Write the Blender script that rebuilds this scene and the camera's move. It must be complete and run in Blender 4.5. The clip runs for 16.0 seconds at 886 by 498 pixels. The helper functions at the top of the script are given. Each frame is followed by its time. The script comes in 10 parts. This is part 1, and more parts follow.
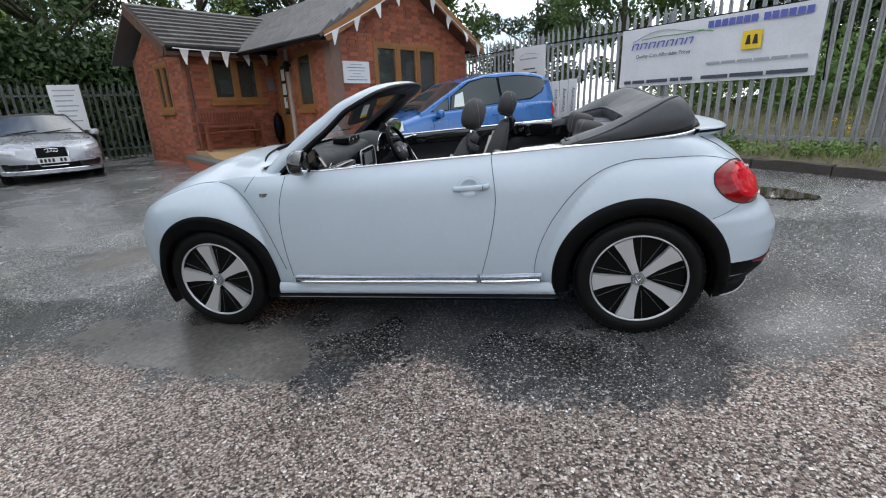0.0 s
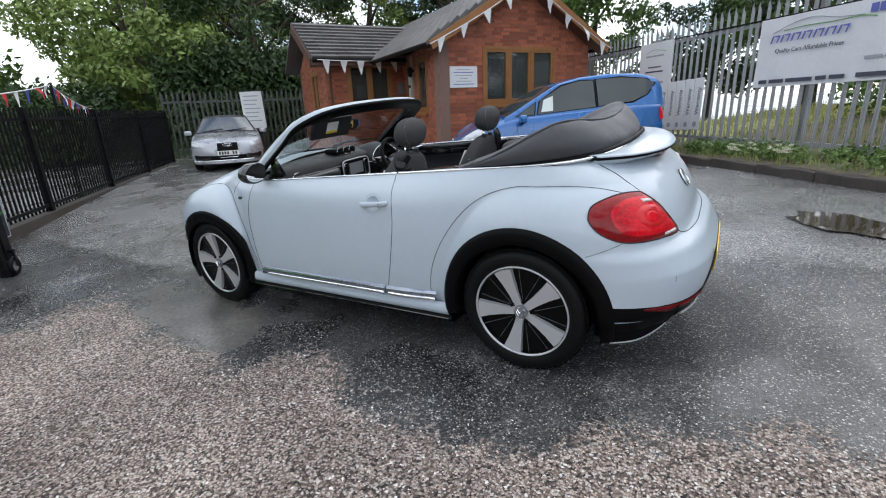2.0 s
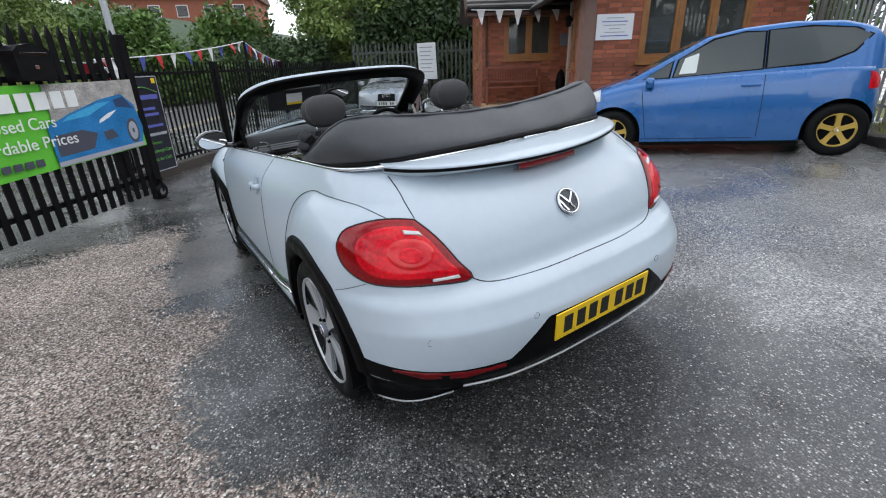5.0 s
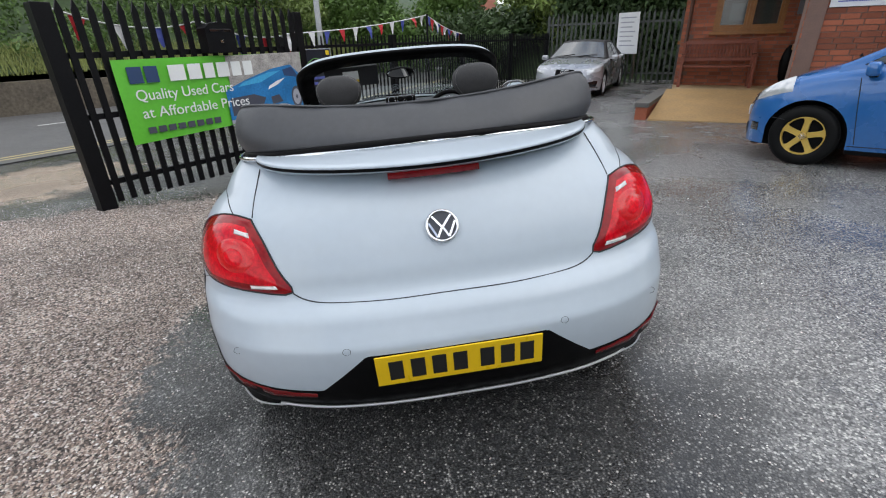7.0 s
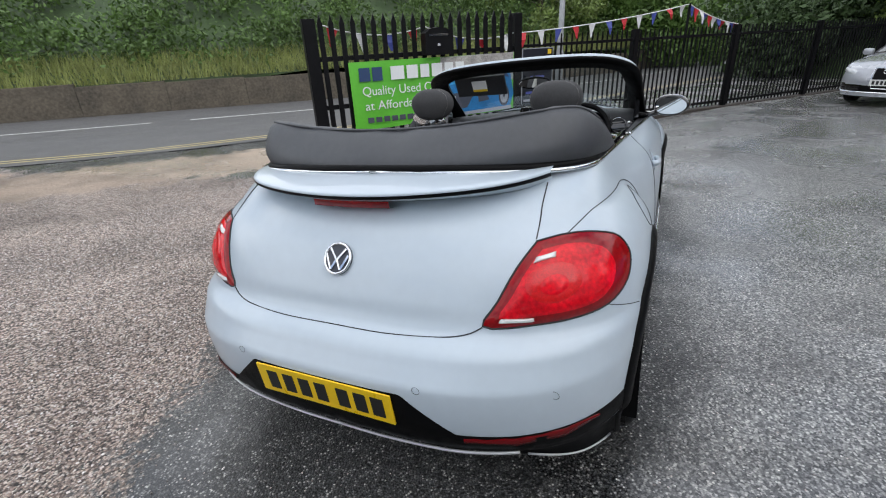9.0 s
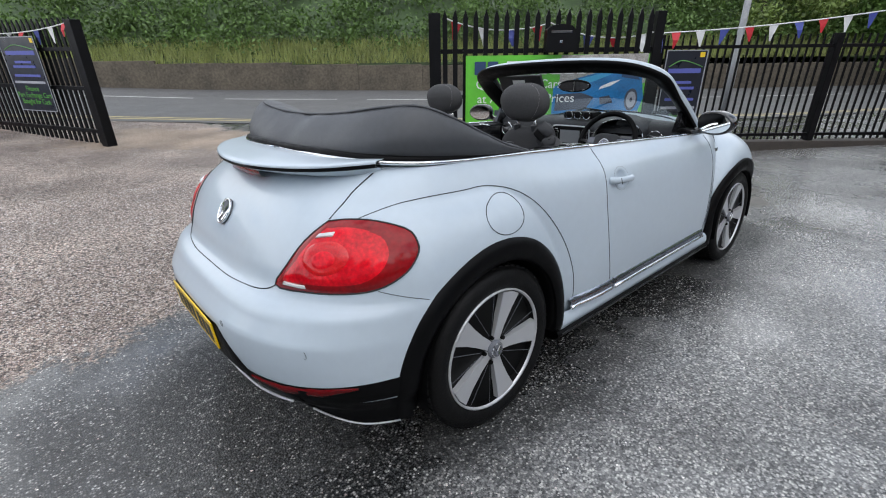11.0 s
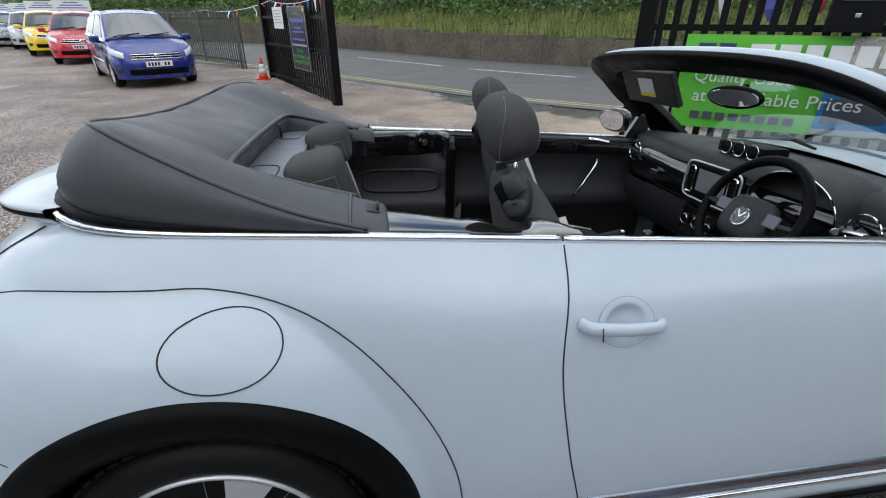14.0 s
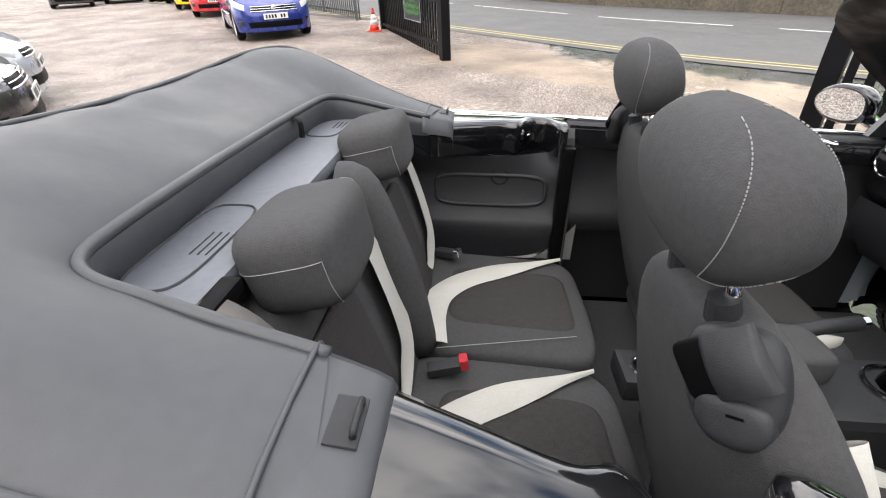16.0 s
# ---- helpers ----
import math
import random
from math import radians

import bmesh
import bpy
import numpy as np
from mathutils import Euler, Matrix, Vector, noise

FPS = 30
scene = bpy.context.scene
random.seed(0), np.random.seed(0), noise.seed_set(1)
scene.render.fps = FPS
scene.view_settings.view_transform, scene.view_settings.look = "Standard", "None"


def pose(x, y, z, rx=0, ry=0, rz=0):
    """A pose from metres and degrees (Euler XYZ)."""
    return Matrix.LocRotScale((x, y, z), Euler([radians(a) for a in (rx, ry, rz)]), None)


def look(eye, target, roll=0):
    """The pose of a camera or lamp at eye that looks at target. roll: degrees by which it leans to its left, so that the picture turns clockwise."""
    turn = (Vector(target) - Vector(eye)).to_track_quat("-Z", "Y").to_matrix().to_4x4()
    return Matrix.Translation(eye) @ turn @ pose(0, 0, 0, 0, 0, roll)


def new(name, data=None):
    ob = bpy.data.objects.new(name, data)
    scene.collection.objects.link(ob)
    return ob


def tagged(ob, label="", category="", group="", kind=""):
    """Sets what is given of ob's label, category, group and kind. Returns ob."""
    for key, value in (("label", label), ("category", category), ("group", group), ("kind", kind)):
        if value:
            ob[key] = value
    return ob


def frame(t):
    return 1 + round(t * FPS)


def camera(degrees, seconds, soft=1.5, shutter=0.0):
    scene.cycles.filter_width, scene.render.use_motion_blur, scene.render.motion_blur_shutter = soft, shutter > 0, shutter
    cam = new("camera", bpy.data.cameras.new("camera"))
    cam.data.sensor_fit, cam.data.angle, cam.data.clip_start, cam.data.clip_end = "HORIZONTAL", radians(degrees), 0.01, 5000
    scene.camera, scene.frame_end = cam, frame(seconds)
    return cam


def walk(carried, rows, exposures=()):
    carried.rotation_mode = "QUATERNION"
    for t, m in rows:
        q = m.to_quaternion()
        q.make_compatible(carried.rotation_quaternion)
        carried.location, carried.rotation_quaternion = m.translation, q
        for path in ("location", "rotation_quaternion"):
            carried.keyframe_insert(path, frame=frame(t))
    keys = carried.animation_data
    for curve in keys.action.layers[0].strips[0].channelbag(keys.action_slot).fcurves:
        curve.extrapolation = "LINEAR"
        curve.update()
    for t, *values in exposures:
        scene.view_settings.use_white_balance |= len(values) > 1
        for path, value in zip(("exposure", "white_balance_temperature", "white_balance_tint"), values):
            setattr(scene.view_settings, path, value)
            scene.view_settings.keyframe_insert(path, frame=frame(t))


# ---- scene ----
cam = camera(88.4, 16.0, soft=1.1)
PATH = [
    (0, (0.679, -3.309, 1.256), (0.31, -1.439, 0.652), -2.0),
    (0.5, (1.037, -3.256, 1.28), (0.527, -1.419, 0.674), -2.2),
    (1, (1.355, -3.181, 1.286), (0.687, -1.394, 0.686), -2.4),
    (1.5, (1.696, -3.033, 1.307), (0.859, -1.318, 0.709), -2.6),
    (2, (2.041, -2.889, 1.337), (1.038, -1.263, 0.745), -2.3),
    (2.5, (2.322, -2.642, 1.331), (1.178, -1.114, 0.733), -2.0),
    (3, (2.556, -2.426, 1.351), (1.294, -1.0, 0.738), -1.8),
    (3.5, (2.762, -2.236, 1.392), (1.413, -0.907, 0.748), -1.7),
    (4, (2.88, -1.96, 1.396), (1.458, -0.733, 0.711), -1.7),
    (4.2, (2.908, -1.86, 1.407), (1.459, -0.674, 0.706), -1.8),
    (6.3, (3.255, -0.59, 1.449), (1.51, -0.048, 0.636), -1.4),
    (6.5, (3.263, -0.495, 1.453), (1.495, -0.04, 0.635), -1.4),
    (7, (3.204, -0.207, 1.455), (1.398, 0.006, 0.623), -1.6),
    (7.5, (3.125, 0.041, 1.487), (1.313, -0.015, 0.643), -2.4),
    (8, (3.082, 0.317, 1.543), (1.299, -0.014, 0.7), -3.1),
    (8.5, (2.967, 0.567, 1.522), (1.249, -0.019, 0.683), -3.3),
    (9, (2.907, 0.839, 1.534), (1.275, 0.029, 0.71), -3.0),
    (9.5, (2.862, 1.131, 1.54), (1.326, 0.139, 0.73), -2.1),
    (11.8, (1.896, 2.005, 1.51), (0.871, 0.51, 0.664), -0.5),
    (12, (1.768, 2.026, 1.509), (0.788, 0.504, 0.657), -0.4),
    (12.5, (1.481, 2.001, 1.506), (0.631, 0.415, 0.633), 0.0),
    (13, (1.211, 1.883, 1.511), (0.521, 0.231, 0.621), 0.3),
    (13.5, (0.982, 1.734, 1.508), (0.472, 0.022, 0.609), 0.6),
    (14, (0.868, 1.523, 1.514), (0.579, -0.234, 0.604), -0.1),
    (14.5, (0.801, 1.318, 1.533), (0.721, -0.454, 0.61), -0.6),
    (15, (0.722, 1.115, 1.498), (0.781, -0.65, 0.559), 0.6),
    (15.5, (0.711, 0.956, 1.479), (0.852, -0.774, 0.486), -0.4),
    (16, (0.754, 0.791, 1.459), (0.914, -0.895, 0.394), -2.4),
]
walk(cam, [(t, look(eye, target, roll)) for t, eye, target, roll in PATH], exposures=[(0, 0.18, 6450, 10), (4.2, 0.2, 6400, 9), (7, 0.14, 6650, 10), (9.5, 0.18, 6550, 10), (13, 0.22, 6450, 9), (14, 0.05, 6400, 8), (15, 0.05, 6200, 8), (15.5, 0.36, 6200, 9), (15.8, 0.85, 6700, 11), (16, 1.15, 7100, 12)])

# ---- world and sun ----
world = bpy.data.worlds.new("sky")
scene.world = world
world.use_nodes = True
wn, wl = world.node_tree.nodes, world.node_tree.links
wn.clear()
w_out = wn.new("ShaderNodeOutputWorld")
w_bg = wn.new("ShaderNodeBackground")
w_sky = wn.new("ShaderNodeTexSky")
w_sky.sky_type = "NISHITA"
w_sky.sun_disc = False
SUN_EL, SUN_AZ = 52.0, 35.0
w_sky.sun_elevation, w_sky.sun_rotation = radians(SUN_EL), radians(SUN_AZ)
w_co = wn.new("ShaderNodeTexCoord")
w_map = wn.new("ShaderNodeMapping")
w_map.inputs["Scale"].default_value = (1.0, 1.0, 2.2)
w_noise = wn.new("ShaderNodeTexNoise")
w_noise.inputs["Scale"].default_value = 2.6
w_noise.inputs["Detail"].default_value = 7.0
w_noise.inputs["Roughness"].default_value = 0.55
w_ramp = wn.new("ShaderNodeValToRGB")
w_ramp.color_ramp.elements[0].position, w_ramp.color_ramp.elements[0].color = 0.36, (0, 0, 0, 1)
w_ramp.color_ramp.elements[1].position, w_ramp.color_ramp.elements[1].color = 0.55, (1, 1, 1, 1)
w_shade = wn.new("ShaderNodeTexNoise")
w_shade.inputs["Scale"].default_value = 1.7
w_shade.inputs["Detail"].default_value = 5.0
w_cloud = wn.new("ShaderNodeValToRGB")
w_cloud.color_ramp.elements[0].position, w_cloud.color_ramp.elements[0].color = 0.3, (5.6, 6.1, 6.9, 1)
w_cloud.color_ramp.elements[1].position, w_cloud.color_ramp.elements[1].color = 0.72, (14.5, 14.7, 15.0, 1)
w_mix = wn.new("ShaderNodeMixRGB")
wl.new(w_co.outputs["Generated"], w_map.inputs["Vector"])
wl.new(w_map.outputs["Vector"], w_noise.inputs["Vector"])
wl.new(w_map.outputs["Vector"], w_shade.inputs["Vector"])
wl.new(w_noise.outputs["Fac"], w_ramp.inputs["Fac"])
wl.new(w_shade.outputs["Fac"], w_cloud.inputs["Fac"])
wl.new(w_ramp.outputs["Color"], w_mix.inputs["Fac"])
wl.new(w_sky.outputs["Color"], w_mix.inputs["Color1"])
wl.new(w_cloud.outputs["Color"], w_mix.inputs["Color2"])
wl.new(w_mix.outputs["Color"], w_bg.inputs["Color"])
w_bg.inputs["Strength"].default_value = 0.148
wl.new(w_bg.outputs["Background"], w_out.inputs["Surface"])
sun_data = bpy.data.lights.new("sun", "SUN")
sun_data.energy, sun_data.angle, sun_data.color = 0.6, radians(70), (1.0, 0.96, 0.9)
sun = new("sun", sun_data)
sun_dir = Vector((math.sin(radians(SUN_AZ)) * math.cos(radians(SUN_EL)), math.cos(radians(SUN_AZ)) * math.cos(radians(SUN_EL)), math.sin(radians(SUN_EL))))
sun.matrix_world = look(sun_dir * 60, (0, 0, 0))

# ---- materials ----
def mat(name, color, rough=0.5, metal=0.0, var=0.12, scale=8.0, bump=0.0, bump_scale=60.0, coat=0.0, rough_var=0.1, rand=0.0, spec=0.5, island=False):
    """A surface with colour and roughness varied at two scales and a fine relief."""
    m = bpy.data.materials.new(name)
    m.use_nodes = True
    n, l = m.node_tree.nodes, m.node_tree.links
    b = n["Principled BSDF"]
    b.inputs["Metallic"].default_value = metal
    b.inputs["Roughness"].default_value = rough
    b.inputs["Specular IOR Level"].default_value = spec
    b.inputs["Coat Weight"].default_value = coat
    b.inputs["Coat Roughness"].default_value = 0.04
    co = n.new("ShaderNodeTexCoord")
    if var or rand:
        a, c = n.new("ShaderNodeTexNoise"), n.new("ShaderNodeTexNoise")
        a.inputs["Scale"].default_value, a.inputs["Detail"].default_value = scale, 5
        c.inputs["Scale"].default_value, c.inputs["Detail"].default_value = scale * 9, 3
        l.new(co.outputs["Object"], a.inputs["Vector"])
        l.new(co.outputs["Object"], c.inputs["Vector"])
        add = n.new("ShaderNodeMath")
        add.operation = "ADD"
        l.new(a.outputs["Fac"], add.inputs[0])
        l.new(c.outputs["Fac"], add.inputs[1])
        src = add.outputs[0]
        if rand:
            oi = n.new("ShaderNodeNewGeometry" if island else "ShaderNodeObjectInfo")
            mul = n.new("ShaderNodeMath")
            mul.operation = "MULTIPLY_ADD"
            mul.inputs[1].default_value = rand
            l.new(oi.outputs["Random Per Island" if island else "Random"], mul.inputs[0])
            l.new(src, mul.inputs[2])
            sub = n.new("ShaderNodeMath")
            sub.operation = "SUBTRACT"
            sub.inputs[1].default_value = rand / 2
            l.new(mul.outputs[0], sub.inputs[0])
            src = sub.outputs[0]
        mr = n.new("ShaderNodeMapRange")
        mr.inputs["From Min"].default_value, mr.inputs["From Max"].default_value = 0.6, 1.4
        mr.inputs["To Min"].default_value, mr.inputs["To Max"].default_value = 1 - var, 1 + var
        l.new(src, mr.inputs["Value"])
        mx = n.new("ShaderNodeVectorMath")
        mx.operation = "SCALE"
        mx.inputs[0].default_value = color[:3]
        l.new(mr.outputs["Result"], mx.inputs["Scale"])
        l.new(mx.outputs["Vector"], b.inputs["Base Color"])
        if rough_var:
            rr = n.new("ShaderNodeMapRange")
            rr.inputs["From Min"].default_value, rr.inputs["From Max"].default_value = 0.3, 0.7
            rr.inputs["To Min"].default_value, rr.inputs["To Max"].default_value = max(0.02, rough - rough_var), min(1, rough + rough_var)
            l.new(a.outputs["Fac"], rr.inputs["Value"])
            l.new(rr.outputs["Result"], b.inputs["Roughness"])
    else:
        b.inputs["Base Color"].default_value = (*color[:3], 1)
    if bump:
        t = n.new("ShaderNodeTexNoise")
        t.inputs["Scale"].default_value, t.inputs["Detail"].default_value = bump_scale, 4
        l.new(co.outputs["Object"], t.inputs["Vector"])
        bp = n.new("ShaderNodeBump")
        bp.inputs["Strength"].default_value, bp.inputs["Distance"].default_value = bump, 0.01
        l.new(t.outputs["Fac"], bp.inputs["Height"])
        l.new(bp.outputs["Normal"], b.inputs["Normal"])
    return m


def glass_mat(name, tint=(0.9, 0.95, 0.95), mixed=0.25, dark=(0.01, 0.012, 0.013), ior=1.5):
    """A thin pane: see-through with a sky gloss, mixed with a dark backing."""
    m = bpy.data.materials.new(name)
    m.use_nodes = True
    n, l = m.node_tree.nodes, m.node_tree.links
    n.clear()
    o, g, t, mx, fr = (n.new(k) for k in ("ShaderNodeOutputMaterial", "ShaderNodeBsdfGlossy", "ShaderNodeBsdfTransparent", "ShaderNodeMixShader", "ShaderNodeFresnel"))
    g.inputs["Roughness"].default_value = 0.02
    g.inputs["Color"].default_value = (1, 1, 1, 1)
    t.inputs["Color"].default_value = (*tint, 1)
    fr.inputs["IOR"].default_value = ior
    base = t.outputs[0]
    if mixed:
        d, m2 = n.new("ShaderNodeBsdfDiffuse"), n.new("ShaderNodeMixShader")
        d.inputs["Color"].default_value = (*dark, 1)
        m2.inputs[0].default_value = mixed
        l.new(base, m2.inputs[1])
        l.new(d.outputs[0], m2.inputs[2])
        base = m2.outputs[0]
    l.new(fr.outputs[0], mx.inputs[0])
    l.new(base, mx.inputs[1])
    l.new(g.outputs[0], mx.inputs[2])
    l.new(mx.outputs[0], o.inputs[0])
    return m


PAINT = mat("pale_silver_paint", (0.47, 0.54, 0.605), 0.36, 0.0, 0.03, 3.0, coat=0.5, rough_var=0.02, spec=0.35)
PANEL_GAP = mat("panel_gap", (0.02, 0.022, 0.025), 0.8, var=0)
BLACK_TRIM = mat("black_trim", (0.003, 0.003, 0.0034), 0.45, var=0.2, scale=20, bump=0.05, bump_scale=400, spec=0.09)
WHEEL_BLACK = mat("wheel_black", (0.003, 0.003, 0.003), 0.4, var=0.1, spec=0.12)
BELT_GREY = mat("belt_webbing", (0.13, 0.12, 0.112), 0.7, var=0.08, scale=20, bump=0.2, bump_scale=400, spec=0.3)
GLOSS_BLACK = mat("gloss_black", (0.006, 0.006, 0.007), 0.08, var=0.1, coat=1.0, rough_var=0.03)
RUBBER = mat("tyre_rubber", (0.006, 0.006, 0.0062), 0.5, var=0.3, scale=12, bump=0.2, bump_scale=120, spec=0.15)
ALLOY = mat("machined_alloy", (0.6, 0.61, 0.63), 0.34, 0.5, 0.015, 3, rough_var=0.02)
DARK_CHROME = mat("dark_chrome", (0.3, 0.33, 0.39), 0.16, 0.9, 0.03, 10, rough_var=0.03)
CHROME = mat("chrome", (0.82, 0.83, 0.85), 0.08, 1.0, 0.03, 10, rough_var=0.03)
HOOD_CLOTH = mat("hood_cloth", (0.043, 0.046, 0.053), 0.52, var=0.16, scale=5, bump=0.1, bump_scale=900, spec=0.7)
SEAT_CLOTH = mat("seat_cloth", (0.056, 0.056, 0.058), 0.82, var=0.2, scale=14, bump=0.25, bump_scale=500, spec=0.3)
SEAT_MESH = mat("seat_mesh_cloth", (0.045, 0.042, 0.042), 0.85, var=0.4, scale=60, bump=0.5, bump_scale=260, spec=0.25)
SEAT_GREY = mat("seat_grey_cloth", (0.5, 0.49, 0.455), 0.75, var=0.08, scale=20, bump=0.15, bump_scale=500, spec=0.3)
STITCH = mat("pale_stitch", (0.27, 0.27, 0.265), 0.6, var=0.05)
INTERIOR = mat("interior_plastic", (0.026, 0.027, 0.03), 0.5, var=0.2, scale=10, bump=0.12, bump_scale=500, spec=0.35)
GREY_PLASTIC = mat("grey_plastic", (0.15, 0.16, 0.185), 0.55, var=0.12, scale=8, bump=0.08, bump_scale=500)
RED_LENS = mat("red_lens", (0.62, 0.004, 0.014), 0.12, var=0.5, scale=9, coat=0.1, rough_var=0.02, spec=0.3)
DARK_LENS = mat("dark_red_lens", (0.24, 0.003, 0.006), 0.1, var=0.35, scale=9, coat=0.1, rough_var=0.02, spec=0.3)
LENS_RING = mat("bright_red_plastic", (0.6, 0.008, 0.012), 0.12, var=0.3, scale=20, coat=0.1)
CLEAR_LENS = mat("clear_lens", (0.62, 0.62, 0.62), 0.12, 0.2, var=0.15, scale=30, coat=1.0)
YELLOW_PLATE = mat("yellow_plate", (0.85, 0.55, 0.01), 0.35, var=0.04, scale=10)
WHITE_PLATE = mat("white_plate", (0.75, 0.75, 0.72), 0.35, var=0.04, scale=10)
BLACK_INK = mat("black_ink", (0.012, 0.012, 0.012), 0.5, var=0)
SCREEN = mat("dark_screen", (0.05, 0.055, 0.06), 0.12, var=0.05)
TOUCH = mat("grey_touch_screen", (0.2, 0.21, 0.22), 0.2, var=0.05)
CAR_GLASS = glass_mat("car_glass", (0.88, 0.93, 0.92), 0.06)
DARK_GLASS = glass_mat("dark_glass", (0.35, 0.4, 0.42), 0.45)
WINDOW_GLASS = glass_mat("window_glass", (0.6, 0.65, 0.66), 0.4, (0.09, 0.1, 0.095))
MIRROR = mat("mirror_glass", (0.85, 0.87, 0.88), 0.02, 1.0, var=0, rough_var=0)

# ---- tools ----
def ground_z(x, y):
    """Height of the sloping yard."""
    gx = 0.16 if x > 4 else (0.04 * x if x > -3 else -0.12 + 0.012 * (max(x, -16) + 3))
    if y >= 2:
        gy = 0.12 + 0.02 * (min(y, 7) - 2)
    elif y > -1.5:
        gy = 0.06 * y
    else:
        gy = -0.09 if y > -9 else -0.09 - 0.02 * (max(y, -20) + 9)
    return gx + gy


def part(name, bm, material, parent=None, label="", smooth=False, at=None):
    """Links a bmesh as one mesh object."""
    me = bpy.data.meshes.new(name)
    bm.to_mesh(me)
    bm.free()
    for f in me.polygons:
        f.use_smooth = smooth
    return link(name, me, material, parent, label, at)


def link(name, me, material, parent=None, label="", at=None):
    if material is not None and not me.materials:
        for one in material if isinstance(material, (list, tuple)) else [material]:
            me.materials.append(one)
    ob = new(name, me)
    if parent is not None:
        ob.parent = parent
    if at is not None:
        ob.matrix_basis = at
    if label:
        tagged(ob, label)
    return ob


def thing(name, label, category, at=None, group="", kind=""):
    ob = new(name)
    ob.empty_display_size = 0.1
    if at is not None:
        ob.matrix_basis = at
    return tagged(ob, label, category, group, kind)


def frame_at(origin, along, up=(0, 0, 1)):
    """A pose whose x runs along a direction, z up and y to the left of x."""
    x = Vector(along).normalized()
    z = (Vector(up) - x * x.dot(Vector(up))).normalized()
    y = z.cross(x)
    return Matrix(((x[0], y[0], z[0], origin[0]), (x[1], y[1], z[1], origin[1]), (x[2], y[2], z[2], origin[2]), (0, 0, 0, 1)))


def box(bm, x0, x1, y0, y1, z0, z1, bevel=0.0, m=None, mi=0):
    r = bmesh.ops.create_cube(bm, size=1.0)
    vs = r["verts"]
    for v in vs:
        v.co = Vector((x0 + (v.co.x + 0.5) * (x1 - x0), y0 + (v.co.y + 0.5) * (y1 - y0), z0 + (v.co.z + 0.5) * (z1 - z0)))
    if bevel:
        es = list({e for v in vs for e in v.link_edges})
        out = bmesh.ops.bevel(bm, geom=es, offset=bevel, segments=2, profile=0.7, affect="EDGES")
        vs = list({v for f in out["faces"] for v in f.verts} | {v for v in vs if v.is_valid})
    if m is not None:
        bmesh.ops.transform(bm, matrix=m, verts=vs)
    if mi:
        for f in {f for v in vs for f in v.link_faces}:
            f.material_index = mi
    return vs


def tube(bm, pts, radius, sides=6, closed=False, flat=1.0):
    """A round bar along points; radius may be a list."""
    pts = [Vector(p) for p in pts]
    n = len(pts)
    rad = radius if isinstance(radius, (list, tuple)) else [radius] * n
    rings, ref = [], None
    for i, p in enumerate(pts):
        a = pts[(i - 1) % n] if closed or i else pts[0]
        b = pts[(i + 1) % n] if closed or i < n - 1 else pts[-1]
        d = (b - a).normalized()
        if ref is None:
            ref = Vector((0, 0, 1)) if abs(d.z) < 0.9 else Vector((1, 0, 0))
        s = d.cross(ref).normalized()
        ref = s.cross(d).normalized()
        rings.append([bm.verts.new(p + (s * math.cos(k * math.tau / sides) + ref * math.sin(k * math.tau / sides) * flat) * rad[i]) for k in range(sides)])
    for i in range(n if closed else n - 1):
        a, b = rings[i], rings[(i + 1) % n]
        for k in range(sides):
            bm.faces.new((a[k], a[(k + 1) % sides], b[(k + 1) % sides], b[k]))
    if not closed:
        bm.faces.new(rings[0][::-1])
        bm.faces.new(rings[-1])
    return rings


def prism(bm, outline, y0, y1, m=None):
    """An outline of (x, z) pulled out along y."""
    a = [bm.verts.new((x, y0, z)) for x, z in outline]
    b = [bm.verts.new((x, y1, z)) for x, z in outline]
    n = len(a)
    bm.faces.new(a)
    bm.faces.new(b[::-1])
    for i in range(n):
        bm.faces.new((a[i], b[i], b[(i + 1) % n], a[(i + 1) % n]))
    if m is not None:
        bmesh.ops.transform(bm, matrix=m, verts=a + b)
    return a + b


def grid_mesh(name, rows, closed_u=False, flip=False):
    """A mesh from rows of points."""
    me = bpy.data.meshes.new(name)
    nu, nv = len(rows), len(rows[0])
    verts = [tuple(p) for r in rows for p in r]
    faces = []
    for i in range(nu if closed_u else nu - 1):
        for j in range(nv - 1):
            a, b, c, d = i * nv + j, ((i + 1) % nu) * nv + j, ((i + 1) % nu) * nv + j + 1, i * nv + j + 1
            faces.append((a, d, c, b) if flip else (a, b, c, d))
    me.from_pydata(verts, [], faces)
    for f in me.polygons:
        f.use_smooth = True
    return me


def lerp(x, table):
    """Smooth value at x of a table of (x, value)."""
    if x <= table[0][0]:
        return table[0][1]
    for (a, va), (b, vb) in zip(table, table[1:]):
        if x <= b:
            return va + (vb - va) * (x - a) / (b - a)
    return table[-1][1]


def spline(pts, n):
    """n + 1 points on a smooth curve through pts."""
    pts = [Vector(p) for p in pts]
    out, segs = [], len(pts) - 1
    for i in range(n + 1):
        u = i / n * segs
        k = min(int(u), segs - 1)
        t = u - k
        p0, p1, p2, p3 = pts[max(k - 1, 0)], pts[k], pts[k + 1], pts[min(k + 2, segs)]
        out.append(0.5 * ((2 * p1) + (p2 - p0) * t + (2 * p0 - 5 * p1 + 4 * p2 - p3) * t * t + (3 * p1 - p0 - 3 * p2 + p3) * t ** 3))
    return out


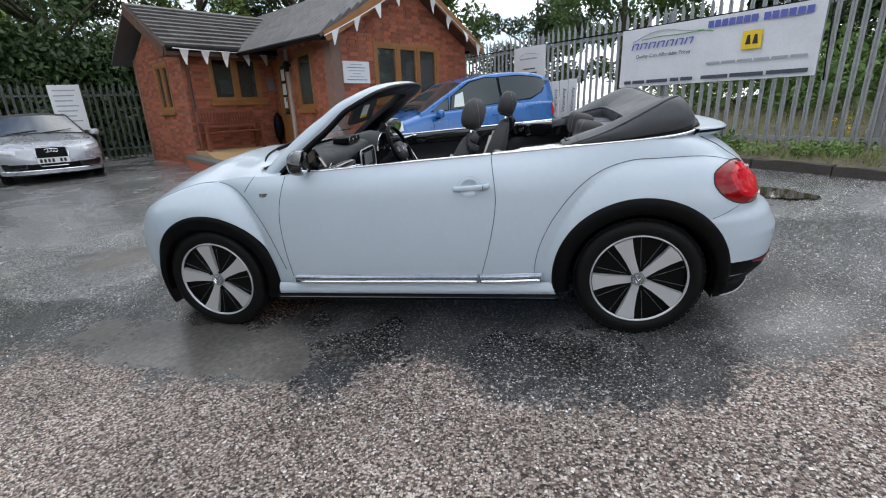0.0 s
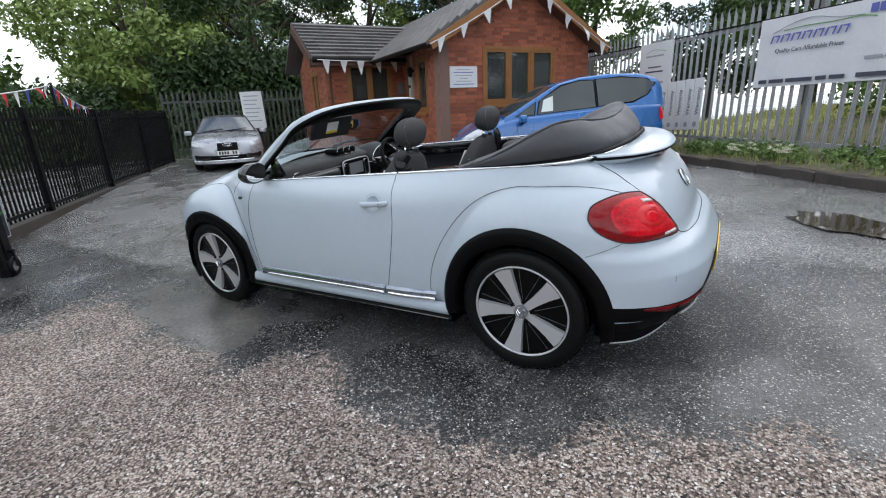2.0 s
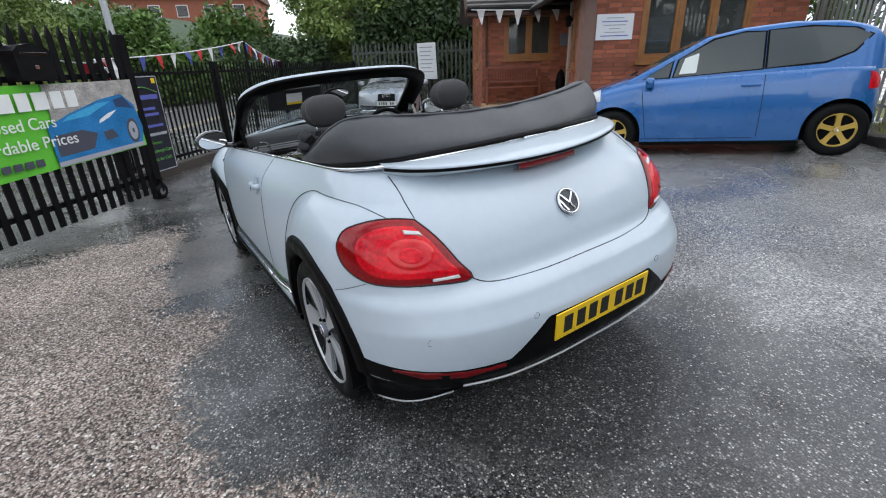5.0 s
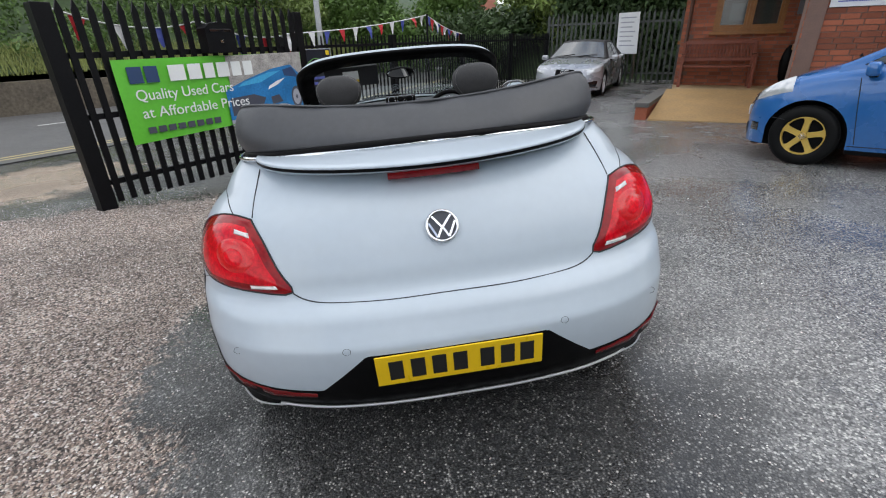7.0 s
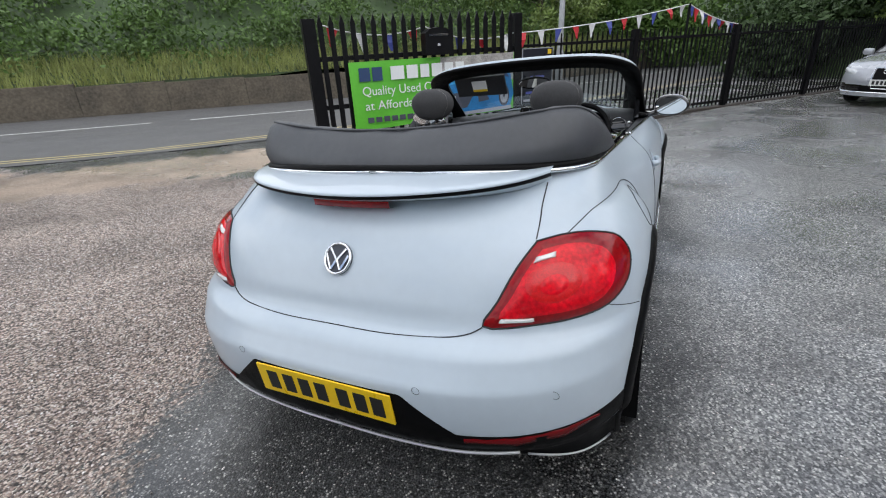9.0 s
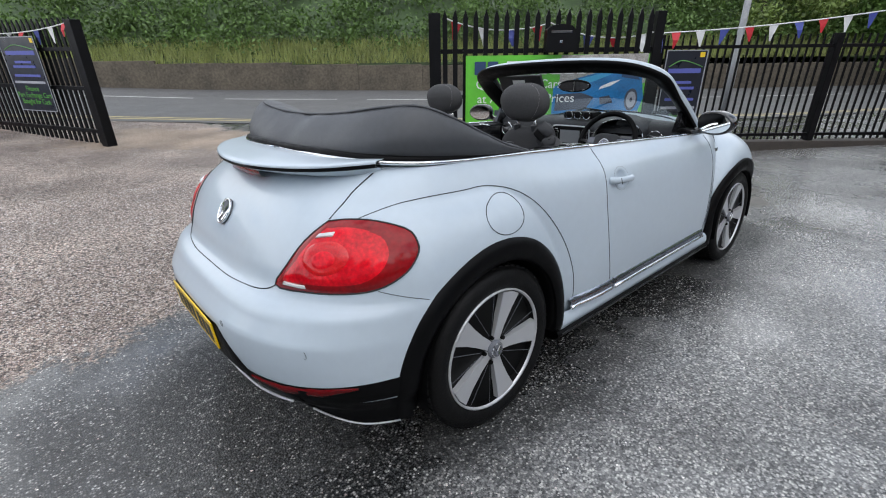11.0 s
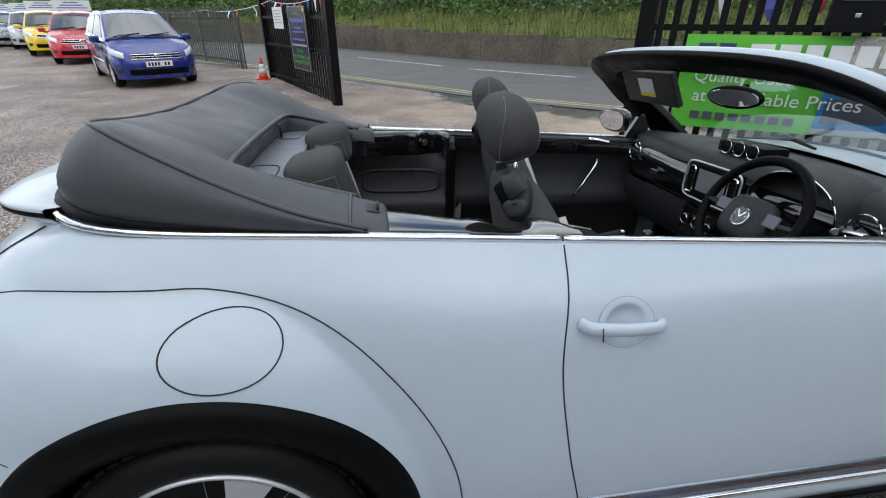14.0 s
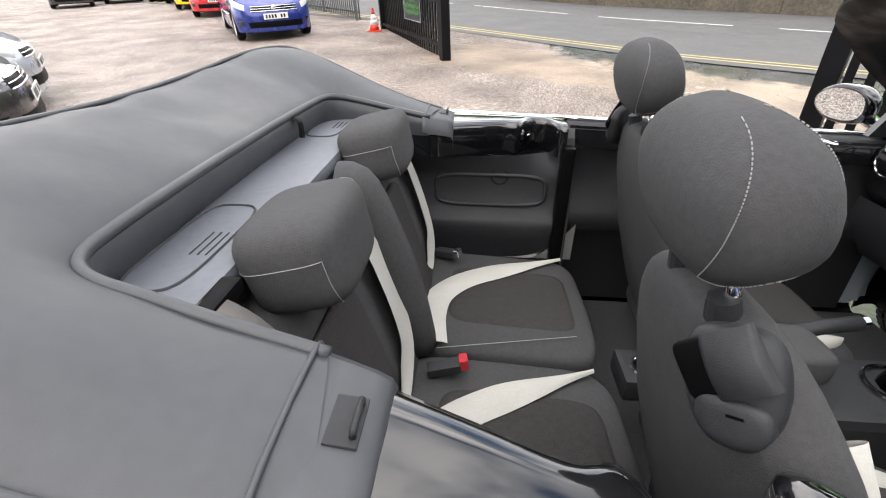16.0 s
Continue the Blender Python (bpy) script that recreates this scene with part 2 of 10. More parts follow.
def lettering(name, text, size, m, material, parent, thick=0.002, align="LEFT", width=None, shear=0.0):
    """Words in the built-in font, turned into a mesh."""
    cu = bpy.data.curves.new(name, "FONT")
    cu.body, cu.size, cu.extrude, cu.align_x, cu.align_y, cu.shear = text, size, thick, align, "CENTER", shear
    ob = bpy.data.objects.new(name, cu)
    scene.collection.objects.link(ob)
    deps = bpy.context.evaluated_depsgraph_get()
    me = bpy.data.meshes.new_from_object(ob.evaluated_get(deps))
    bpy.data.objects.remove(ob)
    if width:
        xs = [v.co.x for v in me.vertices]
        k = width / max(1e-3, max(xs) - min(xs))
        for v in me.vertices:
            v.co.x *= k
    me.materials.clear()
    return link(name, me, material, parent, at=m)


FLAT = Matrix(((1, 0, 0, 0), (0, 0, -1, 0), (0, 1, 0, 0), (0, 0, 0, 1)))  # stands a text lying in x-y up against a wall, reading from -y

# ---- ground materials ----
def ground_mat():
    m = bpy.data.materials.new("wet_yard_surface")
    m.use_nodes = True
    n, l = m.node_tree.nodes, m.node_tree.links
    b = n["Principled BSDF"]
    co = n.new("ShaderNodeTexCoord")

    def tex(kind, scale, detail=4):
        t = n.new(kind)
        t.inputs["Scale"].default_value = scale
        if kind == "ShaderNodeTexNoise":
            t.inputs["Detail"].default_value = detail
        l.new(co.outputs["Object"], t.inputs["Vector"])
        return t

    def ramp(src, stops):
        r = n.new("ShaderNodeValToRGB")
        e = r.color_ramp.elements
        while len(e) < len(stops):
            e.new(0.5)
        for k, (p, c) in zip(e, stops):
            k.position, k.color = p, (*c, 1) if len(c) == 3 else c
        l.new(src, r.inputs["Fac"])
        return r

    def mix(f, a, c):
        x = n.new("ShaderNodeMixRGB")
        l.new(f, x.inputs["Fac"])
        l.new(a, x.inputs["Color1"])
        l.new(c, x.inputs["Color2"])
        return x.outputs["Color"]

    def math_(op, a, c):
        x = n.new("ShaderNodeMath")
        x.operation = op
        x.use_clamp = False
        for i, v in enumerate((a, c)):
            if isinstance(v, (int, float)):
                x.inputs[i].default_value = v
            else:
                l.new(v, x.inputs[i])
        return x.outputs[0]

    att = n.new("ShaderNodeAttribute")
    att.attribute_name = "gravel"
    edge = tex("ShaderNodeTexNoise", 3.2, 6)
    fine = tex("ShaderNodeTexNoise", 34, 3)
    lvl = math_("ADD", att.outputs["Fac"], math_("ADD", math_("SUBTRACT", edge.outputs["Fac"], 0.5), math_("SUBTRACT", fine.outputs["Fac"], 0.5)))
    gmask = ramp(lvl, [(0.40, (0, 0, 0)), (0.62, (1, 1, 1))]).outputs["Color"]
    stone = tex("ShaderNodeTexVoronoi", 98)
    stone2 = tex("ShaderNodeTexVoronoi", 120)
    tone = n.new("ShaderNodeSeparateColor")
    l.new(stone.outputs["Color"], tone.inputs["Color"])
    tone2 = n.new("ShaderNodeSeparateColor")
    l.new(stone2.outputs["Color"], tone2.inputs["Color"])
    gravel = ramp(tone.outputs["Red"], [(0.0, (0.045, 0.04, 0.038)), (0.2, (0.17, 0.138, 0.125)), (0.5, (0.47, 0.36, 0.305)), (0.72, (0.78, 0.645, 0.565)), (1.0, (1.0, 0.94, 0.88))]).outputs["Color"]
    # Shade between the stones put into the gravel colour, towards each cell's edge.
    gap_shade = ramp(stone.outputs["Distance"], [(0.42, (1, 1, 1)), (0.72, (0.16, 0.15, 0.15))]).outputs["Color"]
    shaded_gravel = n.new("ShaderNodeMixRGB")
    shaded_gravel.blend_type = "MULTIPLY"
    shaded_gravel.inputs["Fac"].default_value = 0.6
    l.new(gravel, shaded_gravel.inputs["Color1"])
    l.new(gap_shade, shaded_gravel.inputs["Color2"])
    gravel = shaded_gravel.outputs["Color"]
    tar_dark = ramp(tone2.outputs["Red"], [(0.0, (0.025, 0.027, 0.029)), (0.55, (0.075, 0.079, 0.082)), (0.82, (0.15, 0.153, 0.154)), (0.93, (0.34, 0.34, 0.335)), (1.0, (0.7, 0.7, 0.685))]).outputs["Color"]
    # Lighter tarmac colour that holds the sky's glare on the wet surface.
    tar_glare = ramp(tone2.outputs["Red"], [(0.0, (0.07, 0.074, 0.078)), (0.5, (0.25, 0.255, 0.262)), (0.8, (0.42, 0.424, 0.424)), (1.0, (0.75, 0.75, 0.73))]).outputs["Color"]
    pitch = ramp(stone2.outputs["Distance"], [(0.3, (1, 1, 1)), (0.62, (0.1, 0.1, 0.1))]).outputs["Color"]
    for name in ("dark", "glare_wear"):
        seat_in = n.new("ShaderNodeMixRGB")
        seat_in.blend_type = "MULTIPLY"
        seat_in.inputs["Fac"].default_value = 0.82 if name == "dark" else 0.4
        l.new(tar_dark if name == "dark" else tar_glare, seat_in.inputs["Color1"])
        l.new(pitch, seat_in.inputs["Color2"])
        if name == "dark":
            tar_dark = seat_in.outputs["Color"]
        else:
            tar_glare = seat_in.outputs["Color"]
    glare_att = n.new("ShaderNodeAttribute")
    glare_att.attribute_name = "glare_wear"
    streak = tex("ShaderNodeTexNoise", 1.4, 7)
    glare_mix = math_("ADD", glare_att.outputs["Fac"], math_("MULTIPLY", math_("SUBTRACT", streak.outputs["Fac"], 0.5), 1.6))
    tar = mix(ramp(glare_mix, [(0.3, (0, 0, 0)), (0.75, (1, 1, 1))]).outputs["Color"], tar_dark, tar_glare)
    big = tex("ShaderNodeTexNoise", 0.9, 5)
    glare_wear = ramp(big.outputs["Fac"], [(0.35, (0.62, 0.6, 0.58)), (0.65, (1.25, 1.23, 1.2))]).outputs["Color"]
    sandy = ramp(tone.outputs["Red"], [(0.0, (0.3, 0.225, 0.17)), (0.5, (0.47, 0.37, 0.29)), (1.0, (0.64, 0.54, 0.45))]).outputs["Color"]
    sat = n.new("ShaderNodeAttribute")
    sat.attribute_name = "sand"
    smask = ramp(math_("ADD", sat.outputs["Fac"], math_("MULTIPLY", math_("SUBTRACT", edge.outputs["Fac"], 0.5), 1.5)), [(0.35, (0, 0, 0)), (0.7, (1, 1, 1))]).outputs["Color"]
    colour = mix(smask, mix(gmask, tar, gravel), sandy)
    # slick of fine wet silt
    sl = n.new("ShaderNodeAttribute")
    sl.attribute_name = "slick"
    slick = ramp(math_("ADD", sl.outputs["Fac"], math_("ADD", math_("MULTIPLY", math_("SUBTRACT", edge.outputs["Fac"], 0.5), 0.9), math_("MULTIPLY", math_("SUBTRACT", fine.outputs["Fac"], 0.5), 0.35))), [(0.42, (0, 0, 0)), (0.56, (1, 1, 1))]).outputs["Color"]
    silt = ramp(math_("ADD", math_("MULTIPLY", streak.outputs["Fac"], 0.6), math_("MULTIPLY", fine.outputs["Fac"], 0.4)), [(0.36, (0.055, 0.052, 0.049)), (0.5, (0.12, 0.112, 0.104)), (0.62, (0.2, 0.185, 0.17))]).outputs["Color"]
    colour = mix(slick, colour, silt)
    x = n.new("ShaderNodeMixRGB")
    x.blend_type = "MULTIPLY"
    x.inputs["Fac"].default_value = 0.8
    l.new(colour, x.inputs["Color1"])
    l.new(glare_wear, x.inputs["Color2"])
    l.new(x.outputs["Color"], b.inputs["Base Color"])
    wet = tex("ShaderNodeTexNoise", 0.8, 6)
    wetr = ramp(wet.outputs["Fac"], [(0.44, (0.13, 0.13, 0.13)), (0.6, (0.4, 0.4, 0.4))]).outputs["Color"]
    gr = n.new("ShaderNodeRGB")
    gr.outputs[0].default_value = (0.6, 0.6, 0.6, 1)
    sleek = n.new("ShaderNodeRGB")
    sleek.outputs[0].default_value = (0.32, 0.32, 0.32, 1)
    l.new(mix(slick, mix(gmask, wetr, gr.outputs[0]), sleek.outputs[0]), b.inputs["Roughness"])
    # a thin film of rain water over the tarmac
    film_ = ramp(wet.outputs["Fac"], [(0.38, (0.85, 0.85, 0.85)), (0.62, (0.3, 0.3, 0.3))]).outputs["Color"]
    dry = n.new("ShaderNodeRGB")
    dry.outputs[0].default_value = (0.04, 0.04, 0.04, 1)
    full = n.new("ShaderNodeRGB")
    full.outputs[0].default_value = (0.5, 0.5, 0.5, 1)
    l.new(mix(slick, mix(gmask, film_, dry.outputs[0]), full.outputs[0]), b.inputs["Coat Weight"])
    b.inputs["Coat Roughness"].default_value = 0.22
    b.inputs["Coat IOR"].default_value = 1.4
    one = n.new("ShaderNodeRGB")
    one.outputs[0].default_value = (1, 1, 1, 1)
    b.inputs["Specular IOR Level"].default_value = 0.42
    h = math_("ADD", math_("MULTIPLY", math_("SUBTRACT", 0.5, stone.outputs["Distance"]), gmask), math_("MULTIPLY", math_("SUBTRACT", 0.5, stone2.outputs["Distance"]), 0.55))
    bp = n.new("ShaderNodeBump")
    bp.inputs["Strength"].default_value, bp.inputs["Distance"].default_value = 1.0, 0.02
    flat = ramp(wet.outputs["Fac"], [(0.44, (0.16, 0.16, 0.16)), (0.6, (0.9, 0.9, 0.9))]).outputs["Color"]
    level = n.new("ShaderNodeRGB")
    level.outputs[0].default_value = (0.06, 0.06, 0.06, 1)
    l.new(mix(slick, mix(gmask, flat, one.outputs[0]), level.outputs[0]), bp.inputs["Strength"])
    l.new(h, bp.inputs["Height"])
    l.new(bp.outputs["Normal"], b.inputs["Normal"])
    return m


ROAD = mat("road_asphalt", (0.105, 0.104, 0.104), 0.6, var=0.22, scale=1.2, bump=0.35, bump_scale=160)
ROAD_WHITE = mat("road_white_paint", (0.62, 0.62, 0.6), 0.6, var=0.2, scale=6)
ROAD_YELLOW = mat("road_yellow_paint", (0.52, 0.43, 0.2), 0.6, var=0.25, scale=6)
CONCRETE = mat("stained_concrete", (0.105, 0.088, 0.066), 0.85, var=0.6, scale=1.4, bump=0.35, bump_scale=25)
KERB = mat("kerb_stone", (0.13, 0.125, 0.115), 0.8, var=0.35, scale=5, bump=0.3, bump_scale=60)
DARK_KERB = mat("dark_timber_kerb", (0.05, 0.042, 0.036), 0.75, var=0.4, scale=6, bump=0.3, bump_scale=40)
BRICK = mat("red_brick", (0.33, 0.1, 0.052), 0.85, var=0.3, scale=6, bump=0.3, bump_scale=90, rand=1.1)
BRICKWORK = mat("red_brickwork", (0.33, 0.1, 0.052), 0.85, var=0.3, scale=6, bump=0.3, bump_scale=90, rand=1.1, island=True)
MORTAR = mat("brick_mortar", (0.2, 0.125, 0.1), 0.9, var=0.2, scale=9, bump=0.2, bump_scale=90)
WOOD = mat("oak_stained_frame", (0.28, 0.12, 0.035), 0.45, var=0.3, scale=5, bump=0.1, bump_scale=60)
BENCH_WOOD = mat("red_brown_bench_wood", (0.2, 0.055, 0.03), 0.5, var=0.3, scale=6, bump=0.1, bump_scale=60)
TILE = mat("grey_roof_tile", (0.095, 0.088, 0.085), 0.5, var=0.3, scale=4, bump=0.3, bump_scale=50, rand=0.7)
FASCIA = mat("brown_fascia", (0.1, 0.045, 0.03), 0.5, var=0.2, scale=6)
WHITE_BOARD = mat("white_board", (0.72, 0.73, 0.74), 0.5, var=0.05, scale=3)
GALV = mat("galvanised_steel", (0.3, 0.31, 0.32), 0.5, 0.35, var=0.2, scale=4)
GREEN_STEEL = mat("weathered_palisade", (0.1, 0.11, 0.105), 0.6, 0.3, var=0.25, scale=4)
BLACK_STEEL = mat("black_painted_steel", (0.005, 0.005, 0.006), 0.45, var=0.3, scale=6, bump=0.05, bump_scale=80, spec=0.14)
VINYL_WHITE = mat("white_vinyl_banner", (0.68, 0.69, 0.72), 0.45, var=0.07, scale=3, bump=0.3, bump_scale=3)
VINYL_GREEN = mat("green_vinyl_banner", (0.12, 0.5, 0.04), 0.4, var=0.08, scale=3, bump=0.25, bump_scale=3)
INK_NAVY = mat("navy_print", (0.02, 0.05, 0.13), 0.5, var=0.05)
INK_BLUE = mat("blue_print", (0.1, 0.12, 0.42), 0.5, var=0.05)
INK_WHITE = mat("white_print", (0.75, 0.77, 0.76), 0.5, var=0.05)
INK_GREEN = mat("green_print", (0.1, 0.32, 0.06), 0.5, var=0.05)
INK_GREY = mat("grey_print", (0.35, 0.36, 0.4), 0.5, var=0.05)
INK_DARK = mat("dark_print", (0.06, 0.065, 0.09), 0.5, var=0.05)
YELLOW_SIGN = mat("yellow_sign", (0.8, 0.55, 0.02), 0.5, var=0.05)
SIGN_DARK = mat("dark_sign_board", (0.012, 0.016, 0.026), 0.35, var=0.1)
LEAF = mat("leaf_green", (0.085, 0.155, 0.03), 0.6, var=0.55, scale=0.8, rand=0.3)
LEAF_PALE = mat("pale_leaf_green", (0.17, 0.24, 0.055), 0.55, var=0.55, scale=0.8, rand=0.3)
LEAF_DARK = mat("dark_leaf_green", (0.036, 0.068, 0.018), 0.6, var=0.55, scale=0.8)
GRASS = mat("grass_green", (0.22, 0.25, 0.075), 0.7, var=0.5, scale=1.2)
BARK = mat("bark", (0.07, 0.055, 0.04), 0.9, var=0.4, scale=6, bump=0.5, bump_scale=20)
RED_CLOTH = mat("red_bunting", (0.5, 0.02, 0.03), 0.6, var=0.15, scale=9)
BLUE_CLOTH = mat("blue_bunting", (0.05, 0.07, 0.3), 0.6, var=0.15, scale=9)
WHITE_CLOTH = mat("white_bunting", (0.7, 0.7, 0.7), 0.6, var=0.1, scale=9)

# ---- ground ----
EDGE = [(-6, -1.9), (-3.2, -1.75), (-2.66, -1.29), (-1.3, -1.4), (-0.8, -1.53), (-0.25, -1.46), (-0.06, -1.2), (0.47, -1.42), (1.1, -1.49), (1.54, -1.4), (2.0, -1.1), (2.43, -0.95), (4, -0.6), (9, -0.3)]
ROAD_U, ROAD_V = Vector((-0.8, 0.6, 0)), Vector((-0.6, -0.8, 0))


def gravel_level(x, y):
    e = lerp(x, EDGE)
    lvl = max(0.0, min(1.0, 0.5 + (e - y) * 1.4))
    # the tarmac by the gate and the road take over
    side = max(0.0, min(1.0, 0.5 + (x + 2.3 + 0.22 * (y + 2.4)) * 0.9)) if y < -1.0 else 1.0
    return min(lvl, side)


def sand_level(x, y):
    """Trodden sandy apron between the gates and the road."""
    p = Vector((x, y, 0))
    u, v = p.dot(ROAD_U), p.dot(ROAD_V)
    return max(0.0, min(1.0, min((v - 4.6) * 0.8, (7.7 - v) * 1.4, (u + 7.5) * 0.7, (1.6 - u) * 0.9)))


def glare_level(x, y):
    """Sky glare put into the tarmac's colour, in the lane and beside the car."""
    far = min(0.88, max(0.0, (-x - 1.9) * 0.8)) if y > -0.6 else 0.3
    near = min(0.9, max(0.0, (y - 0.72) * 1.5, min(0.2, (x - 2.4) * 0.4)))
    return min(1.0, max(far, near)) if y > -2 else 0.3


def slick_level(x, y):
    """Where fine wet silt lies in a hollow beside the front wheel, and in the driving lane."""
    a = 1.15 - math.hypot((x + 1.35 + 0.25 * (y + 1.0)) / 1.35, (y + 1.12 + 0.1 * (x + 1.3)) / 0.42)
    b = 1.0 - math.hypot((x + 3.4) / 0.9, (y - 0.3) / 0.8)
    return max(0.0, min(1.0, max(a, b * 0.85)))


def steps(fine0, fine1, d, far):
    s = list(np.arange(fine0, fine1 + 1e-6, d))
    k, a, b = d, fine0, fine1
    while b < far:
        k *= 1.35
        a, b = a - k, b + k
        s = [a] + s + [b]
    return s


def ground():
    xs, ys = steps(-6.0, 7.0, 0.125, 900), steps(-7.0, 6.0, 0.125, 900)
    verts, lev = [], []
    for y in ys:
        for x in xs:
            near = abs(x) < 30 and abs(y) < 30
            bumpy = 0.012 * noise.noise((x * 0.9, y * 0.9, 3.1)) + 0.006 * noise.noise((x * 3.1, y * 3.1, 7.7)) if near else 0.0
            calm = max(0.0, min(1.0, (max(abs(x) - 1.9, abs(y) - 1.2)) * 1.2))
            verts.append((x, y, ground_z(x, y) + bumpy * calm))
            lev.append(gravel_level(x, y))
    nx = len(xs)
    faces = [(j * nx + i, j * nx + i + 1, (j + 1) * nx + i + 1, (j + 1) * nx + i) for j in range(len(ys) - 1) for i in range(nx - 1)]
    me = bpy.data.meshes.new("ground")
    me.from_pydata(verts, [], faces)
    a = me.attributes.new("gravel", "FLOAT", "POINT")
    a.data.foreach_set("value", lev)
    sd = me.attributes.new("sand", "FLOAT", "POINT")
    sd.data.foreach_set("value", [sand_level(v[0], v[1]) for v in verts])
    w = me.attributes.new("glare_wear", "FLOAT", "POINT")
    w.data.foreach_set("value", [glare_level(v[0], v[1]) for v in verts])
    sk = me.attributes.new("slick", "FLOAT", "POINT")
    sk.data.foreach_set("value", [slick_level(v[0], v[1]) for v in verts])
    for f in me.polygons:
        f.use_smooth = True
    ob = link("ground", me, ground_mat())
    tagged(ob, "wet dark tarmac yard with a patch of pinkish gravel", "ground", kind="structure")


ground()


def strip(name, material, label, v0, v1, u0, u1, lift, step=1.0, kind="structure", category="road"):
    rows = []
    n = max(1, int((u1 - u0) / step))
    for i in range(n + 1):
        u = u0 + (u1 - u0) * i / n
        row = []
        for k in range(9):
            p = ROAD_U * u + ROAD_V * (v0 + (v1 - v0) * k / 8)
            row.append((p.x, p.y, ground_z(p.x, p.y) + lift))
        rows.append(row)
    me = grid_mesh(name, rows)
    if me.polygons[0].normal.z < 0:
        me.flip_normals()
    ob = link(name, me, material)
    return tagged(ob, label, category, kind=kind)


strip("road", ROAD, "damp grey asphalt road beyond the gates", 8.3, 16.25, -70, 70, 0.014)
for i in range(-14, 14):
    strip("lane_mark", ROAD_WHITE, "white painted dash along the middle of the road", 13.22, 13.34, i * 4.6 - 2.0, i * 4.6 + 1.6, 0.02, category="road marking", kind="")
for v in (8.62, 8.86):
    strip("yellow_line", ROAD_YELLOW, "faded yellow no-parking line on the road", v, v + 0.09, -40, 40, 0.02, category="road marking", kind="")

# ---- retaining wall and bank across the road ----
def far_wall():
    bm = bmesh.new()
    n = 56
    for i in range(n):
        u0 = -70 + i * 2.5
        p = ROAD_U * (u0 + 1.25) + ROAD_V * 16.3
        m = frame_at((p.x, p.y, 0), ROAD_U)
        h = 0.95 + 0.05 * noise.noise((i * 0.7, 2, 1))
        base = ground_z(p.x, p.y)
        box(bm, -1.247, 1.247, 0.0 + 0.02 * noise.noise((i, 5, 0)), 0.4, base - 0.2, base + h, 0.02, m)
    tagged(part("retaining_wall", bm, CONCRETE), "stained brown concrete retaining wall beside the road", "wall", kind="structure")


far_wall()


def leaf_mesh(name, spots, size, seed, tall=1.0):
    """Many small bent leaves round given spots (point, radius, count)."""
    rng = np.random.RandomState(seed)
    verts, faces = [], []
    for p, r, count in spots:
        rr = r if hasattr(r, "__len__") else (r, r, r)
        d = rng.normal(size=(count, 3))
        d /= np.linalg.norm(d, axis=1)[:, None]
        q = np.array(p) + d * np.array(rr) * rng.uniform(0.45, 1.08, (count, 1))
        ax = rng.normal(size=(count, 3))
        ax /= np.linalg.norm(ax, axis=1)[:, None]
        bx = np.cross(ax, rng.normal(size=(count, 3)))
        bx /= np.linalg.norm(bx, axis=1)[:, None] + 1e-9
        s = size * rng.uniform(0.6, 1.5, (count, 1))
        ax[:, 2] *= tall
        for k in range(count):
            b0 = len(verts)
            verts += [tuple(q[k] - ax[k] * s[k]), tuple(q[k] + bx[k] * s[k] * 0.45), tuple(q[k] + ax[k] * s[k]), tuple(q[k] - bx[k] * s[k] * 0.45)]
            faces.append((b0, b0 + 1, b0 + 2, b0 + 3))
    me = bpy.data.meshes.new(name)
    me.from_pydata(verts, [], faces)
    return me


def blades(name, pts, h, seed, w=0.012):
    rng = np.random.RandomState(seed)
    verts, faces = [], []
    for x, y, z in pts:
        a = rng.uniform(0, math.tau)
        hh = h * rng.uniform(0.5, 1.3)
        lean = rng.normal(size=2) * hh * 0.3
        dx, dy = math.cos(a) * w, math.sin(a) * w
        b0 = len(verts)
        verts += [(x - dx, y - dy, z - 0.02), (x + dx, y + dy, z - 0.02), (x + lean[0], y + lean[1], z + hh)]
        faces.append((b0, b0 + 1, b0 + 2))
    me = bpy.data.meshes.new(name)
    me.from_pydata(verts, [], faces)
    return me


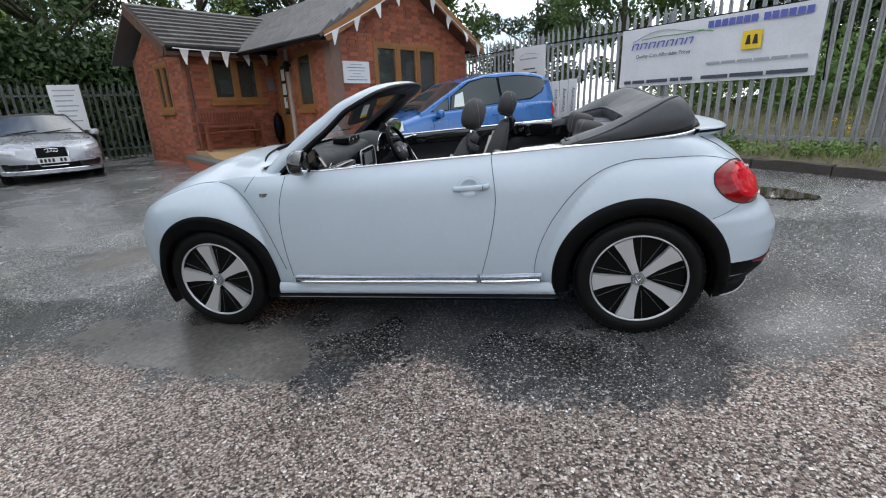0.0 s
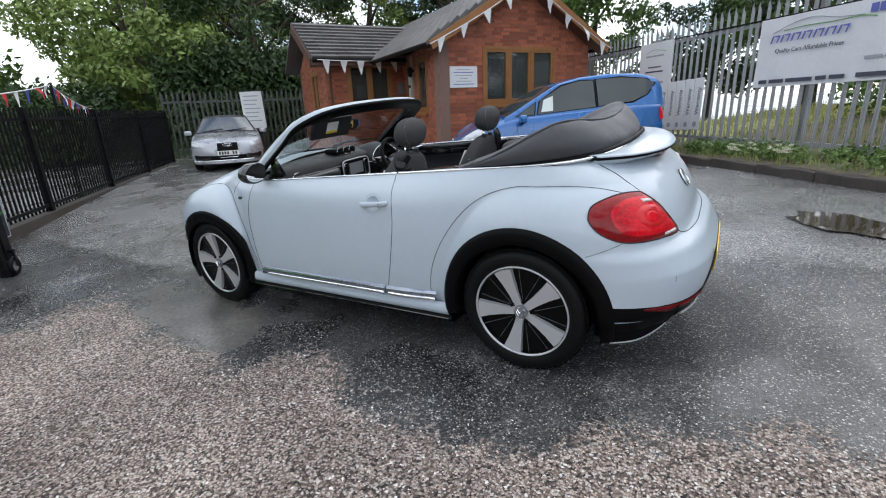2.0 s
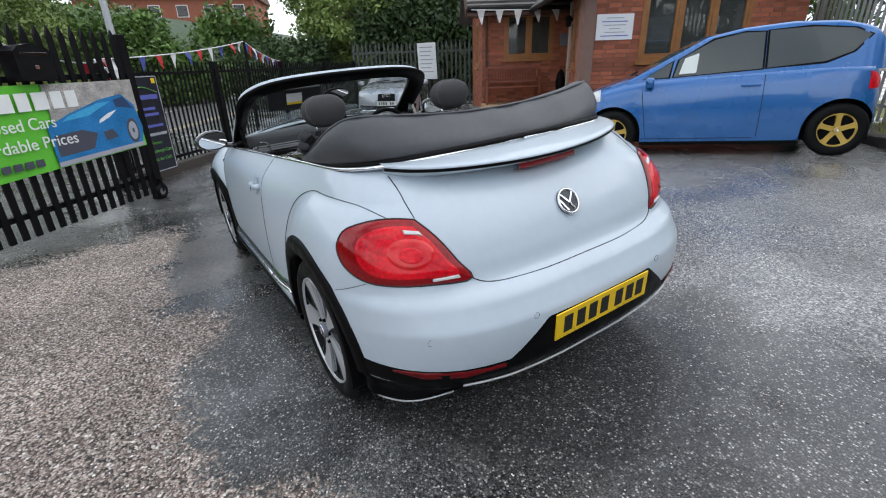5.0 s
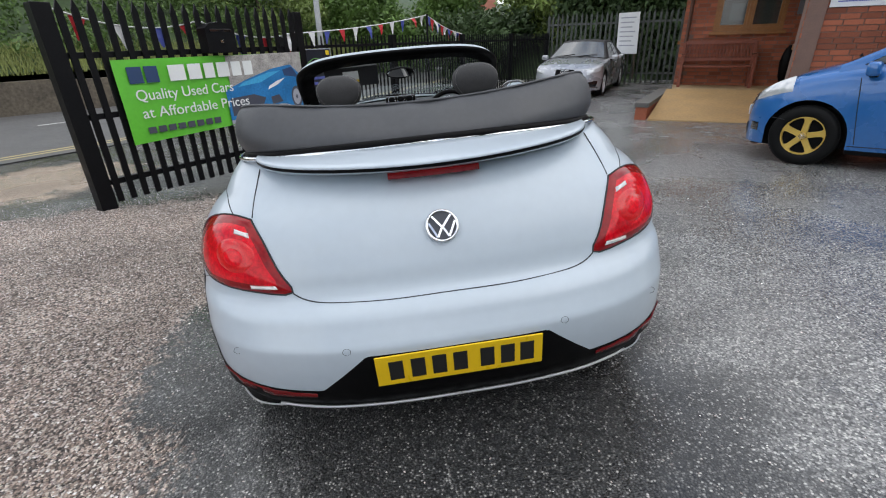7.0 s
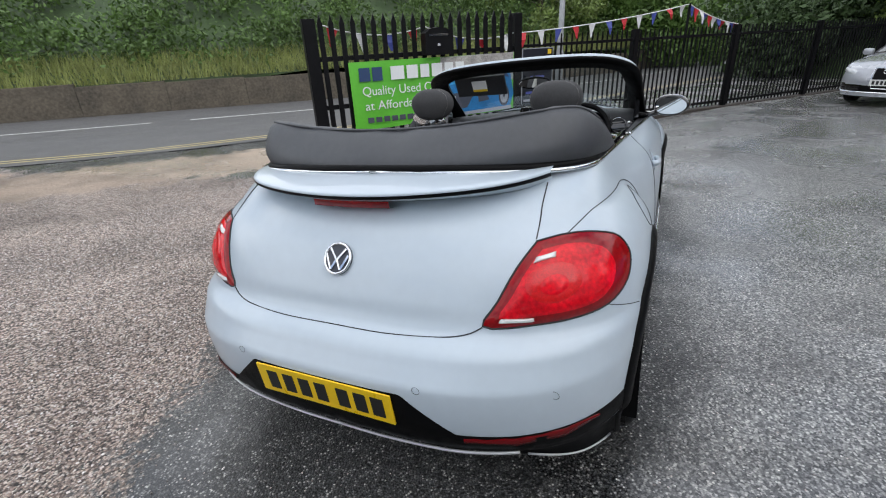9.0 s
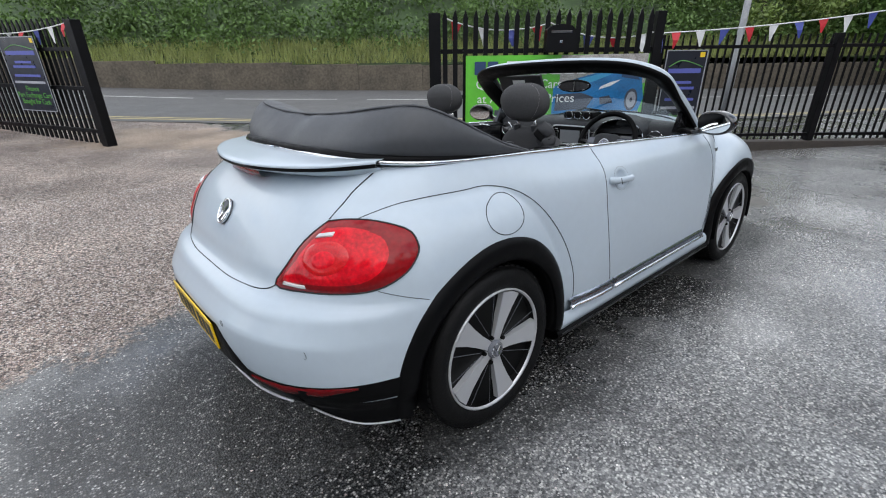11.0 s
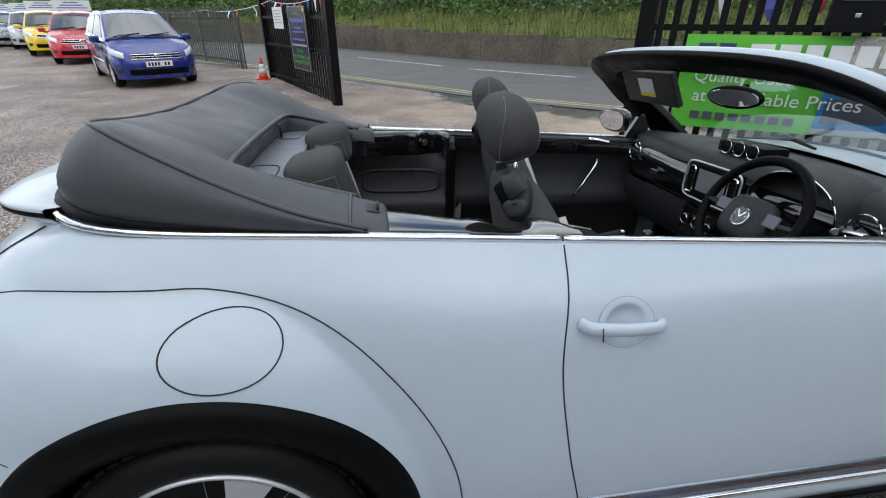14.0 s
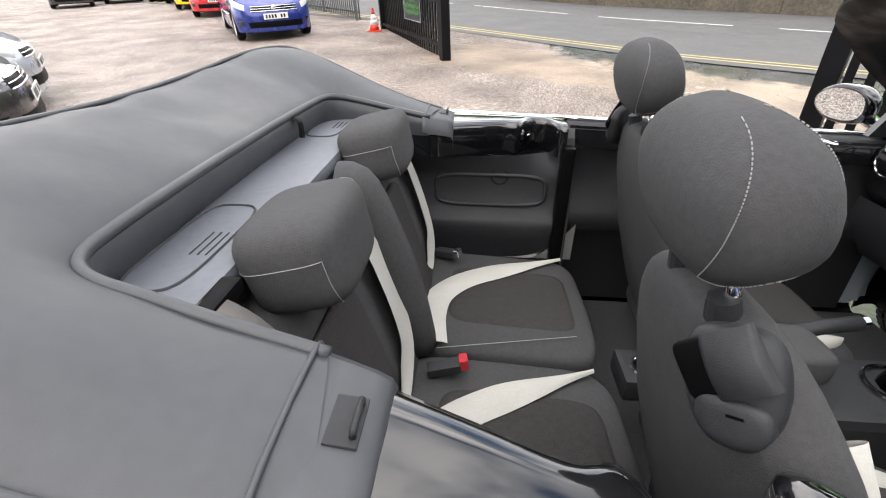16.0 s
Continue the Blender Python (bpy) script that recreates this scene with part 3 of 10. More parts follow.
def bank():
    rows = []
    for i in range(57):
        u = -70 + i * 2.5
        row = []
        for v, z in ((16.55, 0.9), (17.6, 1.25), (19.5, 2.4), (22, 4.0), (27, 6.0), (34, 6.5), (40, -0.5)):
            p = ROAD_U * u + ROAD_V * v
            row.append((p.x, p.y, z + 0.25 * noise.noise((u * 0.3, v, 0)) - 0.1))
        rows.append(row)
    me = grid_mesh("bank", rows)
    if me.polygons[0].normal.z < 0:
        me.flip_normals()
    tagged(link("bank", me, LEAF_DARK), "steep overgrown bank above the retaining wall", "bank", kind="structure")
    rng = np.random.RandomState(4)
    pts = []
    for _ in range(26000):
        u, v = rng.uniform(-45, 26), rng.uniform(16.35, 18.2)
        p = ROAD_U * u + ROAD_V * v
        pts.append((p.x, p.y, 0.85 + max(0, v - 16.55) * 0.4))
    tagged(link("long_grass", blades("long_grass", pts, 0.42, 5, 0.02), GRASS), "long pale green grass hanging over the wall top", "grass", kind="stuff")
    spots = []
    for _ in range(620):
        u, v = rng.uniform(-48, 30), 17.6 + abs(rng.normal()) * 3.4
        p = ROAD_U * u + ROAD_V * v
        z = 1.2 + (v - 17.6) * 0.72
        r = rng.uniform(0.5, 1.1)
        spots.append(((p.x, p.y, z + r * 0.35), (r * 1.2, r * 1.2, r * 0.8), 150))
    tagged(link("ivy_scrub", leaf_mesh("ivy_scrub", spots, 0.085, 8), LEAF), "dense ivy and bramble scrub covering the bank", "shrubs", kind="stuff")


bank()

# ---- office building ----
C0, C1 = Vector((-3.18, 5.69, 0)), Vector((-1.02, 9.05, 0))
P0, P1 = Vector((-7.12, 6.45, 0)), Vector((-5.94, 8.29, 0))
GD = (C1 - C0).normalized()
GN = Vector((GD.y, -GD.x, 0))
BACK = -GN
FLOOR = 0.45


def brick_wall(name, a, b, z0, ztop, openings, parent, label, single, thick=0.22):
    """A wall from a to b, seen from its right, with courses of bricks proud of the mortar. ztop(s) is its top."""
    length = (b - a).length
    m = frame_at((a.x, a.y, 0), b - a)
    bm = bmesh.new()
    cuts = sorted({0.0, length} | {round(v, 4) for o in openings for v in o[:2]} | set(np.linspace(0, length, 13)))
    for s0, s1 in zip(cuts, cuts[1:]):
        if s1 - s0 < 1e-4:
            continue
        mid, lo = (s0 + s1) / 2, z0
        for o in sorted((o for o in openings if o[0] - 1e-4 <= s0 and s1 <= o[1] + 1e-4), key=lambda o: o[2]):
            if o[2] > lo:
                prism(bm, [(s0, lo), (s1, lo), (s1, o[2]), (s0, o[2])], 0.008, thick, m)
            lo = o[3]
        prism(bm, [(s0, lo), (s1, lo), (s1, ztop(s1) if ztop(s1) > lo else lo + 0.01), (s0, ztop(s0) if ztop(s0) > lo else lo + 0.01)], 0.008, thick, m)
    bmesh.ops.recalc_face_normals(bm, faces=bm.faces)
    wall = part(name, bm, MORTAR)
    tagged(wall, label, "wall", kind="structure")
    BRICKS.append((wall, m, length, z0, ztop, openings, single))
    return wall


BRICKS = []


def lay_bricks():
    me = bpy.data.meshes.new("brick")
    bm = bmesh.new()
    box(bm, -0.105, 0.105, -0.002, 0.03, -0.031, 0.031, 0.003)
    bm.to_mesh(me)
    bm.free()
    me.materials.append(BRICK)
    half = bpy.data.meshes.new("brick")
    bm = bmesh.new()
    box(bm, -0.05, 0.05, -0.002, 0.03, -0.031, 0.031, 0.003)
    bm.to_mesh(half)
    bm.free()
    half.materials.append(BRICK)
    rng = random.Random(3)
    for wall, m, length, z0, ztop, openings, single in BRICKS:
        rest = bmesh.new()
        k, made = 0, 0
        z = z0 + 0.04
        while z < 4.2:
            s = 0.055 if k % 2 else 0.11
            while s < length - 0.03:
                w = 0.105
                bits = [(max(s - w, 0.0), min(s + w, length))]
                for o in openings:
                    if o[2] - 0.03 < z < o[3] + 0.03:
                        bits = [q for a, b in bits for q in ((a, min(b, o[0])), (max(a, o[1]), b)) if q[1] - q[0] > 0.02]
                if bits and bits != [(s - w, s + w)] and z + 0.03 < min(ztop(s - w), ztop(s + w)):
                    for a, b in bits:
                        box(rest, a, b, -0.002, 0.01, z - 0.031, z + 0.031, 0.0, m)
                elif not any(o[0] - w + 0.01 < s < o[1] + w - 0.01 and o[2] - 0.03 < z < o[3] + 0.03 for o in openings) and z + 0.03 < min(ztop(s - w), ztop(s + w)):
                    mm = m @ Matrix.Translation((s, rng.uniform(-0.002, 0.002), z))
                    if made < single:
                        o = link("brick", me, None, wall, at=mm)
                        made += 1
                    else:
                        vs = box(rest, -0.105, 0.105, -0.002, 0.01, -0.031, 0.031, 0.0, mm)
                s += 0.225
            z += 0.075
            k += 1
        if rest.faces:
            tagged(part("brickwork", rest, BRICKWORK, wall), "courses of red facing bricks", kind="stuff")
        else:
            rest.free()


def gable_top(s):
    return 2.72 + 0.57 * min(s, 4.0 - s)


building = [
    brick_wall("wall_gable", C0, C1, 0.0, gable_top, [(1.05, 3.0, 1.36, 2.56)], None, "red brick gable wall with a wide brown window", 300),
    brick_wall("wall_side", P1, C0, 0.0, lambda s: 2.68, [(0.35, 1.15, FLOOR, 2.52), (1.75, 2.75, 1.25, 2.5)], None, "red brick side wall with a door and a window", 120),
    brick_wall("wall_porch", P0, P1, 0.0, lambda s: 2.62, [(0.57, 1.83, 1.48, 2.56)], None, "red brick porch wall with a brown window", 120),
    brick_wall("wall_end", P0 + BACK * 3.6, P0, 0.0, lambda s: 2.62 + 0.45 * min(s, 3.6 - s), [(1.7, 2.7, 1.3, 2.45)], None, "red brick end wall with a brown window", 120),
    brick_wall("wall_far_side", C1, C1 + BACK * 7.0, 0.0, lambda s: 2.68, [], None, "red brick far side wall of the office", 0),
    brick_wall("wall_back", C1 + BACK * 7.0, P0 + BACK * 3.6, 0.0, lambda s: 2.68, [], None, "red brick back wall of the office", 0),
]


def window(name, a, b, s0, s1, z0, z1, lights, label):
    m = frame_at((a.x, a.y, 0), b - a)
    w = thing(name, label, "window", m, kind="structure")
    bm = bmesh.new()
    f = 0.07
    box(bm, s0, s1, -0.015, 0.1, z1 - f, z1, 0.006)
    box(bm, s0, s1, -0.015, 0.1, z0, z0 + f, 0.006)
    for s in (s0, s1 - f):
        box(bm, s, s + f, -0.015, 0.1, z0 + f, z1 - f, 0.006)
    part("window_frame", bm, WOOD, w)
    edges = np.linspace(s0 + f, s1 - f, lights + 1)
    for k in range(lights):
        e0, e1 = edges[k] + (0.03 if k else 0), edges[k + 1] - (0.03 if k < lights - 1 else 0)
        bm = bmesh.new()
        for q in ((e0, e0 + 0.05, z0 + f, z1 - f), (e1 - 0.05, e1, z0 + f, z1 - f), (e0 + 0.05, e1 - 0.05, z0 + f, z0 + f + 0.05), (e0 + 0.05, e1 - 0.05, z1 - f - 0.05, z1 - f)):
            box(bm, q[0], q[1], -0.005, 0.06, q[2], q[3], 0.005)
        sash = part("sash", bm, WOOD, w)
        bm = bmesh.new()
        box(bm, e0 + 0.05, e1 - 0.05, 0.03, 0.036, z0 + f + 0.05, z1 - f - 0.05)
        part("pane", bm, WINDOW_GLASS, sash)
        if k < lights - 1:
            bm = bmesh.new()
            box(bm, edges[k + 1] - 0.028, edges[k + 1] + 0.028, -0.012, 0.09, z0 + f, z1 - f, 0.004)
            part("mullion", bm, WOOD, w)
    bm = bmesh.new()
    box(bm, s0 - 0.06, s1 + 0.06, -0.07, 0.05, z0 - 0.07, z0 - 0.002, 0.01)
    part("window_sill", bm, WOOD, w)
    return w


window("window_1", C0, C1, 1.05, 3.0, 1.36, 2.56, 3, "wide oak-stained window of three lights in the gable")
window("window_2", P0, P1, 0.57, 1.83, 1.48, 2.56, 2, "oak-stained window of two lights above the porch bench")
window("window_3", P1, C0, 1.75, 2.75, 1.25, 2.5, 1, "tall oak-stained window beside the office door")
window("window_4", P0 + BACK * 3.6, P0, 1.7, 2.7, 1.3, 2.45, 2, "oak-stained window in the end wall")


def blinds():
    # white notices standing behind the glass
    for a, b, s, z, w, h in ((C0, C1, 1.3, 1.55, 0.32, 0.4), (P0, P1, 0.85, 1.68, 0.24, 0.32), (P0, P1, 1.02, 1.68, 0.18, 0.26)):
        m = frame_at((a.x, a.y, 0), b - a)
        bm = bmesh.new()
        box(bm, s, s + w, 0.12, 0.125, z, z + h)
        for k in range(4):
            box(bm, s + 0.03, s + w - 0.03 - 0.02 * k, 0.117, 0.119, z + 0.06 + k * 0.06, z + 0.08 + k * 0.06, mi=1)
        me = part("window_notice", bm, [WHITE_BOARD, INK_GREY])
        me.matrix_basis = m
        tagged(me, "printed white notice standing inside the window", "notice")


blinds()


def office_inside():
    # dim room behind the panes
    bm = bmesh.new()
    mid = [C0 + BACK * 2.4 + GD * 0.4, C1 + BACK * 2.4 - GD * 0.4]
    m = frame_at((mid[0].x, mid[0].y, 0), mid[1] - mid[0])
    box(bm, 0, 3.2, 0, 0.1, 0.4, 2.6, 0, m)
    tagged(part("partition_wall", bm, mat("office_plaster", (0.4, 0.37, 0.33), 0.8)), "plain plaster partition inside the office", "wall", kind="structure")
    bm = bmesh.new()
    outline = [C0, C1, C1 + BACK * 7.0, P0 + BACK * 3.6, P0, P1]
    lo = [bm.verts.new((p.x, p.y, FLOOR - 0.02)) for p in outline]
    bm.faces.new(lo)
    hi = [bm.verts.new((p.x, p.y, 2.6)) for p in outline]
    bm.faces.new(hi)
    tagged(part("ceiling", bm, mat("ceiling_white", (0.6, 0.58, 0.55), 0.8)), "white ceiling and floor slab inside the office", "ceiling", kind="structure")


office_inside()


def office_door():
    m = frame_at((P1.x, P1.y, 0), C0 - P1)
    d = thing("door_1", "oak-stained glazed office door with papers taped inside", "door", m, kind="structure")
    bm = bmesh.new()
    for q in ((0.35, 0.42, FLOOR, 2.52), (1.08, 1.15, FLOOR, 2.52), (0.42, 1.08, 2.45, 2.52)):
        box(bm, q[0], q[1], -0.01, 0.1, q[2], q[3], 0.005)
    part("door_frame", bm, WOOD, d)
    bm = bmesh.new()
    for q in ((0.43, 0.53, FLOOR, 2.44), (0.97, 1.07, FLOOR, 2.44), (0.53, 0.97, FLOOR, FLOOR + 0.7), (0.53, 0.97, 2.3, 2.44)):
        box(bm, q[0], q[1], 0.0, 0.05, q[2], q[3], 0.005)
    leaf = part("door_leaf", bm, WOOD, d)
    bm = bmesh.new()
    box(bm, 0.53, 0.97, 0.02, 0.026, FLOOR + 0.7, 2.3)
    part("pane", bm, WINDOW_GLASS, leaf)
    bm = bmesh.new()
    for z in (1.3, 1.62, 1.95):
        box(bm, 0.6, 0.85, 0.012, 0.016, z, z + 0.26)
    part("taped_paper", bm, WHITE_BOARD, leaf)
    bm = bmesh.new()
    tube(bm, [(0.99, -0.05, 1.45), (0.99, -0.05, 1.55)], 0.012)
    box(bm, 0.975, 1.005, -0.05, 0.0, 1.49, 1.51)
    part("door_handle", bm, CHROME, leaf)


office_door()


def roofs():
    # gable wing: two slopes running back from the front wall
    ridge_h, over = gable_top(2.0) + 0.06, 0.35
    front = GN * 0.32
    mid = C0.lerp(C1, 0.5)
    back = BACK * 7.2
    for side, end in ((-1, C0), (1, C1)):
        e = end + GD * side * over
        ez = 2.72 - 0.57 * over + 0.06
        slab = thing("roof_slope", "grey interlocking tiles over the gable wing", "roof", kind="structure")
        a0, a1 = e + front, e + back
        r0, r1 = mid + front, mid + back
        tiles(slab, a0, a1, r0, r1, ez, ridge_h, 11 if side < 0 else 0)
        bm = bmesh.new()
        d = (r0 - a0)
        # bargeboard along the rake
        m = frame_at((a0.x, a0.y, ez), (d.x, d.y, ridge_h - ez))
        L = math.sqrt(d.length ** 2 + (ridge_h - ez) ** 2)
        if side < 0:
            box(bm, 0, L, -0.03, 0.0, -0.17, 0.0, 0.004, m)
        else:
            box(bm, 0, L, 0.0, 0.03, -0.17, 0.0, 0.004, m)
        part("bargeboard", bm, WOOD, slab)
        bm = bmesh.new()
        box(bm, 0, L, -0.3 if side > 0 else 0.002, -0.002 if side > 0 else 0.3, -0.16, -0.13, 0, m)
        part("soffit", bm, FASCIA, slab)
        bm = bmesh.new()
        m = frame_at((a0.x, a0.y, ez), a1 - a0)
        tube(bm, [m @ Vector((0.02, 0, -0.04)), m @ Vector(((a1 - a0).length, 0, -0.04))], 0.055, 8)
        part("gutter", bm, BLACK_STEEL, slab)
    # porch wing: front slope up from the porch eave
    pd = (P1 - P0).normalized()
    pn = Vector((pd.y, -pd.x, 0))
    slab = thing("roof_slope", "grey interlocking tiles over the porch wing", "roof", kind="structure")
    a0, a1 = P0 - pd * 0.4 + pn * 0.45, P1 + pd * 1.1 + pn * 0.45
    r0, r1 = P0 - pd * 0.4 - pn * 1.8, P1 + pd * 2.4 - pn * 1.8
    tiles(slab, a0, a1, r0, r1, 2.62, 3.75, 10)
    bm = bmesh.new()
    m = frame_at((a0.x, a0.y, 2.62), a1 - a0)
    box(bm, 0, (a1 - a0).length, -0.02, 0.0, -0.16, 0.0, 0.003, m)
    part("fascia", bm, FASCIA, slab)
    bm = bmesh.new()
    tube(bm, [m @ Vector((0, -0.07, -0.03)), m @ Vector(((a1 - a0).length, -0.07, -0.03))], 0.055, 8)
    part("gutter", bm, BLACK_STEEL, slab)
    bm = bmesh.new()
    box(bm, 0, (a1 - a0).length, 0.0, 0.5, -0.16, -0.13, 0, m)
    part("soffit", bm, FASCIA, slab)
    bm = bmesh.new()
    d = r0 - a0
    m2 = frame_at((a0.x, a0.y, 2.62), (d.x, d.y, 1.13))
    L = math.sqrt(d.length ** 2 + 1.13 ** 2)
    box(bm, 0, L, 0.0, 0.03, -0.22, 0.0, 0.004, m2)
    part("bargeboard", bm, FASCIA, slab)
    slab = thing("roof_slope", "grey tiles on the hidden back slope of the porch wing", "roof", kind="structure")
    b0, b1 = P0 - pd * 0.4 - pn * 4.1, P1 + pd * 2.4 - pn * 4.1
    tiles(slab, b1, b0, r1, r0, 2.62, 3.75, 0)


ROOF_TILES = []


def tiles(slab, a0, a1, r0, r1, z0, z1, courses):
    bm = bmesh.new()
    q = [(a0.x, a0.y, z0), (a1.x, a1.y, z0), (r1.x, r1.y, z1), (r0.x, r0.y, z1)]
    top = [bm.verts.new(p) for p in q]
    low = [bm.verts.new((p[0], p[1], p[2] - 0.05)) for p in q]
    bm.faces.new(top)
    bm.faces.new(low[::-1])
    for i in range(4):
        bm.faces.new((top[i], low[i], low[(i + 1) % 4], top[(i + 1) % 4]))
    bmesh.ops.recalc_face_normals(bm, faces=bm.faces)
    part("roof_deck", bm, TILE, slab)
    if courses:
        ROOF_TILES.append((slab, q, courses))


def lay_tiles():
    me = bpy.data.meshes.new("tile")
    bm = bmesh.new()
    box(bm, -0.162, 0.162, -0.2, 0.2, -0.036, 0.036, 0.005)
    bm.to_mesh(me)
    bm.free()
    me.materials.append(TILE)
    for slab, q, courses in ROOF_TILES:
        a0, a1, r1, r0 = (Vector(p) for p in q)
        up = ((r0 - a0) + (r1 - a1)) * 0.5
        for c in range(courses):
            f = (c + 0.5) / courses
            p0, p1 = a0.lerp(r0, f), a1.lerp(r1, f)
            L = (p1 - p0).length
            n = int(L / 0.33)
            m = frame_at(p0, p1 - p0)
            slope = up - (p1 - p0).normalized() * up.dot((p1 - p0).normalized())
            x = (p1 - p0).normalized()
            y = slope.normalized()
            z = x.cross(y)
            for k in range(n):
                if made_tiles[0] >= 296:
                    break
                p = p0 + x * (0.33 * (k + 0.5))
                tilt = -0.2
                yy = (y + z * tilt).normalized()
                zz = x.cross(yy)
                mm = Matrix(((x[0], yy[0], zz[0], p[0]), (x[1], yy[1], zz[1], p[1]), (x[2], yy[2], zz[2], p[2] + 0.025), (0, 0, 0, 1)))
                link("tile", me, None, slab, at=mm)
                made_tiles[0] += 1
        made_tiles[0] = 0


made_tiles = [0]
roofs()


def notice_on_wall():
    m = frame_at((C0.x, C0.y, 0), C1 - C0)
    ob = thing("wall_notice", "white printed notice board screwed to the brick gable", "notice", m)
    bm = bmesh.new()
    box(bm, 0.24, 0.9, -0.024, -0.004, 1.73, 2.15, 0.004)
    part("panel", bm, WHITE_BOARD, ob)
    for k, (w, c) in enumerate(((0.3, INK_GREY), (0.46, INK_BLUE), (0.4, INK_GREY), (0.2, INK_GREY), (0.36, INK_GREY), (0.5, INK_BLUE))):
        bm = bmesh.new()
        box(bm, 0.57 - w / 2, 0.57 + w / 2, -0.027, -0.0245, 2.08 - k * 0.058, 2.095 - k * 0.058)
        part("print_bar", bm, c, ob)


notice_on_wall()


def porch_things():
    m = frame_at((P0.x, P0.y, 0), P1 - P0)
    # raised porch floor with a ramp running out to the yard
    deck = thing("porch_ramp", "yellow-brown paved ramp with a low brick kerb wall", "ramp", m, kind="structure")
    bm = bmesh.new()
    prism(bm, [(-0.02, 0.0), (2.6, 0.0), (2.6, 0.4), (-0.02, 0.4)], -1.0, -0.004)
    part("landing", bm, mat("buff_paving", (0.4, 0.28, 0.15), 0.75, var=0.2, scale=5, bump=0.2, bump_scale=40), deck)
    bm = bmesh.new()
    a = [bm.verts.new(p) for p in ((-0.12, -1.0, 0.4), (2.4, -1.0, 0.4), (2.2, -3.0, 0.06), (-0.34, -3.0, 0.06), (-0.12, -1.0, 0.0), (2.4, -1.0, 0.0), (2.2, -3.0, 0.0), (-0.34, -3.0, 0.0))]
    for f in ((0, 3, 2, 1), (3, 7, 6, 2), (0, 4, 7, 3), (1, 2, 6, 5)):
        bm.faces.new([a[i] for i in f])
    part("slope", bm, mat("buff_ramp", (0.42, 0.27, 0.12), 0.7, var=0.2, scale=3, bump=0.2, bump_scale=50), deck)
    bm = bmesh.new()
    turn = Matrix.Translation((-0.05, -0.02, 0)) @ Matrix.Rotation(radians(-6.3), 4, "Z")
    box(bm, -0.2, 0.0, -2.92, 0.0, -0.1, 0.25, 0.005, turn)
    kerb = part("kerb_wall", bm, BRICK, deck, "low red brick kerb wall")
    bm = bmesh.new()
    box(bm, -0.225, 0.025, -2.95, 0.0, 0.25, 0.33, 0.01, turn)
    part("coping", bm, KERB, deck, "grey concrete coping")
    # bench
    bench = thing("bench", "red-brown slatted wooden bench against the porch wall", "bench", m @ Matrix.Translation((0.75, -0.38, 0.4)))
    for x in (-0.66, 0.66):
        for y in (-0.2, 0.2):
            bm = bmesh.new()
            box(bm, x - 0.03, x + 0.03, y - 0.03, y + 0.03, 0, 0.62 if y < 0 else 0.88, 0.006)
            part("leg", bm, BENCH_WOOD, bench)
        bm = bmesh.new()
        box(bm, x - 0.035, x + 0.035, -0.26, 0.24, 0.62, 0.65, 0.008)
        part("armrest", bm, BENCH_WOOD, bench)
    for k in range(5):
        bm = bmesh.new()
        box(bm, -0.66, 0.66, -0.2 + k * 0.085, -0.13 + k * 0.085, 0.4, 0.425, 0.005)
        part("seat_slat", bm, BENCH_WOOD, bench)
    for z in (0.5, 0.84):
        bm = bmesh.new()
        box(bm, -0.66, 0.66, 0.18, 0.22, z, z + 0.07, 0.006)
        part("back_rail", bm, BENCH_WOOD, bench)
    for k in range(20):
        bm = bmesh.new()
        x = -0.61 + k * 0.0643
        box(bm, x - 0.014, x + 0.014, 0.19, 0.21, 0.57, 0.84, 0.003)
        part("back_slat", bm, BENCH_WOOD, bench)
    bm = bmesh.new()
    box(bm, 2.0, 2.18, -0.03, 0.0, 1.75, 2.05, 0.01)
    ob = part("wall_box", bm, [GREY_PLASTIC])
    ob.matrix_basis = m @ Matrix.Translation((0.0, 0, 0))
    tagged(ob, "small grey intercom box on the porch wall", "intercom")
    # drainpipe at the corner
    bm = bmesh.new()
    tube(bm, [(0.1, -0.3, 2.55), (0.1, -0.08, 2.35), (0.1, -0.06, 0.3), (0.1, -0.12, 0.2)], 0.036, 8)
    pipe = thing("drainpipe", "brown plastic drainpipe down the porch corner", "drainpipe", m)
    part("pipe", bm, FASCIA, pipe, smooth=True)
    for z in (0.6, 1.4, 2.2):
        bm = bmesh.new()
        box(bm, 0.05, 0.15, -0.1, 0.01, z, z + 0.03, 0.004)
        part("bracket", bm, FASCIA, pipe)
    # dark folded umbrella and bag by the door
    bm = bmesh.new()
    rings = [(0.02, 0.4), (0.1, 0.6), (0.13, 0.9), (0.09, 1.1), (0.03, 1.2)]
    tube(bm, [(2.0, -0.3, z) for _, z in rings], [r for r, _ in rings], 8)
    ob = part("hanging_bag", bm, [BLACK_TRIM], smooth=True)
    ob.matrix_basis = m
    tagged(ob, "dark bag standing beside the office door", "bag")
    # wall lamp
    lm = frame_at((P1.x, P1.y, 0), C0 - P1)
    lamp = thing("wall_lamp", "black lantern wall lamp beside the office door", "lamp", lm @ Matrix.Translation((1.42, -0.1, 2.25)))
    bm = bmesh.new()
    box(bm, -0.03, 0.03, 0.0, 0.1, -0.03, 0.03, 0.005)
    part("bracket", bm, BLACK_STEEL, lamp)
    bm = bmesh.new()
    tube(bm, [(0, 0, -0.14), (0, 0, 0.05), (0, 0, 0.1)], [0.05, 0.08, 0.01], 6)
    part("lantern", bm, BLACK_STEEL, lamp)


porch_things()

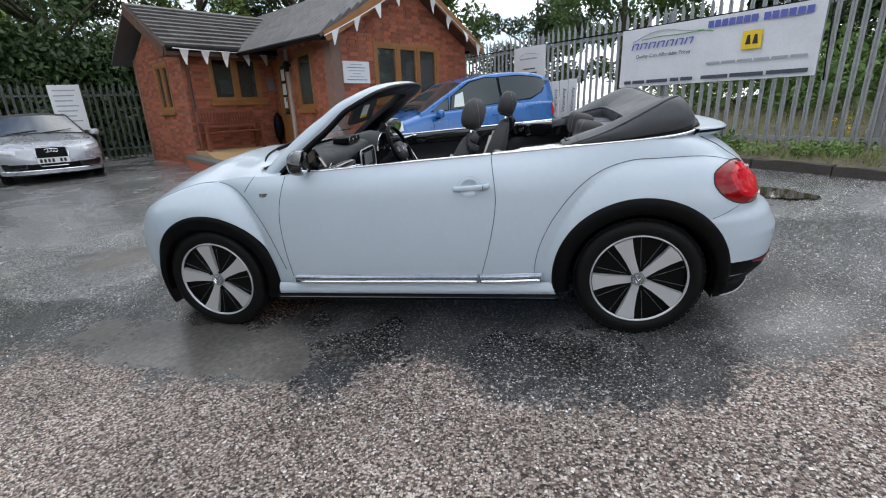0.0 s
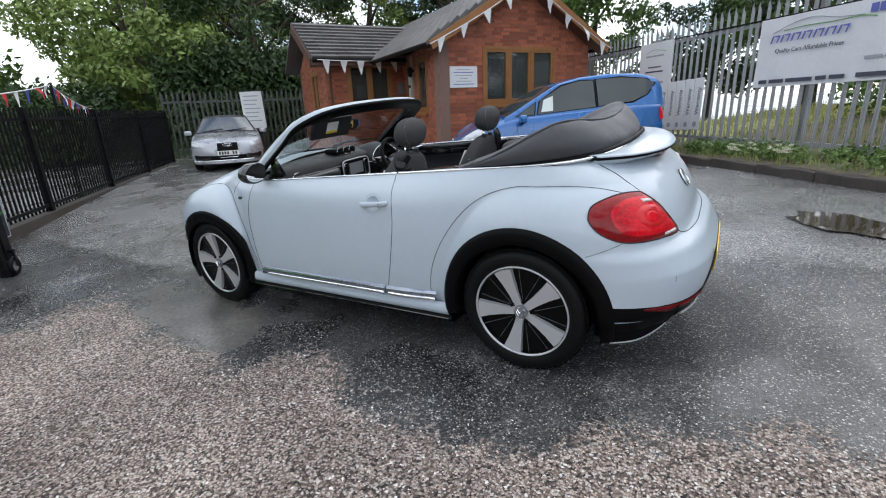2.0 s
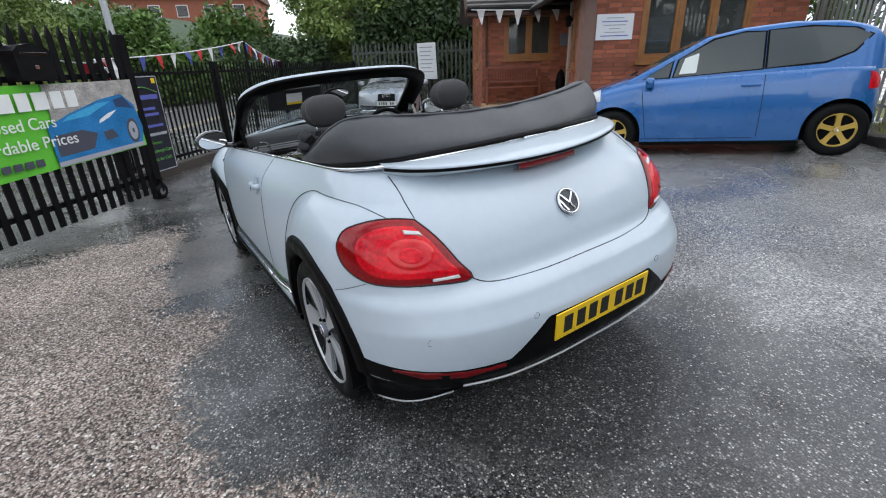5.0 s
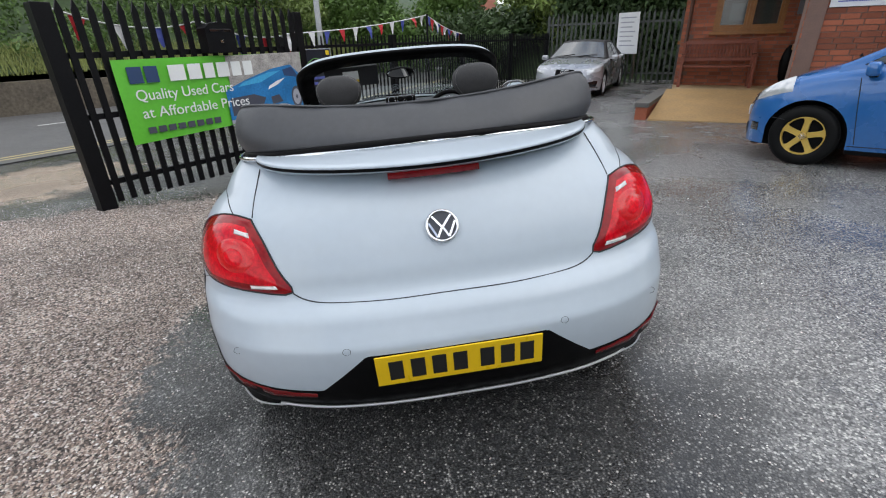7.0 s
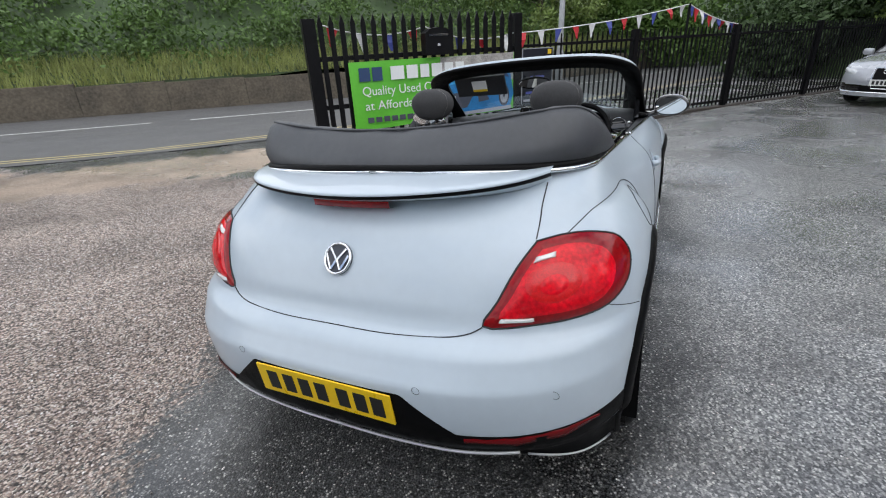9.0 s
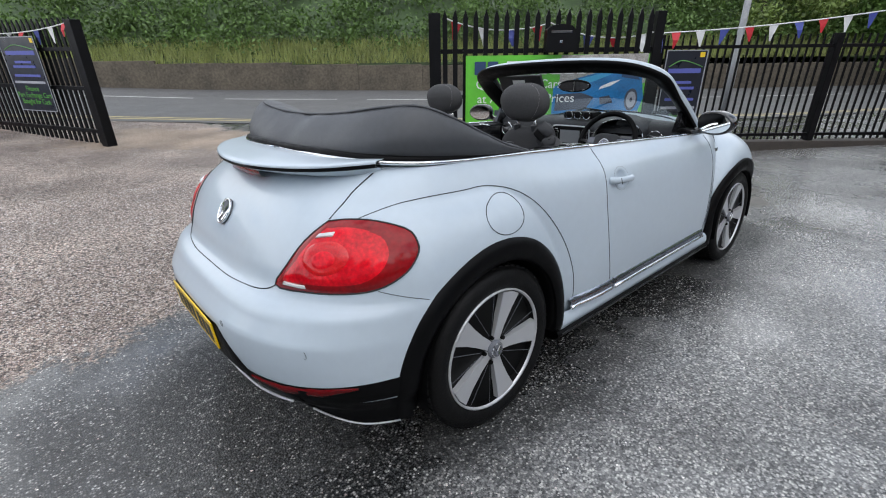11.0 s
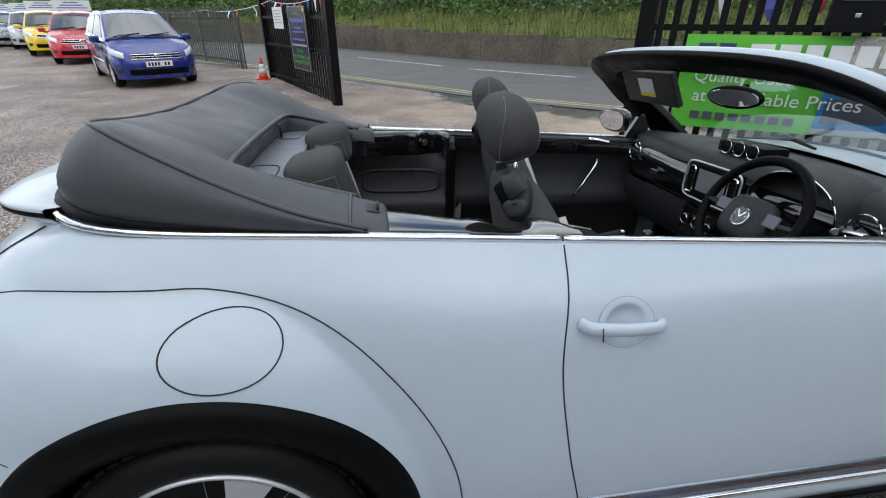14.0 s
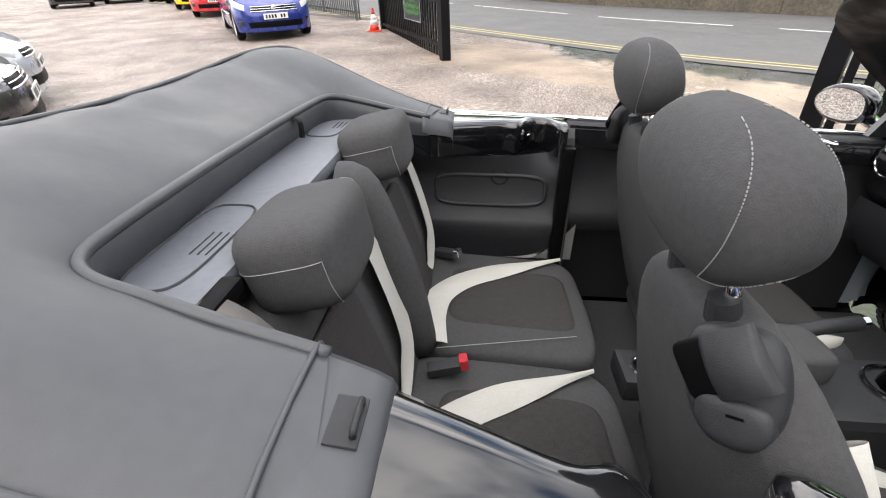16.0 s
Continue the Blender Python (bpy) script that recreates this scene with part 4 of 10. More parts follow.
# ---- fences, gates, signs ----
def palisade(name, a, b, height, spacing, material, label, base=None, pale_w=0.065, rails=(0.35, 2.1), posts=2.75, group=""):
    """Palisade fence: pointed W pales on two rails between posts."""
    a, b = Vector(a), Vector(b)
    L = (b - a).length
    z0 = base if base is not None else min(ground_z(a.x, a.y), ground_z(b.x, b.y))
    m = frame_at((a.x, a.y, z0), b - a)
    f = thing(name, label, "fence", m, kind="structure")
    h = height
    pale = bpy.data.meshes.new("pale")
    bm = bmesh.new()
    w = pale_w / 2
    prof = [(-w, 0.0), (-w * 0.45, -0.018), (0, -0.006), (w * 0.45, -0.018), (w, 0.0)]
    lo = [bm.verts.new((x, y, 0.05)) for x, y in prof]
    hi = [bm.verts.new((x, y, h - (0.13 if abs(x) > w * 0.8 else 0.06 if x else 0.0))) for x, y in prof]
    for i in range(4):
        bm.faces.new((lo[i], lo[i + 1], hi[i + 1], hi[i]))
    lo2 = [bm.verts.new(v.co + Vector((0, 0.004, 0))) for v in lo]
    hi2 = [bm.verts.new(v.co + Vector((0, 0.004, 0))) for v in hi]
    for i in range(4):
        bm.faces.new((lo2[i + 1], lo2[i], hi2[i], hi2[i + 1]))
        bm.faces.new((hi[i], hi[i + 1], hi2[i + 1], hi2[i]))
    bm.to_mesh(pale)
    bm.free()
    pale.materials.append(material)
    rng = random.Random(len(name))
    n = int(L / spacing)
    for k in range(n + 1):
        link("pale", pale, None, f, at=Matrix.Translation((k * spacing, -0.012, rng.uniform(-0.012, 0.012))) @ Matrix.Rotation(rng.uniform(-0.008, 0.008), 4, "Y"))
    for z in rails:
        bm = bmesh.new()
        box(bm, -0.02, L + 0.02, -0.006, 0.0, z - 0.025, z + 0.025)
        box(bm, -0.02, L + 0.02, -0.006, 0.04, z + 0.025, z + 0.031)
        part("rail", bm, material, f)
    k = 0.0
    while k <= L + 0.01:
        bm = bmesh.new()
        box(bm, k - 0.03, k + 0.03, 0.042, 0.1, -0.1, h - 0.1, 0.004)
        part("post", bm, material, f)
        k += posts
    return f


FD = Vector((0.7, -0.71, 0)).normalized()
FP = Vector((2.45, 6.45, 0))
FA, FB = FP - FD * 5.4, FP + FD * 11
palisade("palisade_fence", FA, FB, 2.42, 0.152, GALV, "tall galvanised steel palisade fence beside the yard", base=0.33, rails=(0.28, 2.07), posts=3.06)


def fence_board(name, s0, s1, z0, z1, label, category, material, depth=0.03, out=0.03, skew=0.0):
    m = frame_at((FP.x, FP.y, 0), FD)
    ob = thing(name, label, category, m)
    bm = bmesh.new()
    vs = box(bm, s0, s1, -out - depth, -out, z0, z1, 0.004)
    for v in bm.verts:
        v.co.z += skew * (v.co.x - s0)
    part("panel", bm, material, ob)
    return ob, -out - depth


def bars(ob, y, rows, material_default=INK_GREY):
    for s0, s1, z, h, c in rows:
        bm = bmesh.new()
        box(bm, s0, s1, y - 0.004, y - 0.0005, z - h / 2, z + h / 2)
        part("print_bar", bm, c, ob)


def white_banner():
    m = frame_at((FP.x, FP.y, 0), FD)
    ob = thing("banner", "long white vinyl trade banner tied to the palisade fence", "banner", m)
    n, rows = 40, []
    for i in range(n + 1):
        s = -0.12 + 3.12 * i / n
        row = []
        for k in range(13):
            f = k / 12
            top, bot = 2.44 + 0.0 * s, 1.45 + 0.008 * s
            z = bot + (top - bot) * f
            sag = 0.012 * math.sin(s * 3.1) * (1 - abs(2 * f - 1)) + 0.005 * math.sin(s * 9 + f * 5) + 0.006 * noise.noise((s * 4 + f * 3, f * 2.5, 4))
            row.append((s, -0.06 + sag, z))
        rows.append(row)
    me = grid_mesh("vinyl", rows)
    sheet = link("vinyl", me, VINYL_WHITE, ob)
    y = -0.085
    lettering("lettering", "Quality Cars Affordable Prices", 0.085, Matrix.Translation((0.2, y, 1.965)) @ FLAT, INK_DARK, ob, width=1.0, shear=0.15)
    words = [(0.0, 0.14), (0.18, 0.42), (0.46, 0.86), (0.91, 1.06), (1.1, 1.3), (1.44, 1.86), (1.89, 2.36), (2.4, 2.92)]
    bars(ob, y, [(a, b, 1.53 + 0.008 * a, 0.055, INK_DARK) for a, b in words])
    bars(ob, y, [(1.5 + 0.235 * k, 1.71 + 0.235 * k, 1.75, 0.035, INK_GREY) for k in range(6)])
    bars(ob, y, [(1.46 + 0.105 * k + (0.06 if k > 6 else 0), 1.545 + 0.105 * k + (0.06 if k > 6 else 0), 2.33, 0.1, INK_BLUE) for k in range(13)])
    for k in range(7):
        x = 0.1 + k * 0.165
        bm = bmesh.new()
        for quad in ([(x, 2.085), (x + 0.025, 2.085), (x + 0.06, 2.19), (x + 0.035, 2.19)], [(x + 0.1, 2.085), (x + 0.122, 2.085), (x + 0.157, 2.19), (x + 0.135, 2.19)], [(x + 0.066, 2.17), (x + 0.13, 2.17), (x + 0.136, 2.19), (x + 0.071, 2.19)]):
            prism(bm, quad, y - 0.004, y)
        part("mark", bm, INK_BLUE, ob, "slanted navy lettering shape")
    bm = bmesh.new()
    tube(bm, spline([(0.12, y, 2.22), (0.45, y, 2.33), (0.75, y, 2.36), (1.05, y, 2.3), (1.4, y, 2.27)], 20), 0.006, 4)
    part("swoosh", bm, INK_GREY, ob, "thin grey swoosh line")
    bm = bmesh.new()
    tube(bm, spline([(0.3, y, 2.24), (0.6, y, 2.262), (1.0, y, 2.252), (1.35, y, 2.262), (1.55, y, 2.23)], 20), 0.006, 4)
    part("swoosh", bm, INK_GREEN, ob, "thin green swoosh line")
    bm = bmesh.new()
    box(bm, 2.0, 2.27, y - 0.004, y, 1.9, 2.16)
    part("badge", bm, YELLOW_SIGN, ob, "yellow square badge")
    bm = bmesh.new()
    for x in (2.05, 2.15):
        prism(bm, [(x, 1.97), (x + 0.075, 1.97), (x + 0.055, 2.1), (x + 0.02, 2.1)], y - 0.008, y - 0.004)
    part("badge_mark", bm, BLACK_INK, ob)
    bm = bmesh.new()
    tube(bm, [(-5.4, -0.03, 2.46), (-0.2, -0.04, 2.45), (3.05, -0.04, 2.45), (3.1, -0.02, 1.4)], 0.012, 6)
    part("tie_rope", bm, BLACK_STEEL, ob)


white_banner()
ob, y = fence_board("fence_sign", -3.1, -2.1, 1.12, 2.46, "white upright sign board fixed to the palisade", "sign", WHITE_BOARD)
bars(ob, y, [(-2.9, -2.35, 2.2, 0.03, INK_GREY), (-2.8, -2.4, 1.98, 0.025, INK_DARK), (-2.88, -2.34, 1.89, 0.03, INK_DARK), (-2.86, -2.3, 1.67, 0.05, INK_GREY), (-2.9, -2.25, 1.45, 0.02, INK_GREY)])
bm = bmesh.new()
tube(bm, spline([(-2.92, y - 0.003, 2.25), (-2.7, y - 0.003, 2.32), (-2.4, y - 0.003, 2.29), (-2.28, y - 0.003, 2.26)], 10), 0.004, 4)
part("swoosh", bm, INK_GREEN, ob)


def warranty():
    # five narrow white boards side by side, each lettered from bottom to top
    m = frame_at((FP.x, FP.y, 0), FD)
    for k in range(5):
        s = -2.3 + k * 0.232
        z0 = 0.71 + 0.012 * k
        ob = thing("warranty_board", "narrow white warranty board leaning on the palisade", "sign", m @ Matrix.Translation((s, -0.09, z0)) @ Matrix.Rotation(radians(0.6 * (k - 2)), 4, "Y"), group="warranty boards on the fence")
        bm = bmesh.new()
        box(bm, 0, 0.222, -0.006, 0.006, 0, 0.93, 0.002)
        part("panel", bm, WHITE_BOARD, ob)
        lettering("lettering", "Warranty", 0.125, Matrix.Translation((0.13, -0.008, 0.27)) @ Matrix.Rotation(radians(-90), 4, "Y") @ FLAT, INK_DARK, ob)
        bm = bmesh.new()
        bmesh.ops.create_circle(bm, cap_ends=True, segments=16, radius=0.05, matrix=Matrix.Translation((0.11, -0.0085, 0.1)) @ Matrix.Rotation(radians(90), 4, "X"))
        part("roundel", bm, INK_GREY, ob)


warranty()


def kerbs():
    # dark kerb along the planted strip before the palisade
    a, b = Vector((0.2, 7.75, 0)), Vector((8.5, -2.2, 0))
    d = (b - a).normalized()
    L = (b - a).length
    k = thing("kerb_line", "low dark kerb stones edging the planted strip", "kerb", kind="structure")
    rng = random.Random(5)
    n = int(L / 0.9)
    for i in range(n):
        p = a + d * (i + 0.5) * 0.9
        z = ground_z(p.x, p.y)
        bm = bmesh.new()
        box(bm, -0.445, 0.445, -0.07, 0.07, -0.1, 0.12, 0.02)
        bmesh.ops.subdivide_edges(bm, edges=[e for e in bm.edges if e.calc_length() > 0.3], cuts=5)
        for v in bm.verts:
            v.co += Vector((0, 0.022 * noise.noise((v.co.x * 6 + i * 9, v.co.z * 8, 2)), 0.028 * noise.noise((v.co.x * 5 + i * 7, v.co.y * 9, 5)) * (v.co.z > 0.05)))
        part("kerb_stone", bm, DARK_KERB, k, at=frame_at((p.x, p.y, z + rng.uniform(-0.01, 0.01)), d + Vector((rng.uniform(-0.01, 0.01), rng.uniform(-0.01, 0.01), 0))))
    # raised earth and grass between the kerb and well behind the fence
    nrm = Vector((-d.y, d.x, 0))
    rows = []
    for i in range(40):
        p = a + d * (L * i / 39)
        row = []
        for off, dz in ((0.06, 0.1), (0.5, 0.16), (1.2, 0.18), (2.5, 0.25), (5, 0.5), (9, 0.9), (16, 1.4), (30, 1.8)):
            q = p + nrm * off
            row.append((q.x, q.y, ground_z(p.x, p.y) + dz + 0.04 * noise.noise((q.x, q.y, 1))))
        rows.append(row)
    me = grid_mesh("verge", rows)
    if me.polygons[0].normal.z < 0:
        me.flip_normals()
    tagged(link("verge", me, mat("rough_grass_earth", (0.115, 0.1, 0.062), 0.9, var=0.7, scale=2.2, bump=0.4, bump_scale=20)), "rough grassy verge behind the kerb and fence", "verge", kind="structure")
    rng = np.random.RandomState(3)
    pts = []
    for _ in range(8000):
        s, off = rng.uniform(0, L), rng.uniform(0.15, 9) if rng.rand() < 0.7 else rng.uniform(0.15, 1.2)
        p = a + d * s
        q = p + nrm * off
        pts.append((q.x, q.y, ground_z(p.x, p.y) + 0.12 + off * 0.085))
    tagged(link("verge_grass", blades("verge_grass", pts, 0.1, 6, 0.01), GRASS), "sparse short grass on the verge behind the fence", "grass", kind="stuff")
    spots = []
    for _ in range(34):
        s = rng.uniform(2.0, 9.5)
        p = a + d * s + nrm * rng.uniform(0.3, 0.9)
        r = rng.uniform(0.08, 0.2)
        spots.append(((p.x, p.y, ground_z(p.x, p.y) + 0.16 + r * 0.4), (r * 1.5, r * 1.5, r * 0.7), 120))
    for p, k in ((Vector((2.3, 5.55, 0)), 1.0), (Vector((2.75, 5.15, 0)), 0.7)):
        heads = [((p.x + rng.uniform(-0.2, 0.2) * k, p.y + rng.uniform(-0.2, 0.2) * k, ground_z(p.x, p.y) + rng.uniform(0.26, 0.36)), (0.04, 0.04, 0.012), 26) for _ in range(16)]
        tagged(link("white_flowers", leaf_mesh("white_flowers", heads, 0.012, 91), mat("cream_petals", (0.62, 0.62, 0.45), 0.6, var=0.2, scale=9)), "clump of flat cream flower heads by the fence foot", "flowers", kind="stuff")
    tagged(link("weeds", leaf_mesh("weeds", spots, 0.028, 9), mat("weed_green", (0.14, 0.22, 0.06), 0.6, var=0.5, scale=5)), "low leafy weeds along the kerb", "weeds", kind="stuff")
    spots = []
    for _ in range(90):
        s = rng.uniform(0, L)
        p = a + d * s + nrm * rng.uniform(4, 13)
        r = rng.uniform(0.4, 1.2)
        spots.append(((p.x, p.y, 0.9 + r * 0.6 + 0.03 * (p.y - 6)), (r, r, r * 0.9), 240))
    tagged(link("bushes", leaf_mesh("bushes", spots, 0.075, 10), LEAF), "bushes on the rough ground behind the palisade", "bushes", kind="stuff")


kerbs()


def railing(name, a, b, height, label, plinth=0.1, bays=2.75):
    a, b = Vector(a), Vector(b)
    L = (b - a).length
    z0 = (ground_z(a.x, a.y) + ground_z(b.x, b.y)) / 2
    m = frame_at((a.x, a.y, z0), b - a)
    f = thing(name, label, "railing", m, kind="structure")
    bar = bpy.data.meshes.new("bar")
    bm = bmesh.new()
    box(bm, -0.012, 0.012, -0.012, 0.012, plinth + 0.02, height - 0.02)
    box(bm, -0.009, 0.009, -0.009, 0.009, height - 0.02, height + 0.05)
    bm.to_mesh(bar)
    bm.free()
    bar.materials.append(BLACK_STEEL)
    n = int(L / 0.115)
    for k in range(1, n):
        link("bar", bar, None, f, at=Matrix.Translation((k * 0.115, 0, 0)))
    for z in (plinth + 0.1, height - 0.12):
        bm = bmesh.new()
        box(bm, 0, L, -0.024, 0.024, z - 0.025, z + 0.025, 0.004)
        part("rail", bm, BLACK_STEEL, f)
    k = 0.0
    while k <= L + 0.01:
        bm = bmesh.new()
        box(bm, k - 0.05, k + 0.05, -0.05, 0.05, -0.1, height + 0.06, 0.006)
        part("post", bm, BLACK_STEEL, f)
        k += bays
    bm = bmesh.new()
    box(bm, -0.05, L, -0.1, 0.12, -0.1, plinth, 0.015)
    part("plinth", bm, DARK_KERB, f, "dark mossy concrete plinth")
    return f


railing("railing", (-5.35, -1.75, 0), (-13.6, 5.65, 0), 1.68, "black steel railings on a low concrete plinth")
palisade("back_fence", (-13.6, 5.65, 0), (-8.2, 12.5, 0), 2.2, 0.16, GREEN_STEEL, "weathered palisade fence behind the parked silver car", base=-0.02, rails=(0.35, 1.85), posts=2.7)
palisade("road_fence", (4.2, -13.4, 0), (14.5, -27.5, 0), 1.75, 0.16, GREEN_STEEL, "low palisade fence along the row of parked cars", base=0.05, rails=(0.3, 1.4), posts=2.7)


def gate(name, a, b, height, label, base):
    """A swung-open leaf of heavy black palisade bars on a hollow frame."""
    a, b = Vector(a), Vector(b)
    L = (b - a).length
    m = frame_at((a.x, a.y, base), b - a)
    g = thing(name, label, "gate", m)
    bar = bpy.data.meshes.new("bar")
    bm = bmesh.new()
    prism(bm, [(-0.032, 0.0), (0.032, 0.0), (0.032, height - 0.1), (0.0, height), (-0.032, height - 0.1)], -0.012, 0.012)
    bm.to_mesh(bar)
    bm.free()
    bar.materials.append(BLACK_STEEL)
    n = int(L / 0.142)
    for k in range(1, n + 1):
        link("bar", bar, None, g, at=Matrix.Translation((k * L / (n + 1), -0.05, 0.06)))
    for z in (0.28, 0.98, 1.58):
        bm = bmesh.new()
        box(bm, 0.0, L, -0.03, 0.03, z - 0.03, z + 0.03, 0.004)
        part("rail", bm, BLACK_STEEL, g)
    for x, w in ((0.0, 0.16), (L, 0.12)):
        bm = bmesh.new()
        box(bm, x - w / 2, x + w / 2, -w / 2, w / 2, -0.05, height + 0.02, 0.008)
        part("stile", bm, BLACK_STEEL, g)
    return g, m, L


BP, BD = Vector((-2.42, -3.09, 0)), Vector((-0.755, 0.656, 0)).normalized()
gate_l, gm, GL = gate("gate_leaf", BP - BD * 0.42, BP + BD * 2.62, 2.03, "open black steel gate leaf carrying a green banner", -0.17)


def green_banner():
    ob = thing("banner", "bright green vinyl trade banner tied to the gate leaf", "banner", frame_at((BP.x, BP.y, 0), BD))
    # the frame's y points away from the yard side
    rows = []
    for i in range(37):
        s = 2.51 * i / 36
        row = []
        for k in range(11):
            f = k / 10
            z = 0.47 + 0.03 * s + (0.885 - 0.03 * s) * f
            sag = 0.012 * math.sin(s * 4.3 + 1) * (1 - abs(2 * f - 1)) + 0.004 * math.sin(s * 13 + f * 7)
            row.append((s, YS * (0.115 + sag), z))
        rows.append(row)
    link("vinyl", grid_mesh("vinyl", rows, flip=YS > 0), VINYL_GREEN, ob)
    y = YS * 0.135
    front = y + YS * 0.006
    m = lambda x, z: Matrix.Translation((x, front, z)) @ (FLAT if YS < 0 else Matrix.Rotation(math.pi, 4, "Z") @ FLAT)
    lettering("lettering", "Quality Used Cars", 0.165, m(0.14, 0.98), INK_WHITE, ob, width=1.18)
    lettering("lettering", "at Affordable Prices", 0.165, m(0.16, 0.79), INK_WHITE, ob, width=1.36)
    bm = bmesh.new()
    for k in range(8):
        x = 0.18 + k * 0.115
        box(bm, x, x + 0.085, y - 0.003, y + 0.003, 0.57, 0.64)
    part("print_bar", bm, INK_DARK, ob)
    for k, (x, w, c) in enumerate(((0.12, 0.15, INK_NAVY), (0.3, 0.14, INK_NAVY), (0.56, 0.19, INK_WHITE), (0.79, 0.16, INK_WHITE), (0.99, 0.13, INK_WHITE), (1.16, 0.16, INK_WHITE), (1.36, 0.13, INK_WHITE), (1.53, 0.13, INK_WHITE))):
        bm = bmesh.new()
        box(bm, x, x + w, front - 0.003, front + 0.003, 1.11, 1.28)
        part("mark", bm, c, ob, "bold plain block of the printed name")
    # printed blue car on the far end, flat on the vinyl
    for name, outline, depth, ink, lab in (
            ("printed_scene", [(1.3, 0.98), (2.49, 0.98), (2.49, 1.36), (1.3, 1.35)], 0.0012, mat("printed_grey_scene", (0.36, 0.34, 0.32), 0.5, var=0.7, scale=8), ""),
            ("printed_car", [(1.22, 0.56), (2.44, 0.6), (2.5, 0.78), (2.44, 1.06), (2.28, 1.2), (1.95, 1.16), (1.5, 1.04), (1.22, 0.94)], 0.002, mat("printed_blue", (0.015, 0.17, 0.42), 0.4, var=0.35, scale=5), "flat printed picture of a blue car"),
            ("printed_highlight", [(1.4, 0.97), (1.75, 1.0), (2.1, 1.13), (1.9, 1.12), (1.5, 1.02)], 0.0026, mat("printed_light_blue", (0.05, 0.35, 0.62), 0.4, var=0.2, scale=6), ""),
            ("printed_window", [(2.16, 1.06), (2.42, 1.02), (2.3, 1.17), (2.14, 1.14)], 0.0026, INK_NAVY, ""),
            ("printed_headlamp", [(1.86, 0.9), (2.02, 0.95), (2.16, 1.03), (2.02, 1.0), (1.88, 0.94)], 0.0026, INK_WHITE, ""),
            ("printed_grille", [(1.26, 0.62), (1.7, 0.64), (1.8, 0.8), (1.62, 0.86), (1.26, 0.84)], 0.0026, INK_DARK, ""),
            ("printed_vent", [(1.9, 0.7), (2.08, 0.72), (2.02, 0.82), (1.88, 0.8)], 0.0026, INK_DARK, ""),
            ("printed_skirt", [(1.22, 0.52), (2.46, 0.56), (2.46, 0.61), (1.22, 0.57)], 0.0026, INK_GREY, "")):
        bm = bmesh.new()
        prism(bm, outline, y - depth, y + depth)
        bmesh.ops.recalc_face_normals(bm, faces=bm.faces)
        part(name, bm, ink, ob, lab)
    for r, d, ink in ((0.15, 0.003, INK_DARK), (0.11, 0.0045, INK_GREY), (0.03, 0.006, INK_DARK)):
        bm = bmesh.new()
        bmesh.ops.create_circle(bm, cap_ends=True, segments=24, radius=r, matrix=Matrix.Translation((2.33, y + YS * d, 0.76)) @ Matrix.Rotation(radians(90), 4, "X") @ Matrix.Diagonal((0.62, 1, 1, 1)))
        part("printed_wheel", bm, ink, ob)


YS = -1
green_banner()


def gate_castor():
    """Small black wheel that carries the open end of the gate leaf."""
    m = frame_at((BP.x, BP.y, 0), BD) @ Matrix.Translation((CASTOR_S, -0.06, 0))
    p = m.translation
    ob = thing("gate_castor", "small black rubber castor under the end of the gate leaf", "castor", Matrix.Translation((0, 0, ground_z(p.x, p.y))) @ m)
    bm = bmesh.new()
    tube(bm, [(0.075 * math.cos(a), 0, 0.105 + 0.075 * math.sin(a)) for a in np.linspace(0, math.tau, 24, endpoint=False)], 0.03, 8, closed=True)
    tyre = part("tyre", bm, BLACK_STEEL, ob, smooth=True)
    bm = bmesh.new()
    bmesh.ops.create_cone(bm, cap_ends=True, segments=16, radius1=0.055, radius2=0.055, depth=0.03, matrix=Matrix.Translation((0, 0, 0.105)) @ Matrix.Rotation(radians(90), 4, "X"))
    part("hub", bm, GALV, ob)
    bm = bmesh.new()
    for e in (-0.035, 0.035):
        box(bm, -0.015, 0.015, e - 0.004, e + 0.004, 0.1, 0.26)
    box(bm, -0.03, 0.03, -0.045, 0.045, 0.26, 0.285, 0.003)
    part("fork", bm, BLACK_STEEL, ob)


CASTOR_S = 2.62
gate_castor()


def post_box():
    ob = thing("post_box", "black steel post box mounted high on the gate leaf", "post box", frame_at((BP.x, BP.y, 0), BD) @ Matrix.Translation((1.25, 0.14 * YS, 1.52)) @ Matrix.Rotation(math.pi, 4, "Z"))
    bm = bmesh.new()
    out = [(-0.19, -0.13), (0.19, -0.13), (0.19, 0.14), (0.13, 0.19), (0, 0.21), (-0.13, 0.19), (-0.19, 0.14)]
    prism(bm, out, -0.09, 0.09)
    bmesh.ops.recalc_face_normals(bm, faces=bm.faces)
    part("body", bm, BLACK_STEEL, ob)
    bm = bmesh.new()
    box(bm, -0.14, 0.14, 0.085, 0.1, 0.1, 0.13, 0.003)
    part("flap", bm, GLOSS_BLACK, ob)
    bm = bmesh.new()
    box(bm, -0.02, 0.02, 0.088, 0.096, -0.02, 0.01, 0.002)
    part("lock", bm, CHROME, ob)


post_box()


